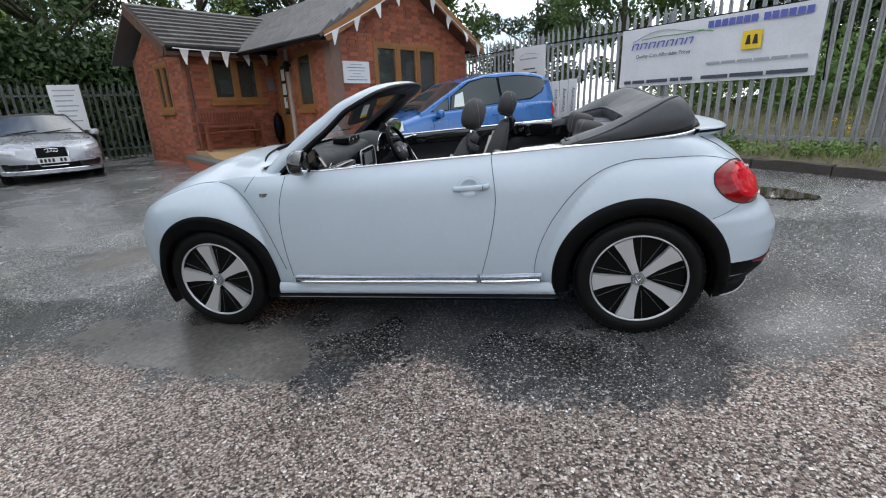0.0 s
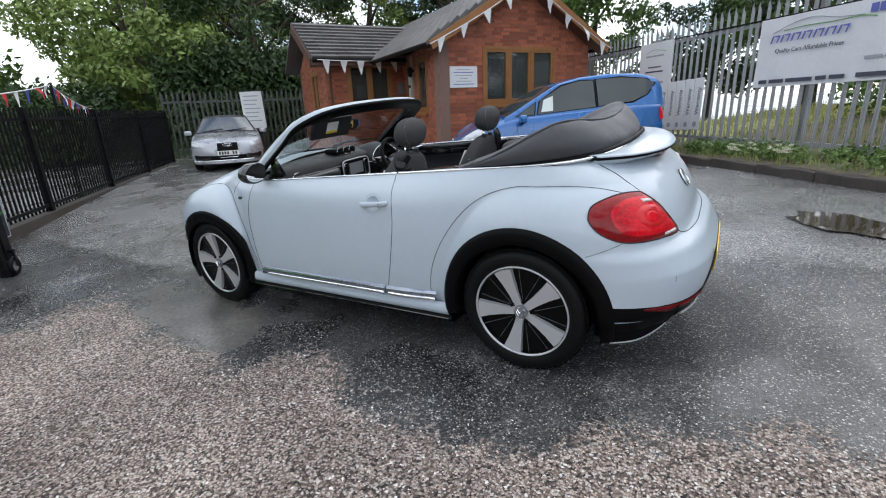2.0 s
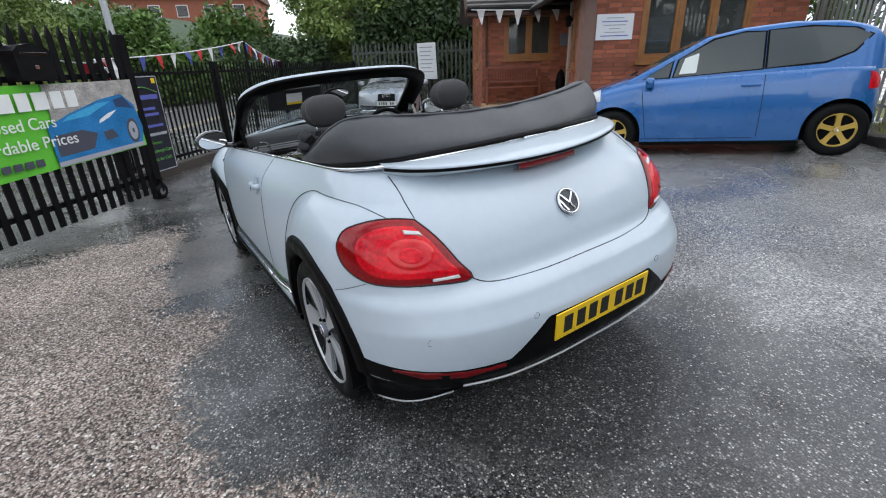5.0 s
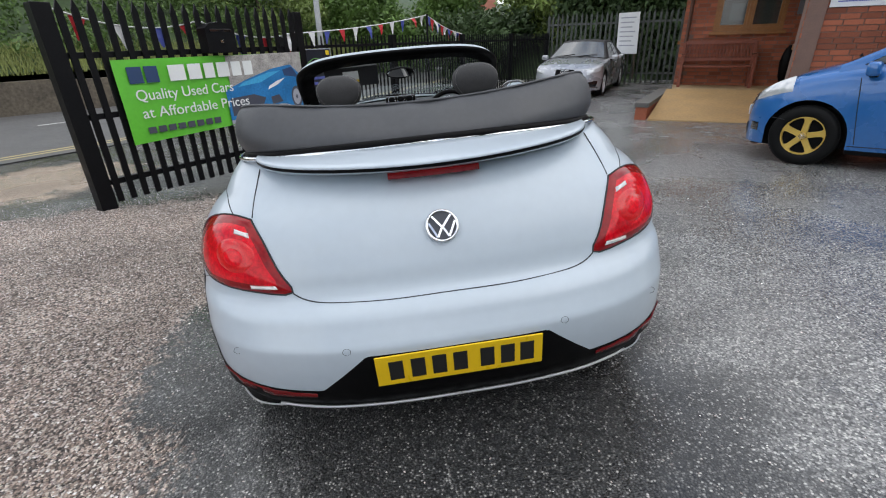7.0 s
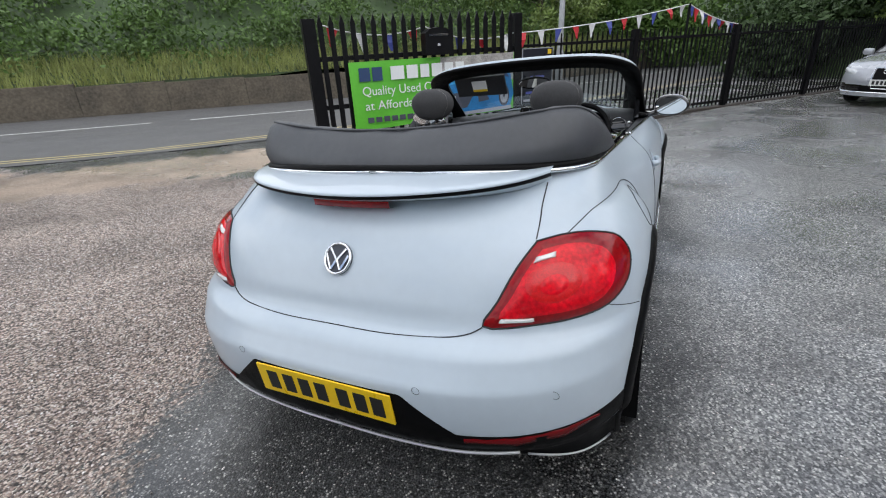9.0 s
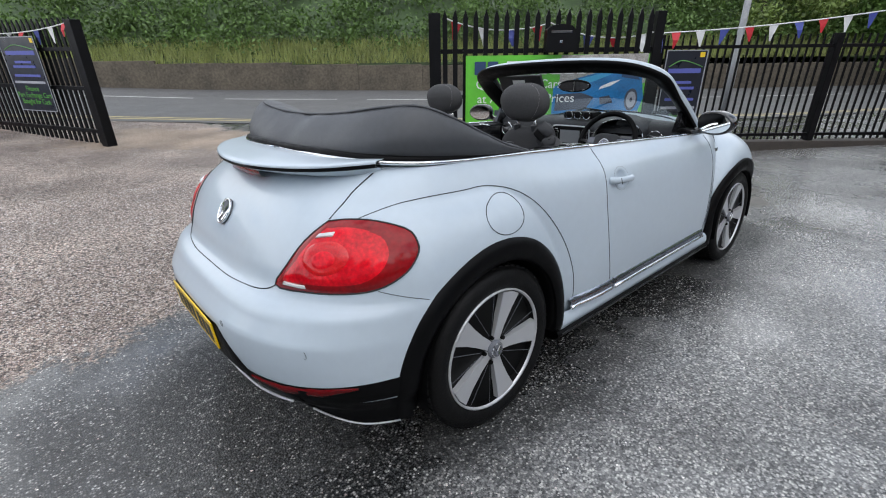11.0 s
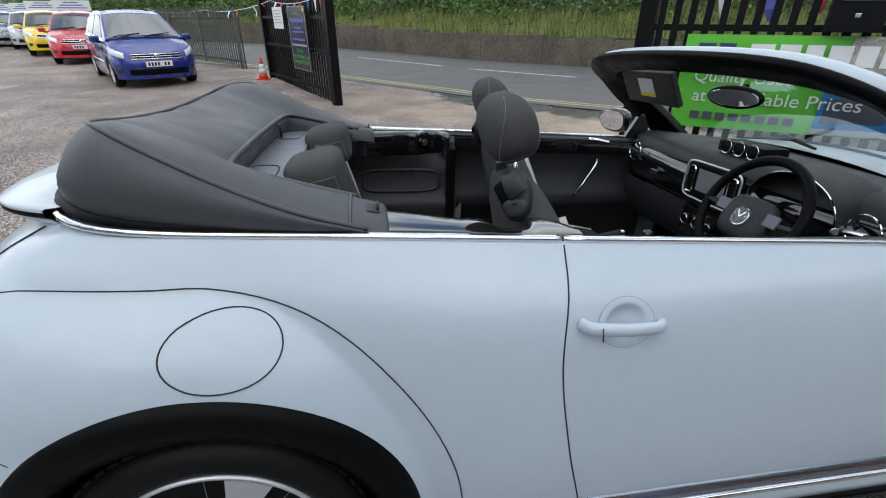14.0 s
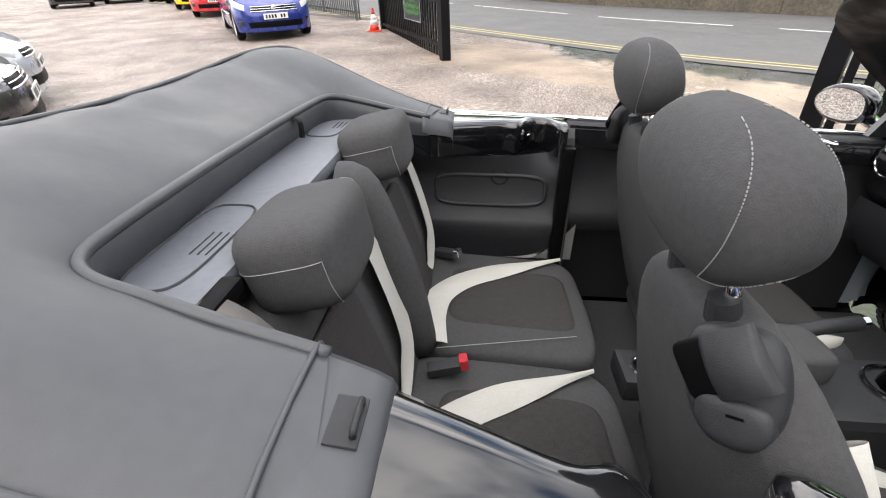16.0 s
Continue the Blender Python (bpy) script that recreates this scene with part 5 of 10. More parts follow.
def dark_sign(name, m, w, h, label):
    """Dark board in a pale edge with coloured lines of print."""
    ob = thing(name, label, "sign", m)
    bm = bmesh.new()
    box(bm, 0, w, -0.012, 0.0, 0, h, 0.003)
    part("panel", bm, SIGN_DARK, ob)
    bm = bmesh.new()
    for q in ((0, 0.012, 0, h), (w - 0.012, w, 0, h), (0.012, w - 0.012, 0, 0.012), (0.012, w - 0.012, h - 0.012, h)):
        box(bm, q[0], q[1], -0.018, -0.012, q[2], q[3])
    part("edge", bm, INK_GREY, ob)
    bm = bmesh.new()
    tube(bm, spline([(0.1 * w, -0.016, 0.83 * h), (0.35 * w, -0.016, 0.89 * h), (0.6 * w, -0.016, 0.88 * h), (0.92 * w, -0.016, 0.83 * h)], 10), 0.006, 4)
    part("swoosh", bm, INK_GREEN, ob)
    for f, ww, c, t in ((0.79, 0.8, INK_BLUE, ""), (0.67, 0.45, INK_BLUE, ""), (0.61, 0.62, INK_BLUE, ""), (0.49, 0.72, INK_BLUE, ""), (0.4, 0.85, INK_GREY, "")):
        bm = bmesh.new()
        box(bm, w / 2 - ww * w / 2, w / 2 + ww * w / 2, -0.016, -0.0125, f * h - 0.016 * (2 if f > 0.7 else 1.2), f * h + 0.016 * (2 if f > 0.7 else 1.2))
        part("print_bar", bm, c, ob)
    for f, t in ((0.31, "Finance"), (0.22, "Part Exchange Cars"), (0.13, "Bought for Cash")):
        lettering("lettering", t, 0.066 * w / 0.55, Matrix.Translation((w / 2, -0.014, f * h)) @ FLAT, INK_GREEN, ob, align="CENTER")
    bm = bmesh.new()
    box(bm, w - 0.11, w - 0.04, -0.016, -0.0125, h - 0.1, h - 0.03)
    part("badge", bm, YELLOW_SIGN, ob)
    return ob


# sign on the railing by the open gate, facing the yard
sd = Vector((-8.25, 7.4, 0)).normalized()
dark_sign("trade_sign", frame_at((-4.91, -1.43, 0.035), sd), 0.6, 1.35, "tall dark printed sign board on the railing")

# far gate leaf with its sign, notice and cone
QP, QD = Vector((1.4, -7.95, 0)), Vector((0.43, -0.9, 0)).normalized()
gate("gate_leaf", QP, QP + QD * 4.2, 1.98, "open black steel gate leaf across the entrance", -0.08)
qm = frame_at((QP.x, QP.y, 0), QD)
dark_sign("trade_sign", qm @ Matrix.Translation((1.98, 0.09, 0.5)) @ Matrix.Rotation(math.pi, 4, "Z"), 1.02, 1.2, "dark printed sign board on the far gate leaf")
ob = thing("gate_notice", "white printed notice tied to the far gate leaf", "notice", qm @ Matrix.Translation((3.05, 0.09, 1.27)) @ Matrix.Rotation(math.pi, 4, "Z"))
bm = bmesh.new()
box(bm, 0, 0.68, -0.006, 0.0, 0, 0.43, 0.002)
part("panel", bm, WHITE_BOARD, ob)
bars(ob, -0.006, [(0.08, 0.6 - 0.05 * (k % 2), 0.36 - k * 0.06, 0.018, INK_GREY) for k in range(5)])


def cone(at):
    c = thing("traffic_cone", "red and white traffic cone standing by the far gate", "traffic cone", at @ Matrix.Scale(0.78, 4))
    red = mat("cone_red", (0.62, 0.045, 0.02), 0.5, var=0.15, scale=8)
    bm = bmesh.new()
    box(bm, -0.2, 0.2, -0.2, 0.2, 0, 0.04, 0.012)
    part("base", bm, red, c)
    zs = [(0.04, 0.15), (0.2, 0.118), (0.34, 0.09), (0.48, 0.062), (0.6, 0.038), (0.66, 0.026)]
    for k, (p, q) in enumerate(zip(zs, zs[1:])):
        bm = bmesh.new()
        tube(bm, [(0, 0, p[0]), (0, 0, q[0])], [p[1], q[1]], 20)
        part("band", bm, WHITE_CLOTH if k in (1, 2) else red, c, smooth=True)


cone(Matrix.Translation((3.35, -11.3, ground_z(3.35, -11.3))))


def sign_board():
    ob = thing("price_board", "large white printed board leaning against the back fence", "sign", frame_at((-12.03, 7.45, 0.5), (0.88, 0.47, 0)) @ Matrix.Scale(0.94, 4) @ Matrix.Rotation(radians(4), 4, "X"))
    bm = bmesh.new()
    box(bm, 0.0, 0.78, -0.02, 0.0, 0.45, 1.7, 0.004)
    part("panel", bm, WHITE_BOARD, ob)
    bars(ob, -0.02, [(0.1, 0.66 - 0.06 * (k % 3), 1.55 - k * 0.14, 0.035, INK_GREY) for k in range(7)])
    for x in (0.1, 0.66):
        bm = bmesh.new()
        box(bm, x, x + 0.05, 0.0, 0.05, -0.35, 1.6, 0.004)
        part("stake", bm, BARK, ob)


sign_board()


def bunting(pts, n, colours, label, drop=0.22, w=0.15, sag=0.12):
    """Triangular flags on a string through points."""
    ob = thing("bunting", label, "bunting")
    line = []
    for a, b in zip(pts, pts[1:]):
        a, b = Vector(a), Vector(b)
        for k in range(12):
            f = k / 12
            line.append(a.lerp(b, f) - Vector((0, 0, sag * 4 * f * (1 - f))))
    line.append(Vector(pts[-1]))
    bm = bmesh.new()
    tube(bm, line, 0.009, 4)
    part("string", bm, WHITE_CLOTH, ob)
    rng = random.Random(len(pts) * 7 + n)
    for k in range(n):
        f = (k + 0.5) / n * (len(line) - 1)
        i = min(int(f), len(line) - 2)
        p = line[i].lerp(line[i + 1], f - i)
        d = (line[i + 1] - line[i]).normalized()
        side = Vector((-d.y, d.x, 0)) * rng.uniform(-0.06, 0.06)
        bm = bmesh.new()
        tip = Vector((0, 0, -drop * rng.uniform(0.85, 1.1))) + side + d * rng.uniform(-0.05, 0.05)
        q = [p - d * w / 2, p + d * w / 2, p + tip + d * 0.012, p + tip - d * 0.012]
        midp = p + tip * 0.5 + side * 0.6
        vs = [bm.verts.new(v) for v in (q[0], q[1], midp + d * w * 0.28, midp - d * w * 0.28, q[2], q[3])]
        bm.faces.new((vs[0], vs[1], vs[2], vs[3]))
        bm.faces.new((vs[3], vs[2], vs[4], vs[5]))
        part("flag", bm, colours[k % len(colours)], ob)


RWB = [RED_CLOTH, WHITE_CLOTH, BLUE_CLOTH]
bunting([(-2.2, -3.3, 1.83), (-3.3, -2.35, 1.75), (-4.35, -1.4, 1.62), (-5.3, -1.7, 1.62)], 12, RWB, "red white and blue bunting along the gate leaf")
bunting([(-5.3, -1.7, 1.62), (-8.5, 0.95, 2.0), (-9.6, 1.95, 1.6)], 22, RWB, "red white and blue bunting strung above the railings", sag=0.06)
bunting([(1.4, -7.95, 1.9), (2.9, -11.2, 1.85), (5.6, -15.5, 1.7), (9, -20, 1.8)], 26, RWB, "red white and blue bunting over the far gate")
bm = bmesh.new()
tube(bm, [(-8.5, 0.95, ground_z(-8.5, 0.95) - 0.05), (-8.5, 0.95, 2.02)], 0.025, 8)
tagged(part("bunting_pole", bm, BLACK_STEEL), "slim pole holding up the bunting behind the railings", "pole")
gm0 = C0 + GN * 0.36
pts = [P0 + GN * 0.62 - GD * 0.3, P1 + GN * 0.5 + GD * 0.2]
bunting([(pts[0].x, pts[0].y, 2.58), (pts[1].x, pts[1].y, 2.6)], 6, [WHITE_CLOTH], "white bunting under the porch gutter", 0.3, 0.2, 0.03)
e0, mid, e1 = C0 - GD * 0.35 + GN * 0.37, C0.lerp(C1, 0.5) + GN * 0.37, C1 + GD * 0.35 + GN * 0.37
bunting([(e0.x, e0.y, 2.52), (mid.x, mid.y, 3.78), (e1.x, e1.y, 2.52)], 9, [WHITE_CLOTH], "white bunting along the gable bargeboards", 0.26, 0.2, 0.05)


def lamp_post(at, h, label):
    ob = thing("street_lamp", label, "lamp post", at)
    bm = bmesh.new()
    tube(bm, [(0, 0, 0), (0, 0, 1.4), (0, 0, 1.5), (0, 0, h)], [0.085, 0.085, 0.06, 0.045], 12)
    part("column", bm, GALV, ob, smooth=True)
    bm = bmesh.new()
    tube(bm, [(0, 0, h), (-0.3, -0.3, h + 0.25), (-0.8, -0.8, h + 0.35)], 0.035, 8)
    part("arm", bm, GALV, ob, smooth=True)
    bm = bmesh.new()
    box(bm, -0.3, 0.3, -0.12, 0.12, -0.06, 0.05, 0.03, Matrix.Translation((-1.0, -1.0, h + 0.36)) @ Matrix.Rotation(radians(45), 4, "Z"))
    part("lantern", bm, GREY_PLASTIC, ob)


lamp_post(Matrix.Translation((-7.75, -1.42, -0.2)), 6.5, "grey steel street lamp beside the road")


def trees():
    rng = np.random.RandomState(11)
    spots = [(-22, 9, 9, 4.2, 1), (-17, 12, 10, 3.8, 0), (-24, 15, 12, 4.5, 1), (-14, 16.5, 10, 3.6, 1), (-10, 18, 9, 3.4, 0), (-25, -6, 6.5, 3.6, 1), (-44, 21, 9, 4.5, 1), (-18, 8, 6.5, 3.2, 1),
             (-4, 21, 9, 3.2, 1), (4.5, 19, 10, 3.0, 1), (8.5, 14.5, 7.5, 2.6, 0), (12, 9, 8.5, 3.0, 1), (15, 3.5, 8.5, 3.2, 0), (-30, 22, 13, 5, 0), (1, 27, 8, 3.2, 0)]
    for x, y, h, r, k in spots:
        t = thing("tree", "leafy broad green tree beyond the yard fences", "tree", Matrix.Translation((x, y, 0)))
        trunk = bmesh.new()
        tops = []
        lean = rng.normal(size=2) * 0.3
        tube(trunk, [(0, 0, -0.2), (lean[0] * 0.3, lean[1] * 0.3, h * 0.25), (lean[0], lean[1], h * 0.6), (lean[0] * 1.3, lean[1] * 1.3, h * 0.9)], [0.24, 0.18, 0.11, 0.04], 8)
        for b in range(9):
            a, z = rng.uniform(0, math.tau), h * rng.uniform(0.22, 0.7)
            e = (math.cos(a) * r * rng.uniform(0.5, 0.9), math.sin(a) * r * rng.uniform(0.5, 0.9), z + h * rng.uniform(0.08, 0.25))
            tube(trunk, [(lean[0] * z / h, lean[1] * z / h, z), (e[0] * 0.5, e[1] * 0.5, (z + e[2]) / 2 + 0.1), e], [0.08, 0.05, 0.02], 5)
            tops.append(e)
        part("trunk", trunk, BARK, t, smooth=True)
        cl = []
        for b in range(46):
            if b < 9:
                e = tops[b]
            else:
                a, el = rng.uniform(0, math.tau), rng.uniform(-0.95, 1.0)
                cr = r * math.sqrt(max(0, 1 - el * el * 0.8)) * rng.uniform(0.45, 1.0)
                e = (lean[0] + math.cos(a) * cr, lean[1] + math.sin(a) * cr, h * 0.58 + el * h * 0.4)
            q = rng.uniform(0.28, 0.5) * r * 0.62
            cl.append((e, (q, q, q * 0.75), 330))
        link("crown", leaf_mesh("crown", cl, 0.105, int(abs(x * 7 + y * 3))), (LEAF_PALE if x < -8 else LEAF) if k else LEAF_DARK, t)


trees()


def hedge():
    rng = np.random.RandomState(21)
    spots = []
    for _ in range(110):
        f = rng.uniform(0.72, 1)
        p = Vector((-9, -3.2, 0)).lerp(Vector((-17, 8, 0)), f) + Vector((-0.7, -0.7, 0)) * rng.uniform(0.8, 3.5)
        r = rng.uniform(0.4, 0.9)
        spots.append(((p.x - 1, p.y, rng.uniform(0.3, 2.0)), (r, r, r), 150))
    for _ in range(420):
        f = rng.uniform(0, 1)
        p = Vector((-15, 6.5, 0)).lerp(Vector((-8.5, 14.5, 0)), f) + Vector((-0.77, 0.64, 0)) * rng.uniform(0.8, 3)
        r = rng.uniform(0.4, 1.0)
        spots.append(((p.x, p.y, rng.uniform(0.3, 3.6)), (r, r, r), 170))
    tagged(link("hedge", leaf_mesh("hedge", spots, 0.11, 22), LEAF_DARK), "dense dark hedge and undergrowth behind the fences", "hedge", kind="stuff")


hedge()


def far_bushes():
    rng = np.random.RandomState(31)
    spots = []
    for _ in range(110):
        p = Vector((-28, -5, 0)).lerp(Vector((-25, 5.5, 0)), rng.uniform(0, 1))
        r = rng.uniform(0.7, 1.3)
        spots.append(((p.x + rng.uniform(-1, 1), p.y, rng.uniform(0.2, 3.9)), (r, r, r * 0.85), 220))
    tagged(link("bushes", leaf_mesh("bushes", spots, 0.14, 33), LEAF), "rounded green bushes growing across the road", "bushes", kind="stuff")


far_bushes()


def back_slope():
    """Rising overgrown ground behind the back fence."""
    rows = []
    a, b, out = Vector((-19, 1.5, 0)), Vector((-6, 17, 0)), Vector((-0.77, 0.64, 0))
    for i in range(25):
        row = []
        for d, z in ((0.9, -0.15), (2.0, 0.7), (3.5, 1.7), (6, 2.6), (9, 2.4), (12, -0.4)):
            q = a.lerp(b, i / 24) + out * (d + 0.4 * noise.noise((i * 0.7, d, 2)))
            row.append((q.x, q.y, z * min(1.0, i / 5 + 0.1) + 0.3 * noise.noise((i * 0.5, d, 5))))
        rows.append(row)
    me = grid_mesh("back_slope", rows)
    if me.polygons[0].normal.z < 0:
        me.flip_normals()
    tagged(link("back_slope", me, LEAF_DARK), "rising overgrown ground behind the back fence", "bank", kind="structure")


back_slope()


def far_house(at, label):
    h = thing("house", label, "house", at)
    bm = bmesh.new()
    box(bm, -9, 9, -4, 4, -6, 5.4)
    part("wall", bm, mat("far_red_brick", (0.3, 0.1, 0.06), 0.85, var=0.25, scale=3), h)
    bm = bmesh.new()
    prism(bm, [(-4.4, 5.2), (4.4, 5.2), (0, 7.4)], -9.4, 9.4, Matrix.Rotation(radians(90), 4, "Z"))
    bmesh.ops.recalc_face_normals(bm, faces=bm.faces)
    part("roof", bm, mat("far_brown_tile", (0.14, 0.075, 0.055), 0.8, var=0.2, scale=3), h)
    for x in (-7.4, -4, -1.2, 1.6, 4.4, 7.4):
        for z in (1.0, 3.4):
            bm = bmesh.new()
            box(bm, x - 0.6, x + 0.6, -4.06, -3.95, z, z + 1.2, 0.02)
            w = part("window", bm, WHITE_BOARD, h)
            bm = bmesh.new()
            box(bm, x - 0.52, x + 0.52, -4.08, -4.062, z + 0.08, z + 1.12)
            part("pane", bm, DARK_GLASS, w)


far_house(Matrix.Translation((-62.5, 5.5, 3.4)) @ Matrix.Rotation(radians(66), 4, "Z"), "red brick house with a brown tiled roof beyond the trees")


def field():
    """Sunlit grass field rising behind the palisade, and weeds at the fence foot."""
    out = Vector((0.71, 0.7, 0))
    along = Vector((0.7, -0.71, 0))
    o = Vector((2.45, 6.45, 0))
    rows = []
    for i in range(31):
        row = []
        for d, z in ((0.35, 0.1), (1.2, 0.16), (3, 0.3), (6, 0.55), (10, 0.8), (16, 1.0), (24, -0.4)):
            q = o + along * (-7 + i * 0.9) + out * d
            row.append((q.x, q.y, ground_z(q.x, q.y) * 0.3 + z + 0.12 * noise.noise((i * 0.5, d, 8))))
        rows.append(row)
    me = grid_mesh("grass_field", rows)
    if me.polygons[0].normal.z < 0:
        me.flip_normals()
    tagged(link("grass_field", me, mat("dry_field_grass", (0.27, 0.27, 0.1), 0.85, var=0.5, scale=2.5, bump=0.5, bump_scale=14)), "sunlit grass field rising behind the palisade fence", "field", kind="structure")
    rng = np.random.RandomState(61)
    pts = []
    for _ in range(14000):
        d = 0.9 + 9 * rng.uniform() ** 0.7
        q = o + along * rng.uniform(-7, 19) + out * d
        pts.append((q.x, q.y, lerp(d, [(0.35, 0.1), (1.2, 0.16), (3, 0.3), (6, 0.55), (10, 0.8)]) + ground_z(q.x, q.y) * 0.3))
    tagged(link("field_grass", blades("field_grass", pts, 0.17, 62, 0.02), mat("pale_grass", (0.36, 0.36, 0.13), 0.75, var=0.5, scale=1.5)), "short pale grass behind the palisade fence", "grass", kind="stuff")
    # yellow flowers in the field
    spots = []
    for _ in range(26):
        q = o + along * rng.uniform(2.2, 6) + out * rng.uniform(1.2, 3)
        spots.append(((q.x, q.y, ground_z(q.x, q.y) * 0.3 + rng.uniform(0.4, 0.9)), (0.05, 0.05, 0.1), 14))
    tagged(link("field_flowers", leaf_mesh("field_flowers", spots, 0.022, 64), mat("yellow_petals", (0.75, 0.55, 0.03), 0.6, var=0.3, scale=9)), "yellow flower spikes in the field behind the fence", "flowers", kind="stuff")
    spots = []
    for _ in range(46):
        q = o + along * rng.uniform(-1.5, 9) - out * rng.uniform(0.05, 0.5)
        r = rng.uniform(0.08, 0.2)
        spots.append(((q.x, q.y, ground_z(q.x, q.y) + 0.12 + r * 0.5), (r * 1.3, r * 1.3, r), 60))
    tagged(link("weeds", leaf_mesh("weeds", spots, 0.04, 63), LEAF), "low weeds along the fence foot", "weeds", kind="stuff")


field()


def puddle():
    c = Vector((3.05, 2.12, 0))
    bm = bmesh.new()
    ring = []
    for k in range(72):
        a = k / 72 * math.tau
        r = 1 + 0.12 * math.sin(3 * a + 1) + 0.07 * math.sin(7 * a) + 0.04 * math.sin(13 * a + 2)
        p = c + FD * (math.cos(a) * 0.52 * r) + Vector((-FD.y, FD.x, 0)) * (math.sin(a) * 0.27 * r)
        ring.append(bm.verts.new((p.x, p.y, 0)))
    bm.faces.new(ring)
    ob = part("puddle", bm, mat("still_water", (0.045, 0.034, 0.022), 0.06, var=0.3, scale=6, rough_var=0.0))
    zmax = max(ground_z(v.co.x, v.co.y) for v in ob.data.vertices)
    for v in ob.data.vertices:
        v.co.z = ground_z(v.co.x, v.co.y) + 0.014
    tagged(ob, "shallow rain puddle lying on the tarmac", "puddle")


puddle()

# ---- shape of the convertible, in its own frame: front at -x, wheels on z = 0 ----
AXLE_F, AXLE_R, HUB_Z = -1.27, 1.27, 0.335
DOOR_P = [(0.20, 0.80), (0.25, 0.835), (0.31, 0.868), (0.42, 0.884), (0.60, 0.887), (0.76, 0.878), (0.86, 0.862), (0.92, 0.838), (0.96, 0.805), (0.99, 0.772), (1.02, 0.742), (1.06, 0.70)]
REAR_P = [(0.20, 0.78), (0.60, 0.81), (0.80, 0.81), (0.90, 0.795), (0.95, 0.778), (1.0, 0.752), (1.04, 0.722), (1.08, 0.68)]
FRONT_P = [(0.20, 0.66), (0.70, 0.70), (0.85, 0.70), (0.92, 0.685), (0.97, 0.655), (1.02, 0.61)]
FENDER_R = [(0.20, 0.86), (0.30, 0.885), (0.45, 0.903), (0.66, 0.906), (0.74, 0.902), (0.80, 0.889), (0.86, 0.864), (0.91, 0.826), (0.945, 0.784), (0.957, 0.768)]
FENDER_F = [(0.20, 0.85), (0.35, 0.885), (0.55, 0.9), (0.68, 0.9), (0.76, 0.886), (0.82, 0.858), (0.87, 0.812), (0.905, 0.76), (0.93, 0.7), (0.945, 0.66)]
REAR_A = [(0.20, 0.60), (0.26, 0.70), (0.30, 0.755), (0.36, 0.795), (0.45, 0.817), (0.535, 0.821), (0.55, 0.819), (0.56, 0.813), (0.6, 0.79), (0.64, 0.765), (0.655, 0.74), (0.665, 0.715), (0.68, 0.702), (0.75, 0.678), (0.835, 0.638), (0.9, 0.592), (0.95, 0.54), (1.0, 0.46), (1.03, 0.39), (1.06, 0.30)]
FRONT_A = [(0.14, 0.74), (0.25, 0.815), (0.4, 0.855), (0.5, 0.855), (0.62, 0.83), (0.72, 0.775), (0.8, 0.69), (0.86, 0.6), (0.93, 0.45)]
CREASE_R = [(180, 0.545), (166, 0.547), (150, 0.552), (134, 0.567), (111, 0.608), (92, 0.624)]
CREASE_F = [(0, 0.512), (22, 0.502), (48, 0.535), (69, 0.585), (90, 0.597)]
SQ = 3.1


def smooth_lerp(x, tab):
    if x <= tab[0][0]:
        return tab[0][1]
    n = len(tab)
    for k in range(n - 1):
        x0, y0 = tab[k]
        x1, y1 = tab[k + 1]
        if x <= x1:
            d = x1 - x0
            s = (y1 - y0) / d
            m0 = s if k == 0 else 0.5 * (s + (y0 - tab[k - 1][1]) / (x0 - tab[k - 1][0]))
            m1 = s if k == n - 2 else 0.5 * (s + (tab[k + 2][1] - y1) / (tab[k + 2][0] - x1))
            t = (x - x0) / d
            return y0 * (1 + 2 * t) * (1 - t) ** 2 + m0 * d * t * (1 - t) ** 2 + y1 * t * t * (3 - 2 * t) + m1 * d * t * t * (t - 1)
    return tab[-1][1]


def ease(x, a, b):
    t = max(0.0, min(1.0, (x - a) / (b - a)))
    return t * t * (3 - 2 * t)


def belt(x):
    return 0.996 + 0.036 * x


def side_y(x, z):
    """Half width of the body side, and whether a wing stands out there."""
    y = smooth_lerp(z, DOOR_P)
    if x > 0.5:
        y += (smooth_lerp(z, REAR_P) - y) * ease(x, 0.5, 1.2)
    elif x < -0.7:
        y += (smooth_lerp(z, FRONT_P) - y) * ease(-x, 0.7, 1.3)
    wing = ""
    if x > 0.6:
        ang, r = math.degrees(math.atan2(z - HUB_Z, x - AXLE_R)), math.hypot(x - AXLE_R, z - HUB_Z)
        if ang < -30:
            ang = 180
        lim = smooth_lerp(ang, sorted(CREASE_R)) if ang > 90 else 0.622
        if r < lim:
            f = smooth_lerp(HUB_Z + max(r, 0.3) * 0.622 / lim if z > HUB_Z else max(z, 0.2) + 0.25, FENDER_R)
            if z < HUB_Z:
                f = min(smooth_lerp(z, FENDER_R), 0.9)
                g = smooth_lerp(HUB_Z + r * 0.622 / lim, FENDER_R)
                f = min(f, g)
            if f > y:
                y, wing = f, "rear"
    if x < -0.6:
        ang, r = math.degrees(math.atan2(z - HUB_Z, x - AXLE_F)), math.hypot(x - AXLE_F, z - HUB_Z)
        lim = smooth_lerp(max(ang, 0), CREASE_F) if ang < 90 else 0.6
        if ang < -90:
            lim = 0.7
        if r < lim:
            f = smooth_lerp(HUB_Z + r * 0.6 / lim, FENDER_F)
            if z < HUB_Z:
                f = min(f, smooth_lerp(z, FENDER_F))
            if f > y:
                y, wing = f, "front"
    return y, wing


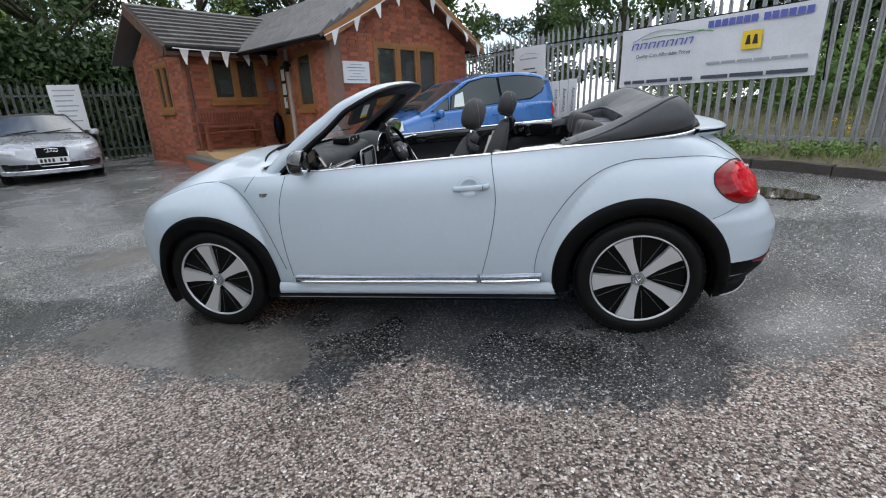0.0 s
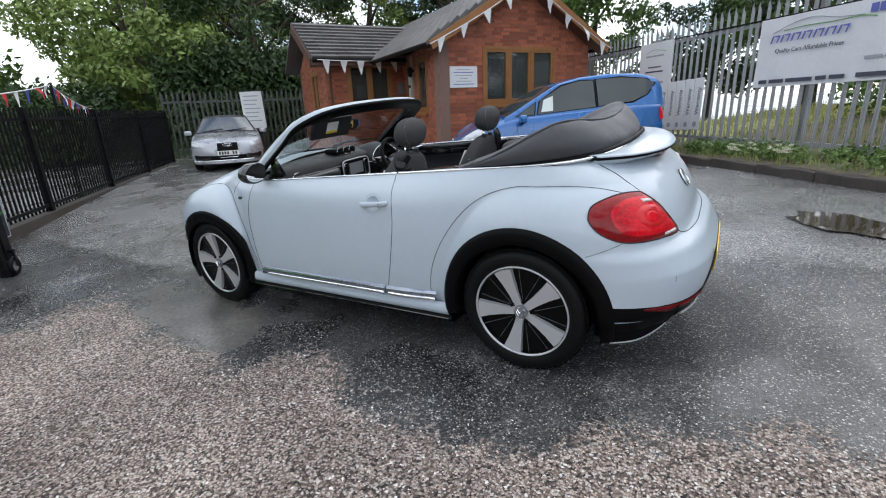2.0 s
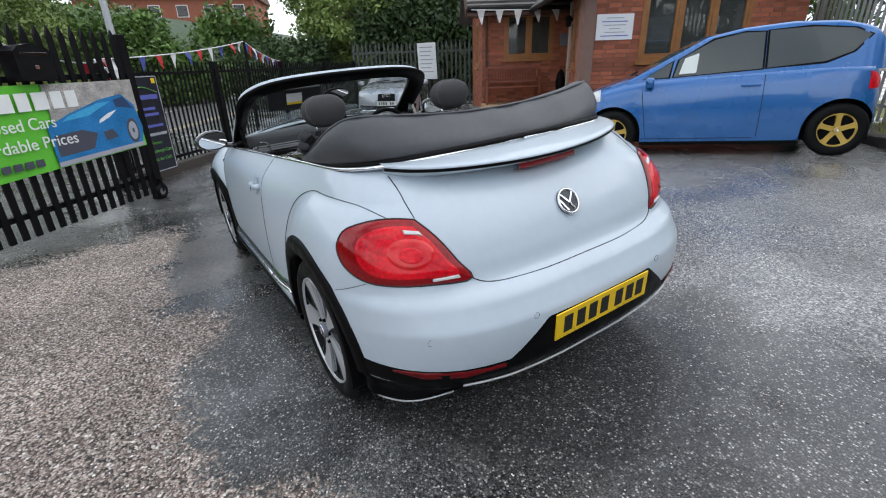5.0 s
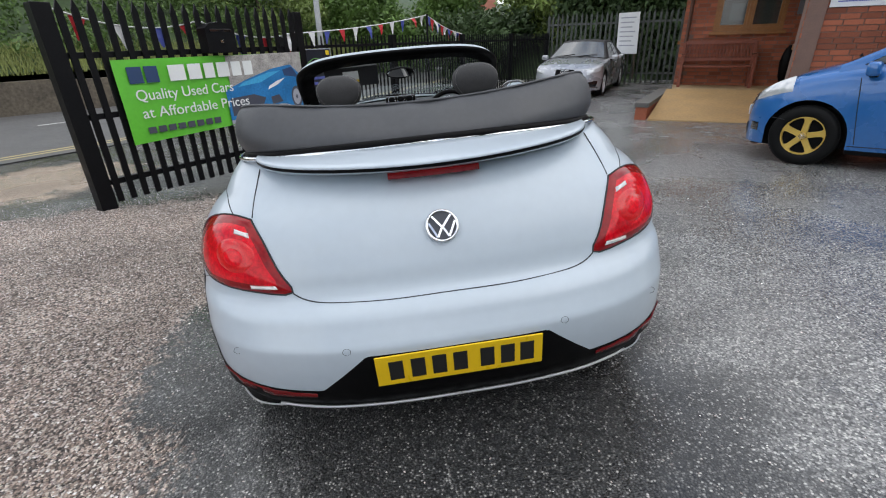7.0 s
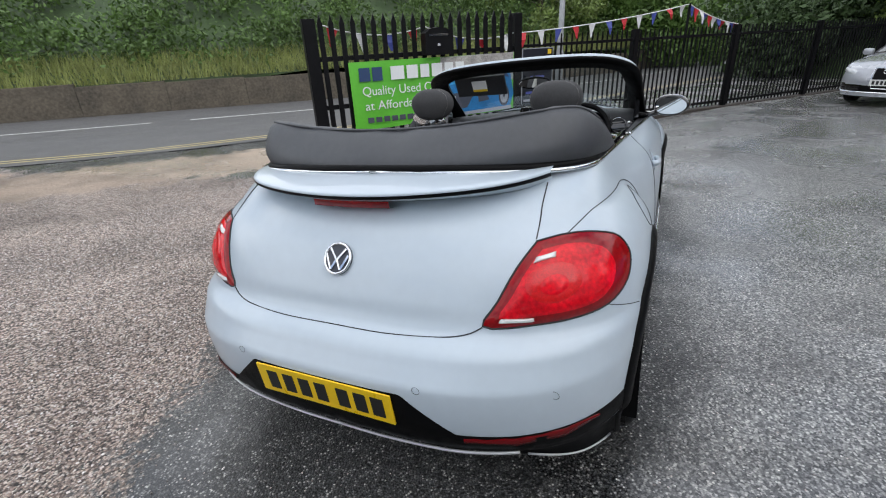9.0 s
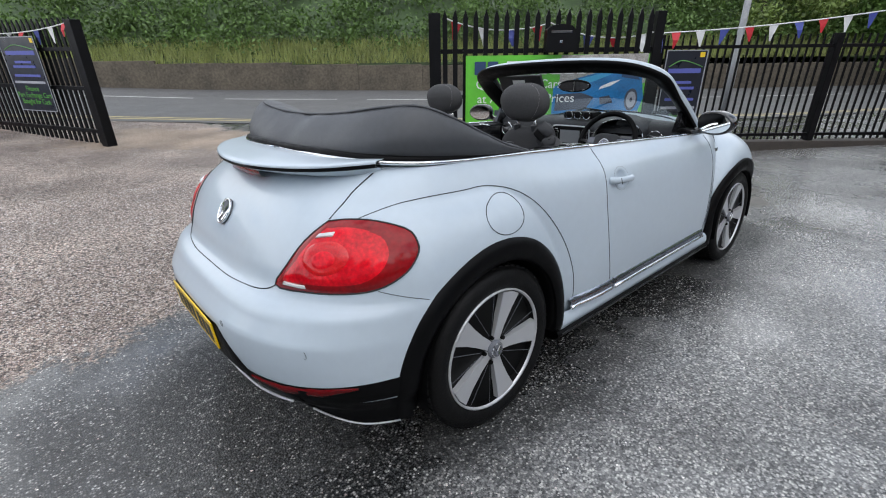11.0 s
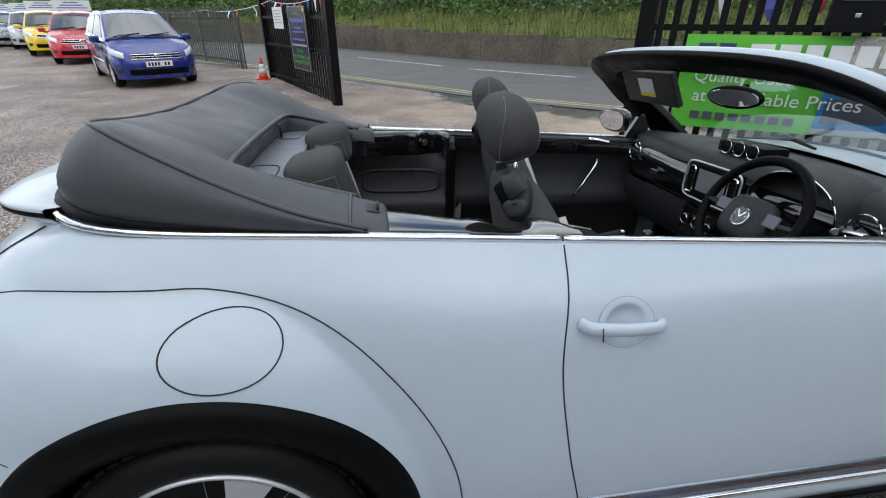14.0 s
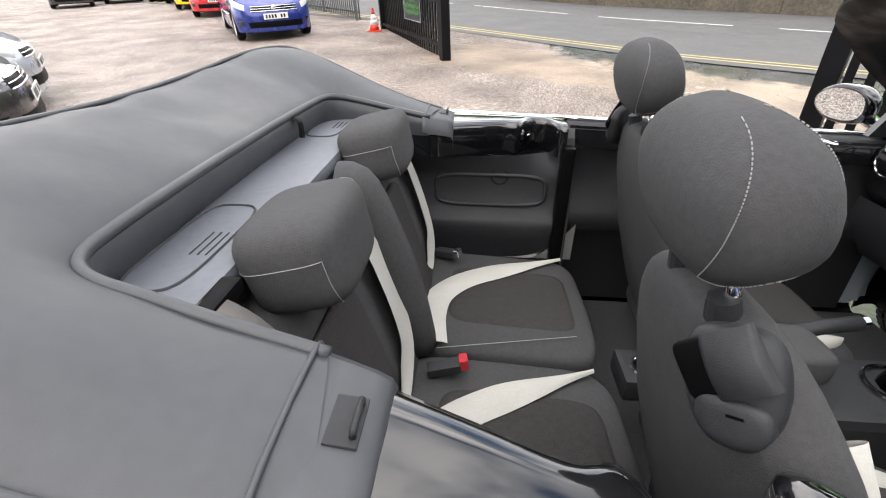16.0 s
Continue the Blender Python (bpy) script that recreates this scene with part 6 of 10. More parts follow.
def rear_point(phi, z):
    """A point of the tail; phi in degrees from the middle of the car to its side."""
    b, wing = side_y(AXLE_R, z)
    c, s = abs(math.cos(radians(phi))), abs(math.sin(radians(phi)))
    return AXLE_R + smooth_lerp(z, REAR_A) * c ** (2 / SQ), b * s ** (2 / SQ), z


def front_point(phi, z):
    b, wing = side_y(AXLE_F, z)
    c, s = abs(math.cos(radians(phi))), abs(math.sin(radians(phi)))
    return AXLE_F - smooth_lerp(z, FRONT_A) * c ** (2 / 2.5), b * s ** (2 / 2.5), z


def tail_x(y, z):
    """x of the tail at a half width y."""
    b, _ = side_y(AXLE_R, z)
    q = min(1.0, abs(y) / b)
    return AXLE_R + smooth_lerp(z, REAR_A) * (1 - q ** SQ) ** (1 / SQ)

# ---- the convertible ----
TILT_X, TILT_Y = 0.04, 0.06
cz = Vector((-TILT_X, -TILT_Y, 1)).normalized()
cx = (Vector((1, 0, TILT_X)) - cz * Vector((1, 0, TILT_X)).dot(cz)).normalized()
cy = cz.cross(cx)
CAR_POSE = Matrix(((cx[0], cy[0], cz[0], 0), (cx[1], cy[1], cz[1], 0), (cx[2], cy[2], cz[2], 0), (0, 0, 0, 1)))
car = thing("convertible_car", "pale silver-blue convertible car with its black soft top folded down", "car", CAR_POSE)

TAIL = [(0.61, 0.905), (0.67, 0.913), (0.735, 0.908), (0.80, 0.884), (0.836, 0.842), (0.848, 0.80), (0.842, 0.757), (0.81, 0.723), (0.75, 0.708), (0.63, 0.699), (0.495, 0.695), (0.528, 0.762), (0.569, 0.846)]
DOOR_FRONT = [(0.27, -0.735), (0.33, -0.728), (0.54, -0.742), (0.75, -0.74), (0.92, -0.702), (1.0, -0.69)]
DOOR_REAR = [(0.27, 0.41), (0.33, 0.424), (0.55, 0.487), (0.8, 0.53), (1.02, 0.506)]
BLACK_LINE = [(0.0, 0.525), (0.285, 0.525), (0.44, 0.398), (0.6, 0.4), (0.75, 0.41), (0.86, 0.42), (0.95, 0.42)]


def inside(p, poly):
    c = False
    for (x0, y0), (x1, y1) in zip(poly, poly[1:] + poly[:1]):
        if (y0 > p[1]) != (y1 > p[1]) and p[0] < (x1 - x0) * (p[1] - y0) / (y1 - y0) + x0:
            c = not c
    return c


def car_columns():
    cols = []
    for k in range(24):
        phi = 90 * k / 24
        c = math.cos(radians(phi))
        zt = 0.935 - 0.30 * (c ** (2 / 2.5)) ** 2.4
        cols.append(("front", phi, 0.17, zt))
    x = AXLE_F
    while x < AXLE_R - 1e-6:
        cols.append(("side", x, 0.27, max(0.935 + 0.0 * x, belt(x)) if x > -0.95 else 0.935 + (belt(-0.95) - 0.935) * ease(x, -1.27, -0.95)))
        x += 0.02
    for k in range(49):
        cols.append(("rear", 90 - 90 * k / 48, 0.27, 1.043))
    return cols


def col_point(col, z):
    kind, s, zb, zt = col
    if kind == "front":
        return front_point(s, z)
    if kind == "rear":
        return rear_point(s, z)
    return s, side_y(s, z)[0], z


def body():
    cols, rows = car_columns(), 66
    P = np.array([[col_point(c, c[2] + (c[3] - c[2]) * v / rows) for v in range(rows + 1)] for c in cols])
    du, dv = np.gradient(P, axis=0), np.gradient(P, axis=1)
    N = np.cross(du, dv)
    N /= np.linalg.norm(N, axis=2)[:, :, None] + 1e-12
    N[N[:, :, 1] < -0.0] *= 1
    mid = (P[:-1, :-1] + P[1:, :-1] + P[1:, 1:] + P[:-1, 1:]) / 4
    out = N.copy()
    ref = P - np.array([0, 0, 0.5])
    if ((out * (P * np.array([1, 1, 0.0]))).sum(2) < 0).mean() > 0.5:
        out *= -1
    kinds = {}
    for i in range(len(cols) - 1):
        for j in range(rows):
            x, y, z = mid[i, j]
            rr, rf = math.hypot(x - AXLE_R, z - HUB_Z), math.hypot(x - AXLE_F, z - HUB_Z)
            if (rr < 0.405 or rf < 0.385) and y > 0.6:
                continue
            kind = cols[i][0]
            if kind == "side" and ((x - 0.392) / 0.055) ** 2 + ((z - 0.868) / 0.046) ** 2 < 1:
                continue
            if kind == "rear" and x > 1.3:
                if z < 0.66 or (x < 1.75 and z < 0.70 and y > 0.6):
                    k = "rear_bumper"
                elif y < 0.495 + (z - 0.695) * 0.52 - (0.03 if z > 0.92 else 0) and x > 1.5:
                    k = "boot_lid"
                else:
                    k = "rear_wing" if z < 0.955 else "quarter_panel"
            elif kind == "front":
                k = "front_bumper" if z < 0.62 else "front_wing"
                if z < 0.3:
                    k = "front_valance"
            else:
                w = side_y(x, z)[1]
                if w == "rear":
                    k = "rear_wing"
                elif w == "front":
                    k = "front_wing"
                elif x < smooth_lerp(z, DOOR_FRONT):
                    k = "cowl_panel"
                elif x < smooth_lerp(z, DOOR_REAR):
                    k = "door"
                else:
                    k = "quarter_panel"
            kinds.setdefault(k, []).append((i, j))
    made = {}
    for k, cells in kinds.items():
        for side in (1, -1):
            used, verts, norms, faces = {}, [], [], []

            def vid(i, j):
                if (i, j) not in used:
                    used[i, j] = len(verts)
                    p, n = P[i, j], out[i, j]
                    verts.append((p[0], p[1] * side, p[2]))
                    norms.append((n[0], n[1] * side, n[2]))
                return used[i, j]

            for i, j in cells:
                q = [vid(i, j), vid(i + 1, j), vid(i + 1, j + 1), vid(i, j + 1)]
                faces.append(q if side > 0 else q[::-1])
            me = bpy.data.meshes.new(k)
            me.from_pydata(verts, [], faces)
            for f in me.polygons:
                f.use_smooth = True
            if len(me.polygons):
                f = me.polygons[0]
                n0 = Vector(norms[f.vertices[0]])
                if f.normal.dot(n0) < 0:
                    me.flip_normals()
            me.normals_split_custom_set_from_vertices(norms)
            mtl = {"front_valance": BLACK_TRIM}.get(k, PAINT)
            made[k, side] = link(k, me, mtl, car)
    return made


PANELS = body()


def rear_valance():
    """Black lower skirt laid over the bumper, with a raised middle round the plate."""
    for side in (1, -1):
        rows = []
        for k in range(121):
            phi = 84 * k / 120
            if rear_point(phi, 0.4)[0] < AXLE_R + 0.43:
                break
            y0 = rear_point(phi, 0.45)[1]
            zt = lerp(y0, BLACK_LINE)
            row = []
            for j in range(10):
                z0 = 0.265 - 0.05 * ease(phi, 25, 55)
                z = z0 + (zt - z0) * j / 9
                a, b, c = (Vector(rear_point(min(90, max(0, phi + d)), max(z, 0.27))) for d in (-0.6, 0.6, 0))
                c.z = z
                t = (a - b)
                n = Vector((abs(t.y), abs(t.x), 0)).normalized()
                q = c + n * (0.004 if j < 9 else 0.0005)
                row.append((q.x, q.y * side, q.z))
            rows.append(row)
        link("rear_valance", grid_mesh("rear_valance", rows, flip=side < 0), BLACK_TRIM, car, "black lower rear skirt")


rear_valance()


def on_side(x, z, side, lift=0.0):
    return Vector((x, (side_y(x, z)[0] + lift) * side, z))


def on_tail(y, z, side, lift=0.0):
    x = tail_x(y, z)
    e = 0.004
    n = Vector((1, (tail_x(y - e, z) - tail_x(min(y + e, 0.9), z)) / (2 * e), (tail_x(y, z - e) - tail_x(y, z + e)) / (2 * e))).normalized()
    return Vector(((x + n.x * lift), (y + n.y * lift) * side, z + n.z * lift))


def gap(name, pts, parent, r=0.002, material=None):
    bm = bmesh.new()
    tube(bm, pts, r, 5)
    return part(name, bm, material or PANEL_GAP, parent, smooth=True)


def seams():
    for side in (1, -1):
        door = PANELS["door", side]
        zs = np.linspace(0.36, 1.008, 24)
        gap("shut_line", [on_side(smooth_lerp(z, DOOR_REAR), z, side) for z in zs], door)
        zs = np.linspace(0.36, 0.965, 24)
        gap("shut_line", [on_side(smooth_lerp(z, DOOR_FRONT), z, side) for z in zs], door)
        pts = []
        for k in range(30):
            a = 178 - k * (88 / 29)
            r = smooth_lerp(a, sorted(CREASE_R))
            pts.append(on_side(AXLE_R + r * math.cos(radians(a)), HUB_Z + r * math.sin(radians(a)), side, 0.001))
        for k in range(1, 24):
            phi = 90 - k * 1.9
            p = Vector(rear_point(phi, 0.957 + 0.004 * math.sin(math.pi * k / 23) - 0.05 * (k / 23) ** 2.6))
            pts.append(Vector((p.x, p.y * side, p.z)))
        gap("crease_line", pts, PANELS["rear_wing", side], 0.0017)
        pts = []
        for k in range(26):
            a = 8 + k * (82 / 25)
            r = smooth_lerp(a, CREASE_F)
            pts.append(on_side(AXLE_F + r * math.cos(radians(a)), HUB_Z + r * math.sin(radians(a)), side, 0.001))
        for k in range(1, 16):
            phi = 90 - k * 4
            c = math.cos(radians(phi))
            p = front_point(phi, 0.932 - 0.30 * (c ** (2 / 2.5)) ** 2.4)
            pts.append(Vector((p[0], p[1] * side, p[2])))
        gap("crease_line", pts, PANELS["front_wing", side], 0.0017)
        # boot lid edge, down the inner edge of the lamp and along the bottom
        lid = PANELS["boot_lid", side]
        pts = [Vector((1.587, 0.597 * side, 1.03)), on_tail(0.60, 0.985, side, 0.001), on_tail(0.605, 0.95, side, 0.001), on_tail(0.607, 0.91, side, 0.001)]
        gap("shut_line", spline(pts, 10), lid)
        pts = [on_tail(0.492, 0.694, side, 0.001), on_tail(0.45, 0.674, side, 0.001), on_tail(0.37, 0.664, side, 0.001), on_tail(0.2, 0.66, side, 0.001), on_tail(0.0, 0.66, side, 0.001)]
        gap("shut_line", spline(pts, 16), lid)
        pts = [Vector(rear_point(57 + 1.6 * k, 0.714 - 0.005 * k)) for k in range(11)]
        gap("joint_line", [Vector((p.x, p.y * side, p.z)) for p in pts], PANELS["rear_bumper", side], 0.0013)
    # fuel flap, on the driver's side
    pts = []
    for k in range(41):
        a = k / 40 * math.tau
        pts.append(on_side(1.203 + 0.107 * math.cos(a), 0.861 + 0.066 * math.sin(a) - 0.003 * math.cos(a), 1, 0.001))
    bm = bmesh.new()
    tube(bm, pts[:-1], 0.0016, 5, closed=True)
    part("fuel_flap", bm, PANEL_GAP, PANELS["rear_wing", 1], "round fuel flap outline")


seams()


def plate_on(poly, side, lift, name, material, parent, label="", steps_=12):
    """A shell over an outline (y, z) on the tail."""
    cy0, cz0 = sum(p[0] for p in poly) / len(poly), sum(p[1] for p in poly) / len(poly)
    ring = []
    for a, b in zip(poly, poly[1:] + poly[:1]):
        for k in range(4):
            ring.append((a[0] + (b[0] - a[0]) * k / 4, a[1] + (b[1] - a[1]) * k / 4))
    rows = []
    for s in range(steps_ + 1):
        f = 1 - s / steps_
        dome = lift * (1 - f ** 6)
        rows.append([on_tail(cy0 + (y - cy0) * f, cz0 + (z - cz0) * f, side, dome + 0.0015) for y, z in ring] )
    for r in rows:
        r.append(r[0])
    me = grid_mesh(name, rows, flip=side < 0)
    return link(name, me, material, parent, label)


def shrink(poly, f, dy=0.0, dz=0.0):
    cy0, cz0 = sum(p[0] for p in poly) / len(poly), sum(p[1] for p in poly) / len(poly)
    return [(cy0 + (y - cy0) * f + dy, cz0 + (z - cz0) * f + dz) for y, z in poly]


def tail_lamps():
    fine = [(p.x, p.y) for p in spline([(y, z, 0) for y, z in TAIL] + [(TAIL[0][0], TAIL[0][1], 0)], 40)][:-1]
    for side in (1, -1):
        lamp = plate_on(fine, side, 0.014, "tail_lamp", DARK_LENS, car, "red tail lamp with a dark rim")
        plate_on(shrink(fine, 0.92, -0.003, 0.001), side, 0.0165, "lens", RED_LENS, lamp, "bright red lens")
        ring = [(0.665 + 0.085 * math.cos(a), 0.803 + 0.062 * math.sin(a)) for a in np.linspace(0, math.tau, 24, endpoint=False)]
        plate_on(ring, side, 0.0205, "lens_ring", LENS_RING, lamp)
        ring = [(0.665 + 0.05 * math.cos(a), 0.80 + 0.036 * math.sin(a)) for a in np.linspace(0, math.tau, 20, endpoint=False)]
        plate_on(ring, side, 0.0225, "lens_core", RED_LENS, lamp)
        plate_on([(0.612, 0.868), (0.665, 0.878), (0.667, 0.862), (0.605, 0.852)], side, 0.0215, "indicator", CLEAR_LENS, lamp, "clear indicator window")
        plate_on([(0.535, 0.722), (0.63, 0.722), (0.63, 0.71), (0.53, 0.708)], side, 0.0195, "reversing_light", CLEAR_LENS, lamp, "clear reversing strip")
        bm = bmesh.new()
        tube(bm, [on_tail(y, z, side, 0.002) for y, z in fine], 0.003, 6, closed=True)
        part("lamp_seal", bm, PANEL_GAP, lamp)


tail_lamps()


def rear_details():
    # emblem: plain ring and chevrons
    c = on_tail(0, 0.845, 1, 0.004)
    n = (on_tail(0, 0.845, 1, 0.03) - on_tail(0, 0.845, 1, 0.0)).normalized()
    m = Matrix.Translation(c) @ n.to_track_quat("Z", "Y").to_matrix().to_4x4()
    bm = bmesh.new()
    bmesh.ops.create_cone(bm, cap_ends=True, segments=40, radius1=0.052, radius2=0.048, depth=0.008, matrix=m)
    b = part("badge", bm, mat("badge_dark_blue", (0.03, 0.035, 0.05), 0.3, var=0.05), car, "round chrome-rimmed badge")
    bm = bmesh.new()
    tube(bm, [m @ Vector((0.049 * math.cos(a), 0.049 * math.sin(a), 0.005)) for a in np.linspace(0, math.tau, 40, endpoint=False)], 0.005, 8, closed=True)
    part("badge_rim", bm, CHROME, b, smooth=True)
    for pts in ([(-0.03, 0.032), (0, -0.006), (0.03, 0.032)], [(-0.042, 0.012), (-0.018, -0.036), (0, -0.002), (0.018, -0.036), (0.042, 0.012)]):
        for p, q in zip(pts, pts[1:]):
            bm = bmesh.new()
            tube(bm, [m @ Vector((*p, 0.0055)), m @ Vector((*q, 0.0055))], 0.0048, 4)
            part("badge_stroke", bm, CHROME, b)
    # number plate with plain bars
    bm = bmesh.new()
    box(bm, 0, 0.006, -0.262, 0.262, -0.056, 0.056, 0.002)
    tilt = Matrix.Translation((2.0885, 0, 0.468)) @ Matrix.Rotation(radians(6), 4, "Y")
    p = part("number_plate", bm, YELLOW_PLATE, car, "yellow rear number plate", at=tilt)
    xs = [-0.2, -0.132, -0.066, 0.0, 0.085, 0.15, 0.212]
    for k, y in enumerate(xs):
        bm = bmesh.new()
        box(bm, 0.0062, 0.0075, y - 0.022, y + 0.022, -0.036, 0.036)
        part("plate_bar", bm, BLACK_INK, p)
    # reflectors and silver trim in the black valance
    for side in (1, -1):
        low = [(0.46, 0.368), (0.6, 0.366), (0.72, 0.376), (0.8, 0.392)]
        wide = (0.5, 1.0, 1.0, 0.2)
        rows = [[on_tail(y, z + 0.013 + h * w, side, out) for (y, z), w in zip(low, wide)] for h, out in ((0.016, 0.005), (0.012, 0.0085), (-0.012, 0.0085), (-0.016, 0.005))]
        link("reflector", grid_mesh("reflector", rows, flip=side < 0), mat("reflector_red", (0.13, 0.002, 0.004), 0.12, var=0.3, scale=30, spec=0.3), car, "slim red reflector strip")
        bm = bmesh.new()
        pts = [on_tail(y, z, side, 0.012) for y, z in ((0.0, 0.302), (0.2, 0.303), (0.4, 0.312), (0.52, 0.322), (0.6, 0.325))]
        tube(bm, spline(pts, 14), 0.005, 6)
        part("valance_strip", bm, ALLOY, car, smooth=True)
        bm = bmesh.new()
        turn = range(34, 65, 3)
        tube(bm, [Vector((q.x + 0.006, (q.y + 0.006) * side, 0.268 - 0.05 * ease(ph, 25, 55))) for ph, q in ((p, Vector(rear_point(p, 0.27))) for p in turn)], 0.0035, 6)
        part("exhaust_trim", bm, ALLOY, car, smooth=True)
        for y, z in ((0.34, 0.548), (0.7, 0.53)):
            bm = bmesh.new()
            q = on_tail(y, z, side, 0.0)
            tube(bm, [q + Vector((0.001, 0.012 * math.cos(a), 0.012 * math.sin(a))) + Vector((0.002, 0, 0)) for a in np.linspace(0, math.tau, 14, endpoint=False)], 0.0007, 4, closed=True)
            part("parking_sensor", bm, PANEL_GAP, car)
    # underside closes the tail and the floor
    bm = bmesh.new()
    box(bm, -1.62, 1.62, -0.62, 0.62, 0.18, 0.24, 0.03)
    part("floor_pan", bm, BLACK_TRIM, car)


rear_details()


def arch_trims():
    for ax, r0, r1, a0, a1, tag in ((AXLE_R, 0.36, 0.447, -12, 190, "rear"), (AXLE_F, 0.337, 0.425, -18, 205, "front")):
        for side in (1, -1):
            rows = []
            for k in range(61):
                a = radians(a0 + (a1 - a0) * k / 60)
                row = []
                for r, lift, base in ((r1 + 0.004, 0.0, 1), (r1, 0.008, 1), (r1 - 0.02, 0.014, 1), (r0 + 0.035, 0.012, 1), (r0 + 0.008, 0.002, 1), (r0, -0.02, 1), (r0 + 0.005, -0.1, 1)):
                    rq = max(r, 0.40)
                    x, z = ax + rq * math.cos(a), HUB_Z + rq * math.sin(a)
                    z2 = max(z, 0.25)
                    if ax > 0 and x > AXLE_R:
                        y = side_y(AXLE_R, z2)[0] * max(0.0, 1 - ((x - AXLE_R) / smooth_lerp(z2, REAR_A)) ** SQ) ** (1 / SQ)
                    elif ax < 0 and x < AXLE_F:
                        y = side_y(AXLE_F, z2)[0] * max(0.0, 1 - ((AXLE_F - x) / smooth_lerp(z2, FRONT_A)) ** 2.5) ** (1 / 2.5)
                    else:
                        y = side_y(x, z2)[0]
                    y = max(y, 0.84)
                    row.append((ax + r * math.cos(a), (y + lift + (0.008 if ax < 0 and 0 <= lift < 0.013 else 0)) * side, HUB_Z + r * math.sin(a)))
                rows.append(row)
            link("arch_trim", grid_mesh("arch_trim", rows, flip=side > 0), BLACK_TRIM, car, "matt black wheel arch trim")
            rows = []
            for k in range(31):
                a = radians(-15 + 205 * k / 30)
                rows.append([(ax + (r0 + 0.006) * math.cos(a), y * side, HUB_Z + (r0 + 0.006) * math.sin(a)) for y in (0.9, 0.7, 0.5)] + [(ax, 0.5 * side, HUB_Z)])
            link("arch_liner", grid_mesh("arch_liner", rows), BLACK_TRIM, car)


arch_trims()


def lathe(bm, prof, n=64, axis="y"):
    """A profile of (radius, across) spun about y."""
    rings = []
    for k in range(n):
        a = k / n * math.tau
        rings.append([bm.verts.new((r * math.cos(a), y, r * math.sin(a))) for r, y in prof])
    for k in range(n):
        p, q = rings[k], rings[(k + 1) % n]
        for j in range(len(prof) - 1):
            bm.faces.new((p[j], q[j], q[j + 1], p[j + 1]))


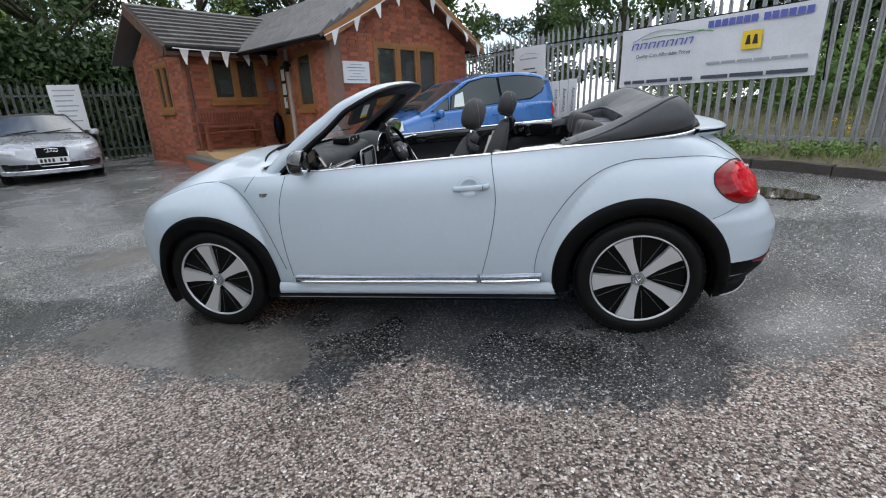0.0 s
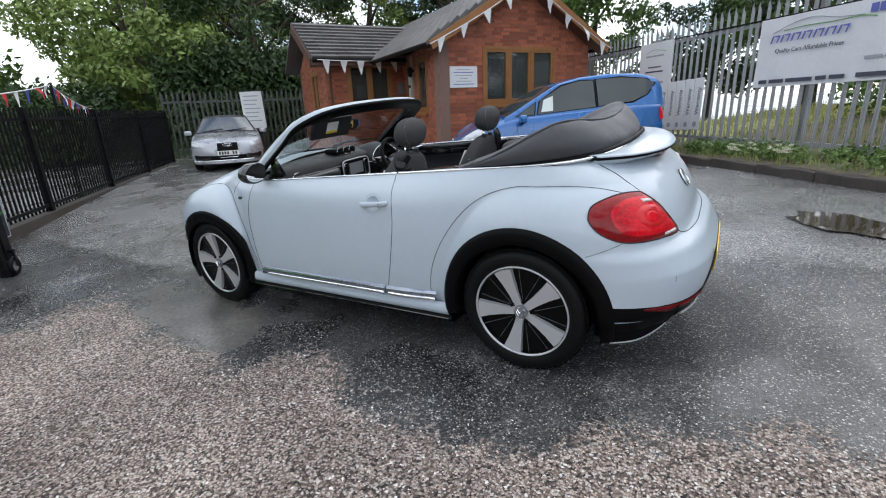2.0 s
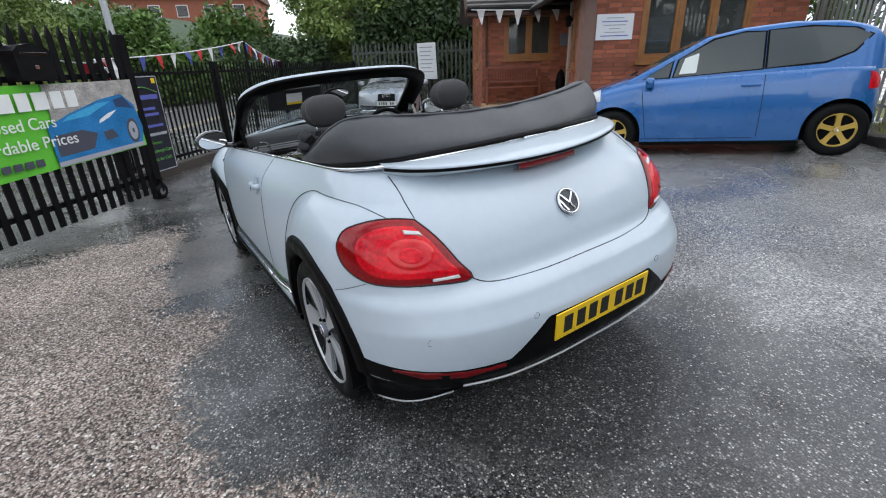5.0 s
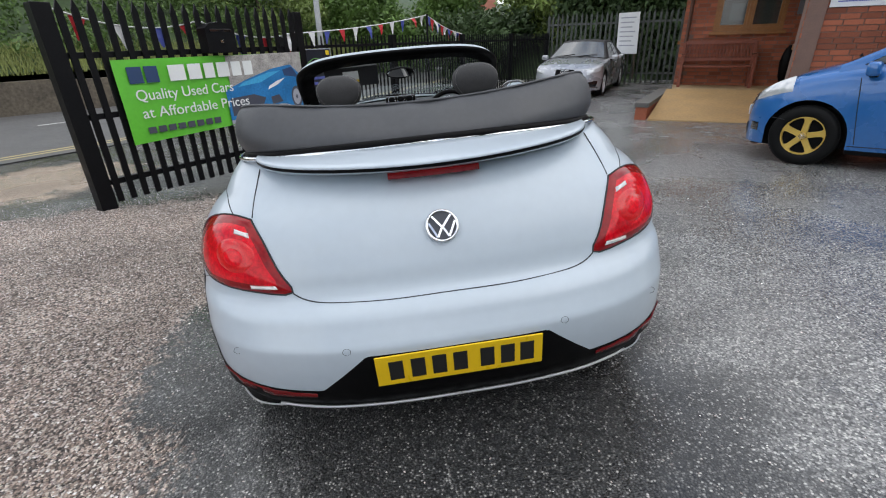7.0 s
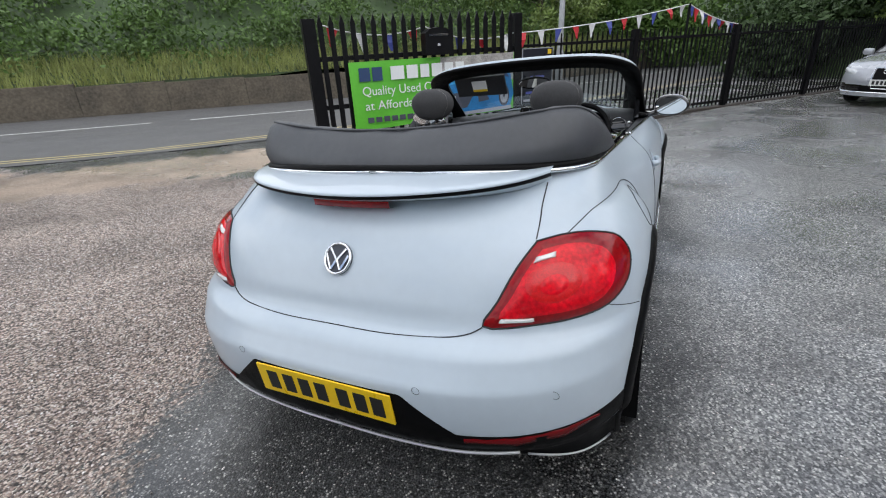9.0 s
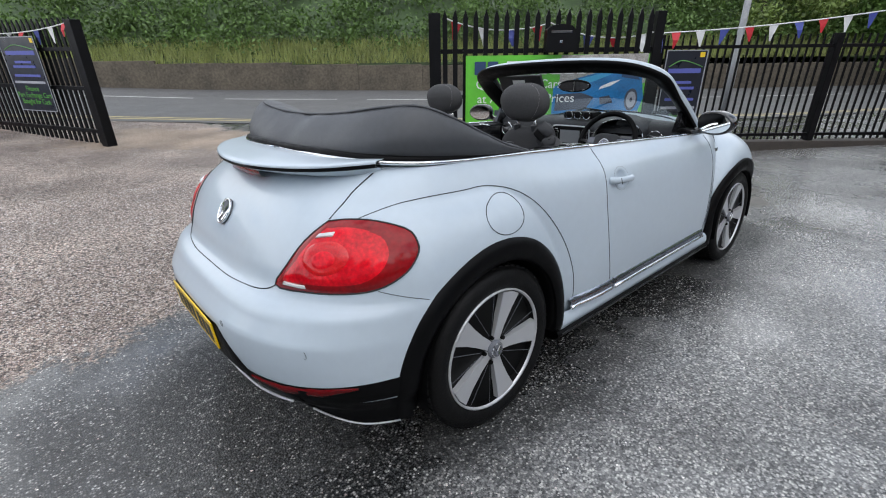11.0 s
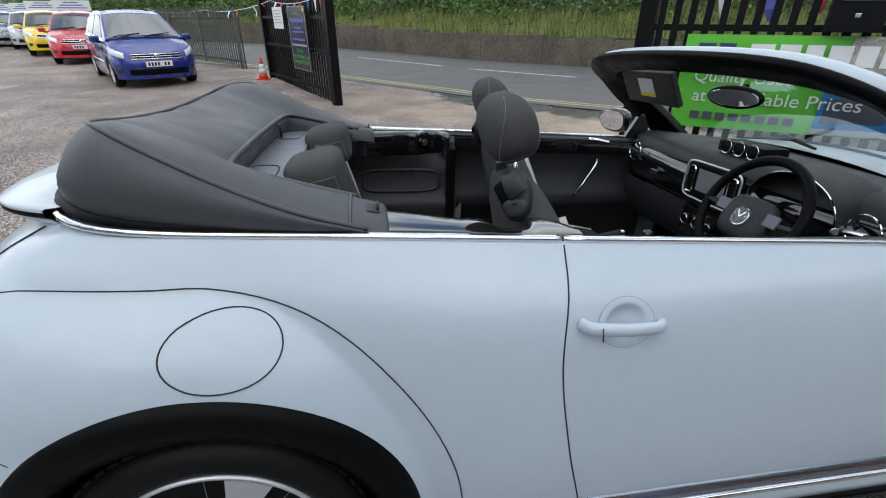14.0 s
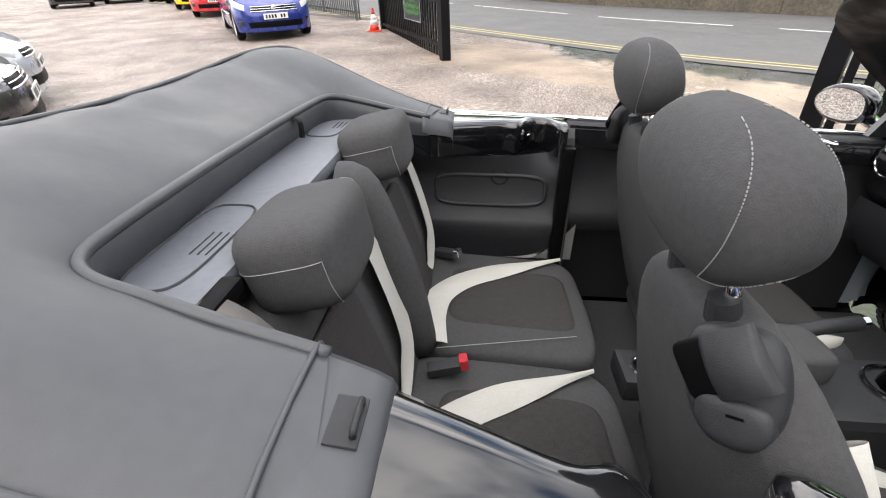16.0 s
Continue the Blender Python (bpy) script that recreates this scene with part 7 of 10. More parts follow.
def wheel(parent, x, side, phase, radius=0.334, rim=0.247, width=0.225, face=0.885, alloy=None, dark=None, spokes=5, style="wedge", zc=HUB_Z):
    """A wheel whose outer face looks along +y before it is turned to its side."""
    m = Matrix.Translation((x, face * side, zc)) @ (Matrix.Identity(4) if side > 0 else Matrix.Rotation(math.pi, 4, "Z"))
    bm = bmesh.new()
    R0, w = radius, width
    prof = [(rim - 0.004, -0.012), (rim + 0.012, 0.0), (rim + 0.03, 0.008), (R0 - 0.035, 0.006), (R0 - 0.014, -0.006), (R0 - 0.003, -0.024), (R0, -0.05), (R0 - 0.004, -0.062), (R0, -0.066), (R0 + 0.001, -w / 2), (R0, -w + 0.066), (R0 - 0.003, -w + 0.03), (R0 - 0.03, -w + 0.005), (rim, -w + 0.01)]
    lathe(bm, prof, 72)
    wh = part("wheel", bm, RUBBER, parent, "black tyre on a machined alloy wheel", smooth=True, at=m)
    tread = bmesh.new()
    for k in range(60):
        a = k / 60 * math.tau
        mm = Matrix.Rotation(-a, 4, "Y") @ Matrix.Translation((R0 - 0.001, 0, 0))
        box(tread, -0.004, 0.003, -0.058, -0.022, -0.012, 0.012, 0, mm)
    part("tread_block", tread, RUBBER, wh)
    bm = bmesh.new()
    lathe(bm, [(rim + 0.003, -0.012), (rim + 0.002, -0.001), (rim - 0.004, 0.0), (rim - 0.0075, -0.01)], 72)
    rm = part("rim", bm, alloy or ALLOY, wh, smooth=True)
    bm = bmesh.new()
    lathe(bm, [(rim - 0.0075, -0.01), (rim - 0.013, -0.03), (rim - 0.02, -0.06), (rim - 0.03, -0.16)], 64)
    part("barrel", bm, WHEEL_BLACK if style == "wedge" else (alloy or ALLOY), rm, smooth=True)
    bm = bmesh.new()
    lathe(bm, [(rim - 0.014, -0.03), (0.16, -0.036), (0.07, -0.03), (0.001, -0.028)], 48)
    part("dish", bm, dark or WHEEL_BLACK, wh, "gloss black inner face", smooth=True)
    for k in range(spokes):
        a = radians(phase) + k / spokes * math.tau
        bm = bmesh.new()
        if style == "wedge":
            out = [(0.03, -0.019), (0.1, -0.024), (0.17, -0.034), (rim - 0.016, -0.048), (rim - 0.009, 0.0), (rim - 0.016, 0.048), (0.17, 0.034), (0.1, 0.024), (0.03, 0.019)]
        else:
            out = [(0.035, -0.03), (0.12, -0.026), (rim - 0.03, -0.03), (rim - 0.006, -0.06), (rim - 0.004, 0.06), (rim - 0.03, 0.03), (0.12, 0.026), (0.035, 0.03)]
        ca, sa = math.cos(a), math.sin(a)
        top, low = [], []
        for r, t in out:
            bow = -0.018 + 0.016 * ((r / rim) ** 2)
            q = (r * ca - t * sa, r * sa + t * ca)
            k2 = 1.06
            q2 = ((r * ca - t * k2 * sa), (r * sa + t * k2 * ca))
            top.append(bm.verts.new((q[0], bow, q[1])))
            low.append(bm.verts.new((q2[0], bow - 0.022, q2[1])))
        bm.faces.new(top)
        for i in range(len(top)):
            bm.faces.new((top[i], low[i], low[(i + 1) % len(top)], top[(i + 1) % len(top)]))
        bmesh.ops.recalc_face_normals(bm, faces=bm.faces)
        part("spoke", bm, alloy or ALLOY, wh)
        if style == "wedge":
            bm = bmesh.new()
            b = a + math.pi / spokes
            for off in (-0.24, 0.24):
                tube(bm, [(0.07 * math.cos(b + off * 0.4), -0.02, 0.07 * math.sin(b + off * 0.4)), ((rim - 0.012) * math.cos(b + off), -0.012, (rim - 0.012) * math.sin(b + off))], 0.0009, 4)
            part("inner_rib", bm, GREY_PLASTIC, wh)
            bm = bmesh.new()
            bmesh.ops.create_cone(bm, cap_ends=True, segments=6, radius1=0.009, radius2=0.008, depth=0.012, matrix=Matrix.Translation((0.056 * math.cos(b), -0.014, 0.056 * math.sin(b))) @ Matrix.Rotation(radians(-90), 4, "X"))
            part("wheel_bolt", bm, WHEEL_BLACK, wh)
    bm = bmesh.new()
    lathe(bm, [(0.036, -0.02), (0.035, -0.004), (0.03, -0.001), (0.001, 0.0)], 28)
    cap = part("hub_cap", bm, GREY_PLASTIC if style == "wedge" else (alloy or ALLOY), wh, smooth=True)
    bm = bmesh.new()
    lathe(bm, [(0.03, 0.0), (0.029, 0.003), (0.026, 0.003), (0.026, 0.0)], 28)
    for p, q in (((-0.015, 0.018), (0, -0.004)), ((0, -0.004), (0.015, 0.018)), ((-0.02, 0.006), (-0.008, -0.019)), ((0.02, 0.006), (0.008, -0.019))):
        tube(bm, [(p[0], 0.002, p[1]), (q[0], 0.002, q[1])], 0.0028, 4)
    part("cap_mark", bm, CHROME, cap)
    return wh


wheel(car, AXLE_R, -1, 68)
wheel(car, AXLE_F, -1, 80)
wheel(car, AXLE_R, 1, 38)
wheel(car, AXLE_F, 1, 40)


def bonnet():
    edge = []
    for k in range(0, 24):
        phi = 90 * k / 24
        c = math.cos(radians(phi))
        p = front_point(phi, 0.935 - 0.30 * (c ** (2 / 2.5)) ** 2.4)
        edge.append((p[0], p[1], p[2], 0.105 - 0.085 * (c ** 0.8) ** 5))
    x = AXLE_F
    while x < -0.72:
        zt = 0.935 + (belt(-0.95) - 0.935) * ease(x, -1.27, -0.95) if x < -0.95 else belt(x)
        edge.append((x, side_y(x, zt)[0], zt, 0.105 - 0.015 * ease(x, -1.2, -0.8)))
        x += 0.03
    rows = []
    for ex, ey, ez, h in edge:
        row = []
        for k in range(-14, 15):
            f = k / 14
            pull = 0.10 * (1 - f * f) * ease(ex, -1.15, -0.72)
            row.append((ex - pull, ey * f, ez + h * (1 - abs(f) ** 2.3)))
        rows.append(row)
    link("bonnet", grid_mesh("bonnet", rows, flip=True), PAINT, car, "rounded silver-blue bonnet")
    bm = bmesh.new()
    tube(bm, spline([(-0.93, 0.60, 0.985), (-1.02, 0.4, 1.04), (-1.06, 0, 1.065), (-1.02, -0.4, 1.04), (-0.93, -0.60, 0.985)], 20), 0.006, 6)
    part("scuttle", bm, BLACK_TRIM, car)
    bm = bmesh.new()
    rows = []
    for k in range(-10, 11):
        f = k / 10
        rows.append([(-1.05 + 0.16 * abs(f) ** 2.2, 0.64 * f, 1.045 - 0.07 * f * f), (-0.93 + 0.2 * abs(f) ** 2.2, 0.66 * f, 1.035 - 0.06 * f * f), (-0.80 + 0.14 * abs(f) ** 2, 0.68 * f, 1.05 - 0.07 * f * f)])
    link("scuttle_panel", grid_mesh("scuttle_panel", rows, flip=True), BLACK_TRIM, car)
    bm.free()
    for y in (-0.3, 0.32):
        bm = bmesh.new()
        tube(bm, [(-1.0, y, 1.06), (-0.93, y + 0.12, 1.085), (-0.84, y + 0.36, 1.075)], [0.012, 0.009, 0.006], 6)
        part("wiper", bm, BLACK_TRIM, car)


bonnet()


def screen():
    outer = [(-0.885, 0.705, 0.952), (-0.765, 0.702, 1.05), (-0.65, 0.695, 1.132), (-0.54, 0.685, 1.206), (-0.44, 0.668, 1.268), (-0.36, 0.642, 1.322), (-0.295, 0.60, 1.352), (-0.25, 0.5, 1.378), (-0.23, 0.3, 1.393), (-0.222, 0.0, 1.398)]
    full = [Vector(p) for p in outer] + [Vector((p[0], -p[1], p[2])) for p in outer[-2::-1]]
    line = spline(full, 72)
    # painted outer frame: a wide flat band round the glass
    rows_out, rows_in = [], []
    for i, p in enumerate(line):
        a, b = line[max(i - 1, 0)], line[min(i + 1, len(line) - 1)]
        d = (b - a).normalized()
        s = abs(p.y) / 0.70
        top = ease(p.z, 1.2, 1.40)
        n = Vector((-0.62 + 0.5 * top * 0.6, 0.75 * math.copysign(1, p.y) * s ** 2 * (1 - 0.65 * top), 0.55 + 0.45 * top)).normalized()
        w = d.cross(n).normalized()
        if w.x < 0:
            w = -w
        # w points rearwards across the band
        wide = 0.056 + 0.01 * top
        q = p + Vector((0, 0, 0))
        rows_out.append([q - w * 0.02 - n * 0.05, q - w * 0.028 - n * 0.012, q - w * 0.02 + n * 0.01, q + n * 0.018, q + w * wide * 0.6 + n * 0.018, q + w * wide * 0.95 + n * 0.012, q + w * (wide + 0.012) + n * 0.003, q + w * (wide + 0.016) - n * 0.012])
        inw = 0.075 + 0.0 * top
        rows_in.append([q + w * (wide + 0.014) - n * 0.012, q + w * (wide + inw * 0.4) - n * 0.013, q + w * (wide + inw * 0.6) - n * 0.02, q + w * (wide + inw * 0.55) - n * 0.038, q + w * 0.05 - n * 0.045, q - w * 0.018 - n * 0.05])
    wf = link("windscreen_frame", grid_mesh("windscreen_frame", [r[2:] for r in rows_out], flip=True), PAINT, car, "painted windscreen frame")
    link("screen_border", grid_mesh("screen_border", [r[:3] for r in rows_out], flip=True), BLACK_TRIM, wf, "black border round the glass")
    link("header_trim", grid_mesh("header_trim", rows_in, flip=True), BLACK_TRIM, car, "black inner lining of the windscreen frame")
    # glass
    rows = []
    n = 18
    for k in range(n + 1):
        f = k / n
        base = Vector((-0.98 + 0.12 * abs(2 * f - 1) ** 2.2, -0.69 + 1.38 * f, 1.03 - 0.075 * abs(2 * f - 1) ** 2))
        row = []
        for j in range(9):
            g = j / 8
            yt = (-0.57 + 1.14 * f)
            top = Vector((-0.245 - 0.05 * abs(2 * f - 1) ** 2.5, yt, 1.386 - 0.035 * abs(2 * f - 1) ** 2.5))
            p = base.lerp(top, g)
            p.z += 0.035 * math.sin(g * math.pi)
            p.x -= 0.012 * math.sin(g * math.pi)
            row.append(p)
        rows.append(row)
    gl = link("windscreen", grid_mesh("windscreen", rows), CAR_GLASS, car, "clear curved windscreen glass")
    gl.visible_shadow = False
    # quarter glass bar and mirror foot, sun visors, rear-view mirror
    for side in (1, -1):
        bm = bmesh.new()
        prism(bm, [(-0.62, 0.985), (-0.47, 0.992), (-0.53, 1.10), (-0.56, 1.12)], 0.70 * side, 0.725 * side)
        bmesh.ops.recalc_face_normals(bm, faces=bm.faces)
        part("mirror_sail", bm, GLOSS_BLACK, car)
        bm = bmesh.new()
        if side > 0:
            continue
        m = Matrix.Translation((-0.33, 0.34 * side, 1.272)) @ Matrix.Rotation(radians(118), 4, "Y")
        box(bm, -0.075, 0.075, -0.19, 0.19, -0.012, 0.012, 0.009, m)
        v = part("sun_visor", bm, INTERIOR, car, "black folded sun visor", smooth=False)
        bm = bmesh.new()
        box(bm, -0.045, 0.035, -0.06, 0.05, 0.013, 0.0145, 0, m)
        part("visor_label", bm, WHITE_BOARD, v, "white warning label")
        bm = bmesh.new()
        box(bm, 0.02, 0.037, -0.06, 0.05, 0.0146, 0.0155, 0, m)
        part("label_band", bm, YELLOW_SIGN, v)
    bm = bmesh.new()
    m = Matrix.Translation((-0.45, 0.02, 1.262)) @ Matrix.Rotation(radians(14), 4, "Z") @ Matrix.Rotation(radians(9), 4, "Y")
    r = bmesh.ops.create_uvsphere(bm, u_segments=20, v_segments=12, radius=1.0)
    for v in bm.verts:
        v.co = Vector((max(-0.02, min(0.012, v.co.x * 0.03)), v.co.y * 0.115, v.co.z * 0.042))
    bmesh.ops.transform(bm, matrix=m, verts=bm.verts)
    mir = part("rear_view_mirror", bm, BLACK_TRIM, car, smooth=True)
    bm = bmesh.new()
    tube(bm, [m @ Vector((0.0128, 0.105 * math.cos(a), 0.03 * math.sin(a))) for a in np.linspace(0, math.tau, 24, endpoint=False)], 0.001, 3, closed=True)
    bm.faces.new([bm.verts.new(m @ Vector((0.0135, 0.105 * math.cos(a), 0.03 * math.sin(a)))) for a in np.linspace(0, math.tau, 24, endpoint=False)])
    part("mirror_glass", bm, MIRROR, mir)
    bm = bmesh.new()
    tube(bm, [(-0.455, 0.02, 1.275), (-0.5, 0.01, 1.3)], 0.012, 6)
    part("mirror_stem", bm, BLACK_TRIM, mir)


screen()


def door_mirrors():
    for side in (1, -1):
        bm = bmesh.new()
        bmesh.ops.create_uvsphere(bm, u_segments=28, v_segments=18, radius=1.0)
        for v in bm.verts:
            sq = lambda t, p: math.copysign(abs(t) ** p, t)
            x, y, z = sq(v.co.x, 0.8), sq(v.co.y, 0.75), sq(v.co.z, 0.75)
            v.co = Vector((min(0.03, x * 0.056), y * 0.108, z * 0.068 * (1 - 0.4 * max(0, y * side) ** 2)))
        m = Matrix.Translation((-0.525, 0.925 * side, 1.056)) @ Matrix.Rotation(radians(-14 * side), 4, "Z") @ Matrix.Rotation(radians(4), 4, "Y")
        bmesh.ops.transform(bm, matrix=m, verts=bm.verts)
        shell = part("door_mirror", bm, GLOSS_BLACK, car, "black door mirror housing", smooth=True)
        bm = bmesh.new()
        ring = [m @ Vector((0.0315, 0.094 * math.copysign(abs(math.cos(a)) ** 0.75, math.cos(a)), 0.053 * (1 - 0.38 * max(0, math.cos(a) * side) ** 2) * math.copysign(abs(math.sin(a)) ** 0.75, math.sin(a)))) for a in np.linspace(0, math.tau, 32, endpoint=False)]
        bm.faces.new([bm.verts.new(p) for p in ring])
        part("mirror_glass", bm, MIRROR, shell)
        bm = bmesh.new()
        tube(bm, [(-0.57, 0.72 * side, 0.995), (-0.57, 0.8 * side, 1.0), (-0.565, 0.87 * side, 1.02)], [0.035, 0.028, 0.03], 8, flat=0.7)
        part("mirror_arm", bm, GLOSS_BLACK, shell, smooth=True)


door_mirrors()


def side_trim():
    for side in (1, -1):
        # bright strip along the belt, round the tail behind the hood
        pts = [Vector((x, (side_y(x, belt(x))[0] - 0.004) * side, belt(x) + 0.004)) for x in np.linspace(-0.58, 0.505, 24)]
        gap("belt_strip", pts, PANELS["door", side], 0.0085, CHROME)
        pts = [Vector((x, (side_y(x, belt(x))[0] - 0.004) * side, belt(x) + 0.004)) for x in np.linspace(0.512, 1.27, 18)]
        pts += [Vector(p) for p in ((1.38, 0.71 * side, 1.052), (1.48, 0.675 * side, 1.057), (1.565, 0.59 * side, 1.062), (1.63, 0.42 * side, 1.068), (1.658, 0.2 * side, 1.073), (1.666, 0.0, 1.075))]
        gap("belt_strip", spline(pts, 60), PANELS["quarter_panel", side], 0.0085, CHROME)
        # rubbing strip: black backing and bright bead, in two lengths
        for x0, x1, owner in ((-0.71, 0.412, "door"), (0.424, 0.765, "quarter_panel")):
            rows = []
            for x in np.linspace(x0, x1, 20):
                y = lambda z: side_y(x, z)[0] if x < 0.7 else side_y(0.7, z)[0]
                rows.append([(x, (y(0.372) + 0.001) * side, 0.372), (x, (y(0.355) + 0.018) * side, 0.358), (x, (y(0.335) + 0.022) * side, 0.338), (x, (y(0.318) + 0.018) * side, 0.318), (x, (y(0.31)) * side, 0.308)])
            bmx = grid_mesh("rubbing_strip", rows, flip=side < 0)
            st = link("rubbing_strip", bmx, DARK_CHROME, PANELS[owner, side], "black and chrome rubbing strip")
            bm = bmesh.new()
            tube(bm, [(x, (side_y(min(x, 0.7), 0.332)[0] + 0.021) * side, 0.330) for x in np.linspace(x0 + 0.005, x1 - 0.005, 16)], 0.011, 6)
            part("chrome_bead", bm, CHROME, PANELS[owner, side], smooth=True)
        # sill below
        rows = []
        for x in np.linspace(-0.86, 0.86, 30):
            rows.append([(x, 0.872 * side, 0.242), (x, 0.882 * side, 0.236), (x, 0.888 * side, 0.228), (x, 0.888 * side, 0.215), (x, 0.86 * side, 0.195), (x, 0.7 * side, 0.185)])
        link("sill", grid_mesh("sill", rows, flip=side < 0), BLACK_TRIM, car, "black lower sill")
        rows = []
        for x in np.linspace(-0.84, 0.84, 24):
            rows.append([(x, 0.862 * side, 0.312), (x, 0.878 * side, 0.296), (x, 0.884 * side, 0.27), (x, 0.88 * side, 0.246), (x, 0.86 * side, 0.236)])
        link("sill_panel", grid_mesh("sill_panel", rows, flip=side < 0), PAINT, car)
        bm = bmesh.new()
        tube(bm, [(x, 0.889 * side, 0.226) for x in np.linspace(-0.84, 0.84, 10)], 0.004, 5)
        part("sill_bead", bm, GLOSS_BLACK, car)
        # handle in its dished recess
        door = PANELS["door", side]
        bm = bmesh.new()
        pts = [on_side(x, z, side, l) for x, z, l in ((0.312, 0.863, 0.003), (0.33, 0.864, 0.018), (0.40, 0.868, 0.026), (0.46, 0.871, 0.024), (0.485, 0.873, 0.018), (0.494, 0.873, 0.0))]
        tube(bm, spline(pts, 24), 0.0118, 10, flat=1.25)
        part("door_handle", bm, PAINT, door, smooth=True)
        rows = []
        c = (0.392, 0.868)
        for k in range(13):
            f = 1 - k / 12
            deep = 0.0014 - 0.022 * max(0.0, 1 - (f / 0.72) ** 2) ** 0.9
            rows.append([on_side(c[0] + 0.066 * f * math.cos(a), c[1] + 0.054 * f * math.sin(a), side, deep) for a in np.linspace(0, math.tau, 41)])
        link("handle_scoop", grid_mesh("handle_scoop", rows, flip=side > 0), PAINT, door)
        # Thin grey ring draws the shade at the recess rim.
        gap("scoop_shade_ring", [on_side(c[0] + 0.065 * math.cos(a), c[1] + 0.053 * math.sin(a), side, 0.001) for a in np.linspace(0, math.tau, 40)], door, 0.0007, GREY_PLASTIC)
        gap("handle_split", [on_side(0.468, 0.858, side, 0.045), on_side(0.468, 0.885, side, 0.045)], door, 0.0015)
        # small badge on the front wing and the bonnet shut line
        bm = bmesh.new()
        p = on_side(-0.83, 0.865, side, 0.002)
        box(bm, -0.03, 0.03, -0.002, 0.002, -0.011, 0.011, 0.001, Matrix.Translation(p))
        part("wing_badge", bm, CHROME, PANELS["cowl_panel", side])
        pts = [on_side(-0.92, 0.965, side, 0.001), on_side(-0.96, 0.92, side, 0.001), on_side(-1.0, 0.875, side, 0.001)]
        gap("shut_line", spline(pts, 8), PANELS["cowl_panel", side])


side_trim()


def spoiler():
    def edge(f):
        back = 1.85 - 0.16 * f * f - 0.11 * abs(f) ** 10
        return back, 1.625 - 0.11 * f * f, 1.045 + 0.024 * f * f
    span = 0.605
    rows, low, under = [], [], []
    for k in range(-40, 41):
        f = math.copysign(abs(k / 40) ** 0.85, k)
        y = span * f
        back, front, zt = edge(f)
        zf = 1.074 - 0.012 * f * f
        rows.append([(front, y, zf - 0.02), (front + 0.012, y, zf - 0.002), (front + (back - front) * 0.4, y, (zf + zt) / 2 + 0.008), (back - 0.03, y, zt + 0.003), (back - 0.006, y, zt), (back, y, zt - 0.005), (back - 0.002, y, zt - 0.01)])
        x2 = min(back - 0.09, tail_x(min(abs(y), 0.59), 1.0))
        low.append([(back - 0.001, y, zt - 0.009), (back - 0.002, y, zt - 0.019), (back - 0.014, y, zt - 0.023)])
        under.append([(back - 0.014, y, zt - 0.023), ((back * 0.75 + x2 * 0.25), y, zt - 0.03), (x2 - 0.05, y, 0.995)])
    top = link("spoiler", grid_mesh("spoiler", rows, flip=True), PAINT, car, "painted rear lip spoiler")
    link("spoiler_edge", grid_mesh("spoiler_edge", low, flip=True), BLACK_TRIM, top, "black lower lip")
    link("spoiler_underside", grid_mesh("spoiler_underside", under, flip=True), PAINT, top)
    rows = []
    for k in range(-10, 11):
        y = 0.15 * k / 10
        x = 1.835 - 0.155 * (y / span) ** 2
        rows.append([(x - 0.022, y, 1.012), (x - 0.024, y, 0.99), (x - 0.06, y, 0.984)])
    link("brake_light", grid_mesh("brake_light", rows, flip=True), DARK_LENS, car, "red high-level brake lamp")
    # deck between the boot lid and the hood
    rows = []
    for k in range(-16, 17):
        f = k / 16
        y = 0.69 * f
        rows.append([(1.25 + 0.0 * f, y, 1.03), (1.45 - 0.06 * f * f, y, 1.055 - 0.02 * f * f), (1.6 - 0.13 * f ** 4, y, 1.066 - 0.03 * f * f), (1.66 - 0.2 * f ** 4, y * 0.97, 1.04 - 0.01 * f * f)])
    link("rear_deck", grid_mesh("rear_deck", rows, flip=True), PAINT, car)


spoiler()


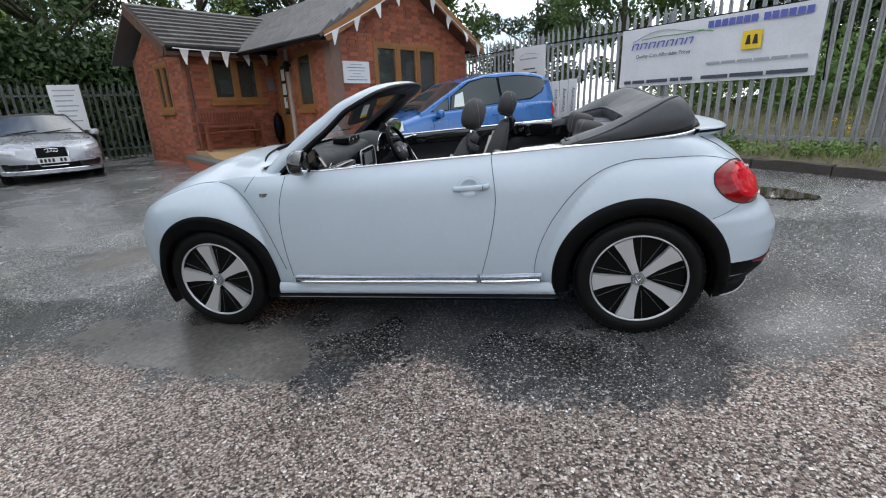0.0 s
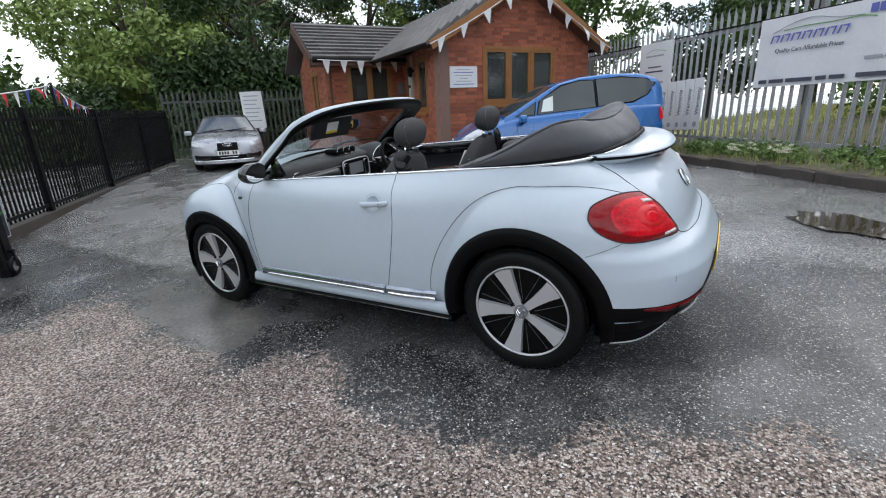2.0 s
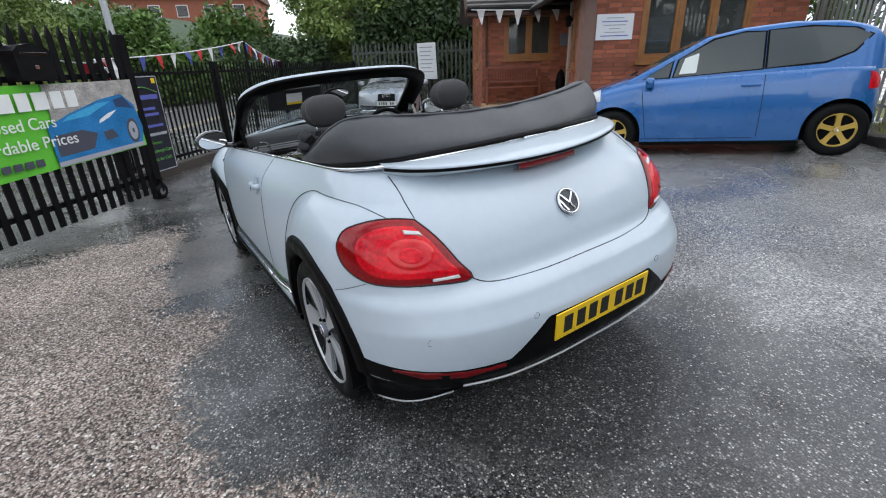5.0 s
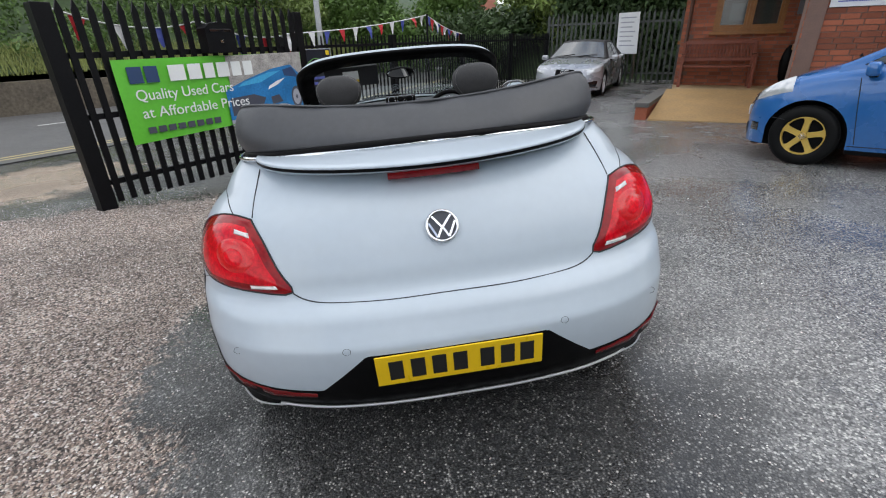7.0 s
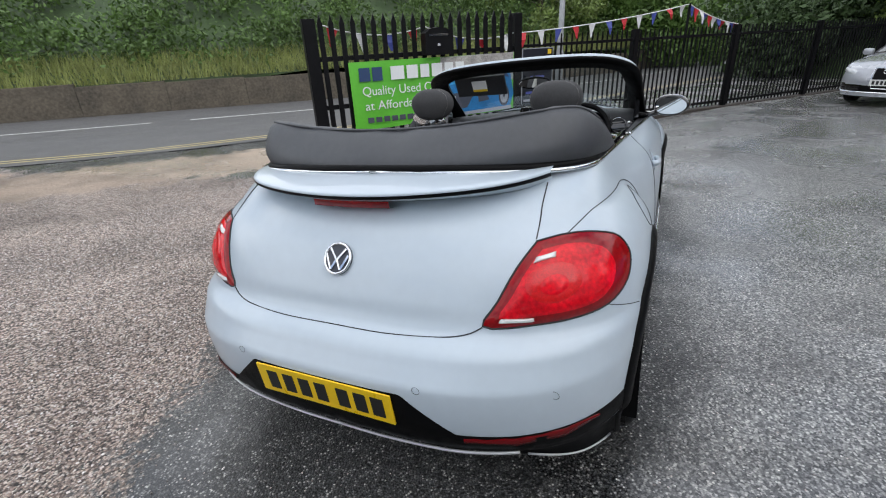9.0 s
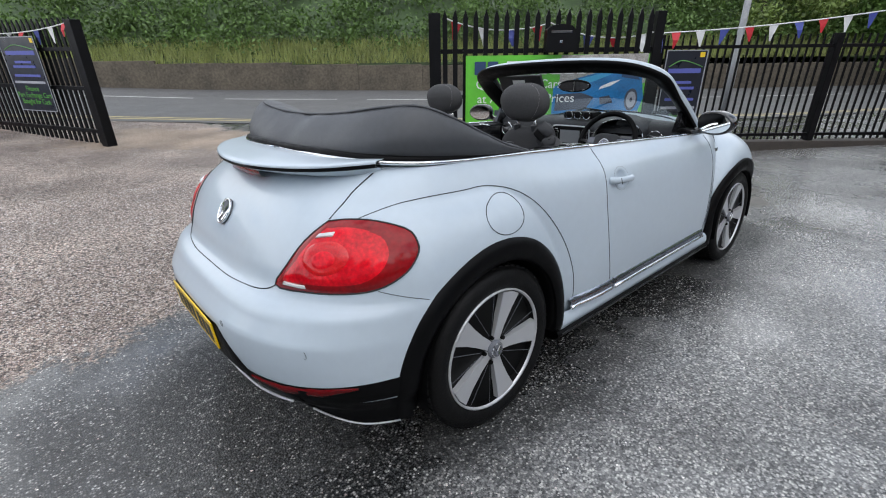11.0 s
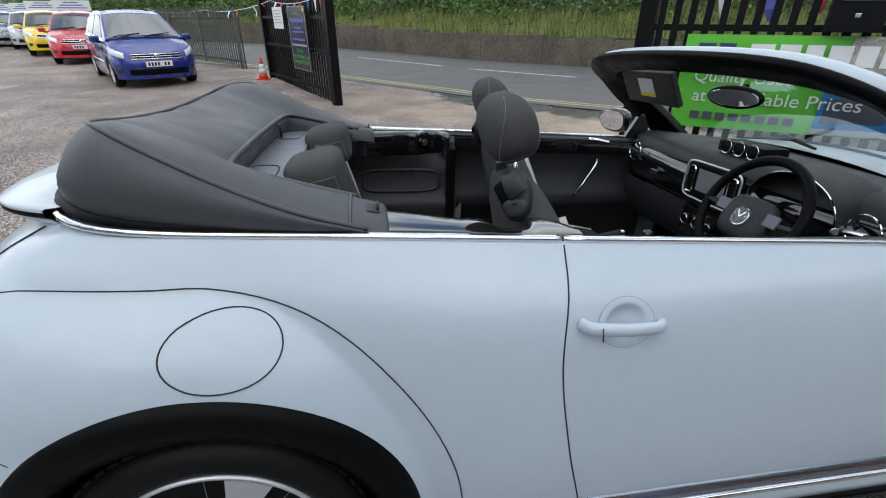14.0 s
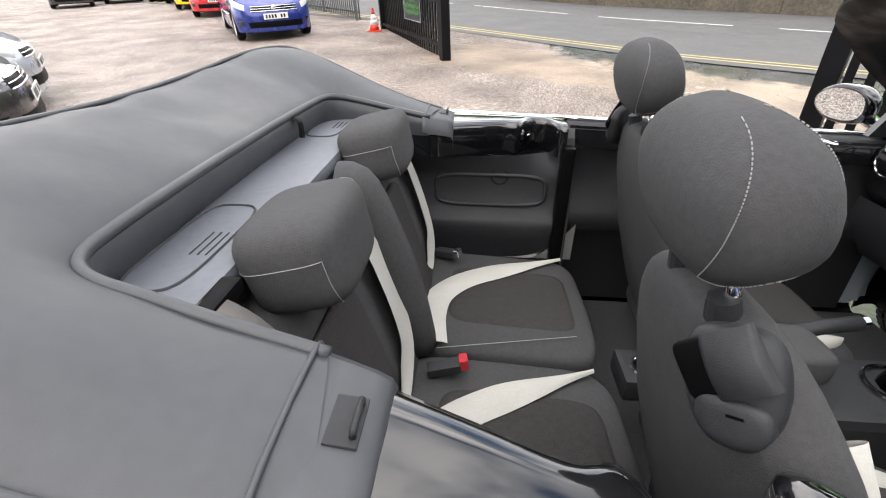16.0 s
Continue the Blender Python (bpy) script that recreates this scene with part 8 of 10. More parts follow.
def folded_top():
    """The hood, folded under its padded cover: a wide cushion with two arms running forwards."""
    base = [(0.92, 0.708, 1.028), (1.05, 0.708, 1.034), (1.2, 0.70, 1.043), (1.36, 0.685, 1.052), (1.485, 0.63, 1.06), (1.575, 0.52, 1.066), (1.635, 0.28, 1.074), (1.65, 0.0, 1.076)]
    swell = [(0.92, 0.714, 1.034), (1.05, 0.724, 1.054), (1.2, 0.732, 1.082), (1.37, 0.715, 1.122), (1.495, 0.65, 1.136), (1.572, 0.52, 1.132), (1.615, 0.28, 1.126), (1.625, 0.0, 1.122)]
    seam = [(0.925, 0.714, 1.043), (1.05, 0.718, 1.078), (1.17, 0.716, 1.126), (1.31, 0.696, 1.192), (1.415, 0.645, 1.234), (1.485, 0.52, 1.23), (1.515, 0.28, 1.206), (1.52, 0.0, 1.196)]
    crest = [(0.93, 0.63, 1.058), (1.05, 0.625, 1.098), (1.16, 0.615, 1.142), (1.27, 0.585, 1.185), (1.34, 0.53, 1.205), (1.385, 0.43, 1.2), (1.405, 0.22, 1.186), (1.41, 0.0, 1.18)]
    lip = [(0.95, 0.53, 1.056), (1.05, 0.52, 1.078), (1.14, 0.51, 1.1), (1.205, 0.5, 1.114), (1.24, 0.47, 1.12), (1.252, 0.4, 1.122), (1.256, 0.2, 1.124), (1.258, 0.0, 1.124)]
    under = [(0.955, 0.525, 1.0), (1.05, 0.515, 1.01), (1.14, 0.505, 1.03), (1.21, 0.495, 1.045), (1.25, 0.465, 1.05), (1.266, 0.395, 1.052), (1.272, 0.2, 1.054), (1.274, 0.0, 1.054)]
    curves = []
    for c in (base, swell, seam, crest, lip, under):
        full = [Vector(p) for p in c] + [Vector((p[0], -p[1], p[2])) for p in c[-2::-1]]
        curves.append(spline(full, 84))
    rows = []
    for i in range(85):
        row = spline([c[i] for c in curves], 20)
        s = i / 84
        for k, p in enumerate(row):
            if 2 < k < 18:
                p.z += 0.004 * noise.noise((p.x * 9, p.y * 9, 4)) + 0.003 * noise.noise((p.x * 3, p.y * 22, 9))
        rows.append(row)
    top = link("folded_soft_top", grid_mesh("folded_soft_top", rows), HOOD_CLOTH, car, "black cloth soft top folded under a padded cover")
    if top.data.polygons[400].normal.z < 0:
        top.data.flip_normals()
    for pts, r in ((curves[2], 0.005), (curves[4], 0.009)):
        bm = bmesh.new()
        tube(bm, [p + Vector((0, 0, 0.002)) for p in pts], r, 6)
        part("piping", bm, HOOD_CLOTH, top, smooth=True)
    bm = bmesh.new()
    tube(bm, [p + Vector((0.008, 0, 0.006)) for p in curves[0]], 0.015, 8)
    part("seal", bm, BLACK_TRIM, top, smooth=True)
    for side in (1, -1):
        m = Matrix.Translation((0.905, 0.612 * side, 1.04)) @ Matrix.Rotation(radians(-8), 4, "Y")
        rows = []
        for x, drop in ((0.972, 0.0), (0.965, -0.004), (0.955, 0.002), (0.93, 0.002), (0.9, 0.003), (0.884, 0.006), (0.879, 0.016), (0.878, 0.05)):
            z = 1.05 + (x - 0.88) * 0.14 - drop
            y0 = 0.528 - (x - 0.92) * 0.25
            rows.append([(x, (y0 - 0.004) * side, z - 0.05), (x, y0 * side, z - 0.006), (x, (y0 + 0.012) * side, z), (x, 0.6 * side, z + 0.003), (x, 0.66 * side, z), (x, 0.7 * side, z - 0.006), (x, 0.714 * side, z - 0.018), (x, 0.716 * side, z - 0.045)])
        fl = link("end_flap", grid_mesh("end_flap", rows, flip=side > 0), HOOD_CLOTH, top, "stitched end flap of the cover")
        bm = bmesh.new()
        tube(bm, [Vector((0.962, p[1], p[2] + 0.001)) for p in rows[1][1:-1]], 0.0035, 6)
        part("piping", bm, HOOD_CLOTH, fl, smooth=True)
        bm = bmesh.new()
        box(bm, -0.006, 0.024, -0.032, 0.022, 0.011, 0.0155, 0.002, m)
        part("latch", bm, INTERIOR, fl, "recessed black catch plate")
        bm = bmesh.new()
        tube(bm, [m @ Vector(p) for p in ((0.0, -0.022, 0.016), (0.0, -0.022, 0.024), (0.0, 0.012, 0.024), (0.0, 0.012, 0.016))], 0.0035, 6)
        part("latch_loop", bm, INTERIOR, fl, smooth=True)
    # thin strap holding the cover over the shelf
    bm = bmesh.new()
    tube(bm, spline([(1.258, -0.21, 1.125), (1.235, -0.21, 1.11), (1.23, -0.2, 1.075)], 6), 0.012, 5, flat=0.25)
    part("cover_strap", bm, BLACK_TRIM, top)


folded_top()


def super_block(bm, c, size, p=0.45, m=None, nu=28, nv=18, shape=None):
    """A softly rounded block."""
    def sg(t, q):
        return math.copysign(abs(t) ** q, t)
    rings = []
    for j in range(nv + 1):
        v = -math.pi / 2 + math.pi * j / nv
        ring = []
        for i in range(nu):
            u = math.tau * i / nu
            q = Vector((sg(math.cos(v), p) * sg(math.cos(u), p), sg(math.cos(v), p) * sg(math.sin(u), p), sg(math.sin(v), p)))
            if shape:
                q = shape(q)
            q = Vector((q.x * size[0] / 2 + c[0], q.y * size[1] / 2 + c[1], q.z * size[2] / 2 + c[2]))
            ring.append(bm.verts.new(m @ q if m is not None else q))
        rings.append(ring)
    for j in range(nv):
        for i in range(nu):
            bm.faces.new((rings[j][i], rings[j][(i + 1) % nu], rings[j + 1][(i + 1) % nu], rings[j + 1][i]))


def front_seat(x0, y, side):
    cush = Matrix.Translation((x0 - 0.2, y, 0.45)) @ Matrix.Rotation(radians(-8), 4, "Y")
    bm = bmesh.new()
    super_block(bm, (0.0, 0, 0), (0.56, 0.5, 0.2), 0.4, cush)
    s = part("front_seat", bm, SEAT_CLOTH, car, "dark cloth front seat with pale grey bolsters", smooth=True)
    lean = Matrix.Translation((x0, y, 0.44)) @ Matrix.Rotation(radians(17), 4, "Y")

    def taper(q):
        q.y *= 1 - 0.4 * max(0, q.z) ** 1.8 - 0.06 * max(0, -q.z)
        q.x -= 0.25 * (q.y ** 2)
        q.x *= (1 - 0.4 * max(0, q.z)) * (0.78 if q.x > 0 else 1)
        return q

    bm = bmesh.new()
    super_block(bm, (0.006, 0, 0.33), (0.185, 0.5, 0.69), 0.45, lean, shape=taper)
    part("backrest", bm, SEAT_CLOTH, s, smooth=True)
    bm = bmesh.new()
    super_block(bm, (-0.01, 0, 0.108), (0.4, 0.27, 0.03), 0.35, cush, 24, 10)
    part("mesh_panel", bm, SEAT_MESH, s, smooth=True)
    for k in (-1, 1):
        # pale panels curve up the backrest's front edges and along the cushion
        rows = []
        for i in range(17):
            f = i / 16
            z = 0.36 + 0.2 * f
            w = 0.022 * math.sin(math.pi * min(1, 0.12 + f * 0.88)) ** 0.7 + 0.004
            yo = (0.2 - 0.05 * f ** 1.3) * k
            rows.append([lean @ Vector((-0.062 - 0.03 * math.cos(t) + 0.012 * f, yo - w * k * math.sin(t), z)) for t in np.linspace(-1.4, 1.4, 9)])
        link("bolster", grid_mesh("bolster", rows, flip=k > 0), SEAT_GREY, s, "pale grey side bolster")
        rows = []
        for i in range(15):
            f = i / 14
            xx = 0.2 - 0.42 * f
            w = 0.05 * math.sin(math.pi * min(1, 0.1 + f * 0.9)) ** 0.6 + 0.006
            rows.append([cush @ Vector((xx, (0.185 - 0.03 * f * f) * k + w * math.sin(t) * k, 0.08 + 0.032 * math.cos(t))) for t in np.linspace(-1.5, 1.5, 9)])
        link("bolster", grid_mesh("bolster", rows, flip=k > 0), SEAT_GREY, s, "pale grey side bolster")
        bm = bmesh.new()
        tube(bm, [lean @ Vector((0.01, 0.055 * k, 0.6)), lean @ Vector((-0.005, 0.055 * k, 0.76))], 0.008, 8)
        part("headrest_post", bm, CHROME, s, smooth=True)
        bm = bmesh.new()
        tube(bm, [lean @ Vector((0.012, 0.055 * k, 0.655)), lean @ Vector((0.01, 0.055 * k, 0.692))], [0.021, 0.017], 14)
        part("post_collar", bm, INTERIOR, s)

    def egg(q):
        q.y *= 1 - 0.18 * max(0, q.z) ** 2 - 0.2 * max(0, -q.z) ** 1.5
        q.x *= 1 - 0.3 * max(0, q.z) ** 2
        return q

    hc = 0.798
    bm = bmesh.new()
    super_block(bm, (-0.012, 0, hc), (0.135, 0.262, 0.179), 0.66, lean, nu=36, nv=24, shape=egg)
    h = part("headrest", bm, SEAT_CLOTH, s, "rounded dark cloth headrest", smooth=True)
    def head_skin(u, t):
        """A point just off the headrest; u round it in degrees, t its height from -1 to 1."""
        v = math.asin(math.copysign(min(1, abs(t)) ** (1 / 0.66), t))
        c, q = abs(math.cos(v)) ** 0.66, Vector((math.cos(radians(u)), math.sin(radians(u)), 0))
        q = egg(Vector((c * math.copysign(abs(q.x) ** 0.66, q.x), c * math.copysign(abs(q.y) ** 0.66, q.y), t)))
        return lean @ Vector((q.x * 0.0683 - 0.012, q.y * 0.1318, hc + q.z * 0.09))

    for k in (-1, 1):
        for name, turn in (("rear", lambda f: 84 - 52 * f), ("front", lambda f: 148 - 6 * f)):
            bm = bmesh.new()
            for i in range(54):
                tube(bm, [head_skin(k * turn(f), 0.96 - 1.72 * f) for f in (i / 54, (i + 0.6) / 54)], 0.0007, 4)
            part("stitching", bm, STITCH, h)
        bm = bmesh.new()
        for i in range(40):
            tube(bm, [head_skin(k * (32 + 110 * f), -0.76) for f in (i / 40, (i + 0.6) / 40)], 0.0007, 4)
        part("stitching", bm, STITCH, h)
    # tilt release on the outer shoulder: an egg-shaped surround, a finger well and a broad curved lever
    rm = lean @ Matrix.Translation((0.036, 0.136 * side, 0.655)) @ Matrix.Rotation(radians(42 * side), 4, "Z") @ Matrix.Rotation(radians(-24), 4, "Y") @ Matrix.Rotation(radians(10 * side), 4, "X") @ Matrix.Scale(0.76, 4)

    def taper(q):
        q.y *= 1 - 0.34 * max(0, -q.z) ** 1.4
        return q

    bm = bmesh.new()
    super_block(bm, (0, 0, -0.008), (0.05, 0.122, 0.162), 0.6, rm, 36, 20, shape=taper)
    rel = part("seat_release", bm, INTERIOR, s, "black tilt release on the backrest", smooth=True)
    # Black block stands in for the shade inside the finger well.
    bm = bmesh.new()
    super_block(bm, (0.019, -0.016 * side, 0.024), (0.016, 0.07, 0.08), 0.35, rm @ Matrix.Rotation(radians(24 * side), 4, "X"), 24, 12)
    part("finger_well_shade", bm, BLACK_TRIM, rel, smooth=True)
    lm = rm @ Matrix.Translation((0.014, -0.004 * side, 0.07)) @ Matrix.Rotation(radians(24 * side), 4, "X")
    rows = []
    for k in range(13):
        f = k / 12
        out = 0.011 + 0.016 * math.sin(f * math.pi * 0.8)
        rows.append([(out * w, side * y, -0.082 * f) for y, w in ((-0.036, 0.2), (-0.035, 0.8), (-0.028, 1.0), (0, 1.08), (0.026, 1.0), (0.033, 0.8), (0.034, 0.2))])
    link("release_lever", grid_mesh("release_lever", rows, flip=side > 0), INTERIOR, rel, "broad curved black tilt lever", at=lm)
    bm = bmesh.new()
    super_block(bm, (0.014, 0.006 * side, -0.046), (0.042, 0.092, 0.066), 0.6, rm, 26, 14, shape=taper)
    lo = part("release_guide", bm, INTERIOR, rel, smooth=True)
    bm = bmesh.new()
    box(bm, 0.0345, 0.0352, 0.004, 0.024, -0.036, -0.032, 0, rm @ Matrix.Diagonal((1, side, 1, 1)))
    part("guide_mark", bm, BLACK_TRIM, lo)


front_seat(0.325, 0.395, 1)
front_seat(0.16, -0.385, -1)


def belt_of(points, half, across, name, material, parent, label="", bulge=0.008):
    """A padded band along points, given its half width and the direction across it."""
    rows = []
    n = len(points)
    for i, q in enumerate(points):
        f = i / (n - 1)
        w = half(f)
        a = across(f)
        up = a.cross((points[min(i + 1, n - 1)] - points[max(i - 1, 0)]).normalized()).normalized()
        rows.append([q + a * w * t + up * bulge * (1 - t * t) for t in (-1, -0.6, -0.2, 0.2, 0.6, 1)])
    return link(name, grid_mesh(name, rows), material, parent, label)


def rear_seats():
    for y in (0.255, -0.285):
        cush = Matrix.Translation((0.72, y, 0.5)) @ Matrix.Rotation(radians(-3.4), 4, "Y")

        def dished(q):
            q.z += 0.1 * q.y * q.y * max(0, q.z)
            q.x -= 0.05 * (1 - q.y * q.y) * (1 if q.x < 0 else 0)
            return q

        bm = bmesh.new()
        super_block(bm, (0, 0, 0), (0.52, 0.53, 0.165), 0.3, cush, 40, 24, dished)
        s = part("rear_seat", bm, SEAT_CLOTH, car, "dark cloth rear seat with pale grey panels", smooth=True)
        bm = bmesh.new()
        super_block(bm, (-0.03, 0.005, 0.077), (0.37, 0.3, 0.022), 0.3, cush, 32, 8)
        part("mesh_panel", bm, SEAT_MESH, s, smooth=True)
        # pale hook-shaped panel: from the front corner back along one side, then across
        path = spline([(0.505, -0.232, 0.0), (0.62, -0.178, 0.0), (0.74, -0.117, 0.0), (0.84, -0.045, 0.0), (0.902, 0.045, 0.0), (0.917, 0.145, 0.0), (0.906, 0.265, 0.0)], 36)
        pts = [cush @ Vector((q.x - 0.72, q.y, 0.0895 + 0.006 * ease(abs(q.y), 0.1, 0.25))) for q in path]

        def across(f, path=path):
            i = min(35, int(f * 36))
            d = (path[i + 1] - path[i]).normalized()
            return Vector((d.y, -d.x, 0))

        belt_of(pts, lambda f: 0.006 + 0.036 * ease(f, 0, 0.35), across, "grey_panel", SEAT_GREY, s, "pale grey curved panel")
        bm = bmesh.new()
        tube(bm, [cush @ Vector((-0.2 + 0.37 * t, 0.175 + 0.1 * t, 0.092)) for t in np.linspace(0, 1, 8)], 0.0013, 4)
        part("stitching", bm, STITCH, s)
        back = Matrix.Translation((0.925, y, 0.6)) @ Matrix.Rotation(radians(17.9), 4, "Y")

        def shoulders(q):
            q.y *= 1 - 0.2 * max(0, q.z) ** 3
            q.x -= 0.28 * q.y ** 4 * (1 if q.x < 0 else 0)
            q.x *= 1 - 0.3 * max(0, q.z) ** 2
            return q

        bm = bmesh.new()
        super_block(bm, (0.09, 0, 0.14), (0.17, 0.53, 0.56), 0.42, back, 40, 26, shoulders)
        part("backrest", bm, SEAT_CLOTH, s, smooth=True)
        bm = bmesh.new()
        super_block(bm, (0.012, 0.045, 0.16), (0.02, 0.27, 0.36), 0.3, back, 28, 10)
        part("mesh_panel", bm, SEAT_MESH, s, smooth=True)
        path = spline([(0, -0.172, 0.4), (0, -0.186, 0.3), (0, -0.186, 0.2), (0, -0.165, 0.11), (0, -0.115, 0.06), (0, -0.06, 0.045)], 30)
        pts = [back @ Vector((-0.006 - 0.016 * ease(abs(q.y), 0.1, 0.2), q.y, q.z)) for q in path]

        def across_b(f, path=path, m=back):
            i = min(29, int(f * 30))
            d = (path[i + 1] - path[i]).normalized()
            return m.to_3x3() @ Vector((0, -d.z, d.y))

        belt_of(pts, lambda f: 0.012 + 0.034 * math.sin(math.pi * (0.12 + 0.84 * f)) ** 0.7, across_b, "grey_panel", SEAT_GREY, s, "pale grey curved panel", -0.008)
        bm = bmesh.new()
        tube(bm, [back @ Vector((-0.004 - 0.01 * t, 0.165 - 0.02 * t, 0.36 - 0.33 * t)) for t in np.linspace(0, 1, 10)], 0.0018, 4)
        part("piping", bm, SEAT_GREY, s, "thin pale piping")

        def pillow(q):
            q.x *= 1 + 0.12 * max(0, q.z)
            return q

        top = Matrix.Translation((0.965, y, 0.53)) @ Matrix.Rotation(radians(14), 4, "Y")
        bm = bmesh.new()
        super_block(bm, (-0.03, 0.0, 0.515), (0.16, 0.235, 0.15), 0.5, top, 36, 24, pillow)
        h = part("headrest", bm, SEAT_CLOTH, s, "low rounded rear headrest", smooth=True)

        def skin(u, v, k=0.5):
            """A point just off the headrest; u round it and v up, in degrees."""
            sg = lambda t: math.copysign(abs(t) ** k, t)
            q = pillow(Vector((sg(math.cos(radians(v))) * sg(math.cos(radians(u))), sg(math.cos(radians(v))) * sg(math.sin(radians(u))), sg(math.sin(radians(v))))))
            return top @ Vector((q.x * 0.0808 - 0.03, q.y * 0.1183, q.z * 0.0758 + 0.515))

        bm = bmesh.new()
        tube(bm, [skin(u, 3) for u in np.linspace(15, 120, 18)] + [skin(120 + 12 * t, 3 - 55 * t) for t in np.linspace(0.1, 1, 10)], 0.0007, 4)
        part("stitching", bm, STITCH, h)
        bm = bmesh.new()
        tube(bm, [skin(232, v) for v in np.linspace(-60, 60, 16)], 0.0007, 4)
        part("stitching", bm, STITCH, h)
    # rounded hump between the two backrests
    bm = bmesh.new()
    tube(bm, spline([(1.09, -0.015, 1.03), (1.055, -0.015, 1.02), (1.015, -0.015, 0.93), (0.965, -0.015, 0.78), (0.93, -0.015, 0.6)], 14), [0.05] * 14 + [0.045], 12)
    part("seat_divider", bm, SEAT_CLOTH, car, "dark cloth hump between the rear seats", smooth=True)
    # belt buckles
    for x, yy, z, turn in ((0.87, 0.075, 0.615, 8), (0.9, -0.47, 0.62, -30)):
        m = Matrix.Translation((x, yy, z)) @ Matrix.Rotation(radians(turn), 4, "Z") @ Matrix.Rotation(radians(10), 4, "Y")
        bm = bmesh.new()
        box(bm, -0.05, 0.03, -0.018, 0.018, -0.012, 0.012, 0.006, m)
        b = part("belt_buckle", bm, INTERIOR, car, "black belt buckle")
        bm = bmesh.new()
        box(bm, -0.068, -0.048, -0.015, 0.015, -0.008, 0.02, 0.004, m)
        part("release_button", bm, RED_CLOTH if yy > 0 else CHROME, b, "red release button" if yy > 0 else "metal belt tongue")
    rows = []
    for x, yy, z in spline([(1.122, 0.468, 1.06), (1.09, 0.472, 1.052), (1.05, 0.475, 1.022), (1.015, 0.475, 0.96), (0.99, 0.475, 0.88)], 14):
        rows.append([(x, yy - 0.023, z + 0.002), (x + 0.001, yy, z + 0.003), (x, yy + 0.023, z + 0.002)])
    me = grid_mesh("seat_belt", rows)
    ob = link("seat_belt", me, BELT_GREY, car, "grey rear seat belt strap")
    sol = ob.modifiers.new("thick", "SOLIDIFY")
    sol.thickness = 0.003
    bm = bmesh.new()
    box(bm, 1.098, 1.125, 0.405, 0.5, 1.045, 1.066, 0.006)
    part("belt_slot", bm, BLACK_TRIM, car)
    # parcel shelf
    bm = bmesh.new()
    box(bm, 1.135, 1.34, -0.56, 0.52, 1.02, 1.052, 0.012)
    sh = part("rear_shelf", bm, GREY_PLASTIC, car, "grey plastic rear shelf")
    for y in (0.295, -0.43):
        bm = bmesh.new()
        tube(bm, [(1.222 + 0.046 * math.copysign(abs(math.cos(a)) ** 0.5, math.cos(a)), y + 0.135 * math.copysign(abs(math.sin(a)) ** 0.5, math.sin(a)), 1.053) for a in np.linspace(0, math.tau, 36, endpoint=False)], 0.0022, 4, closed=True)
        lid = part("shelf_lid", bm, INTERIOR, sh)
        for d in (-0.012, 0.0, 0.012):
            bm = bmesh.new()
            tube(bm, [(1.2 + d, y - 0.03, 1.0525), (1.2 + d, y + 0.04, 1.0525)], 0.0016, 4)
            part("shelf_groove", bm, INTERIOR, sh)
    bm = bmesh.new()
    box(bm, 1.15, 1.2, -0.6, 0.6, 0.55, 1.03, 0.02)
    part("rear_bulkhead", bm, INTERIOR, car)


rear_seats()


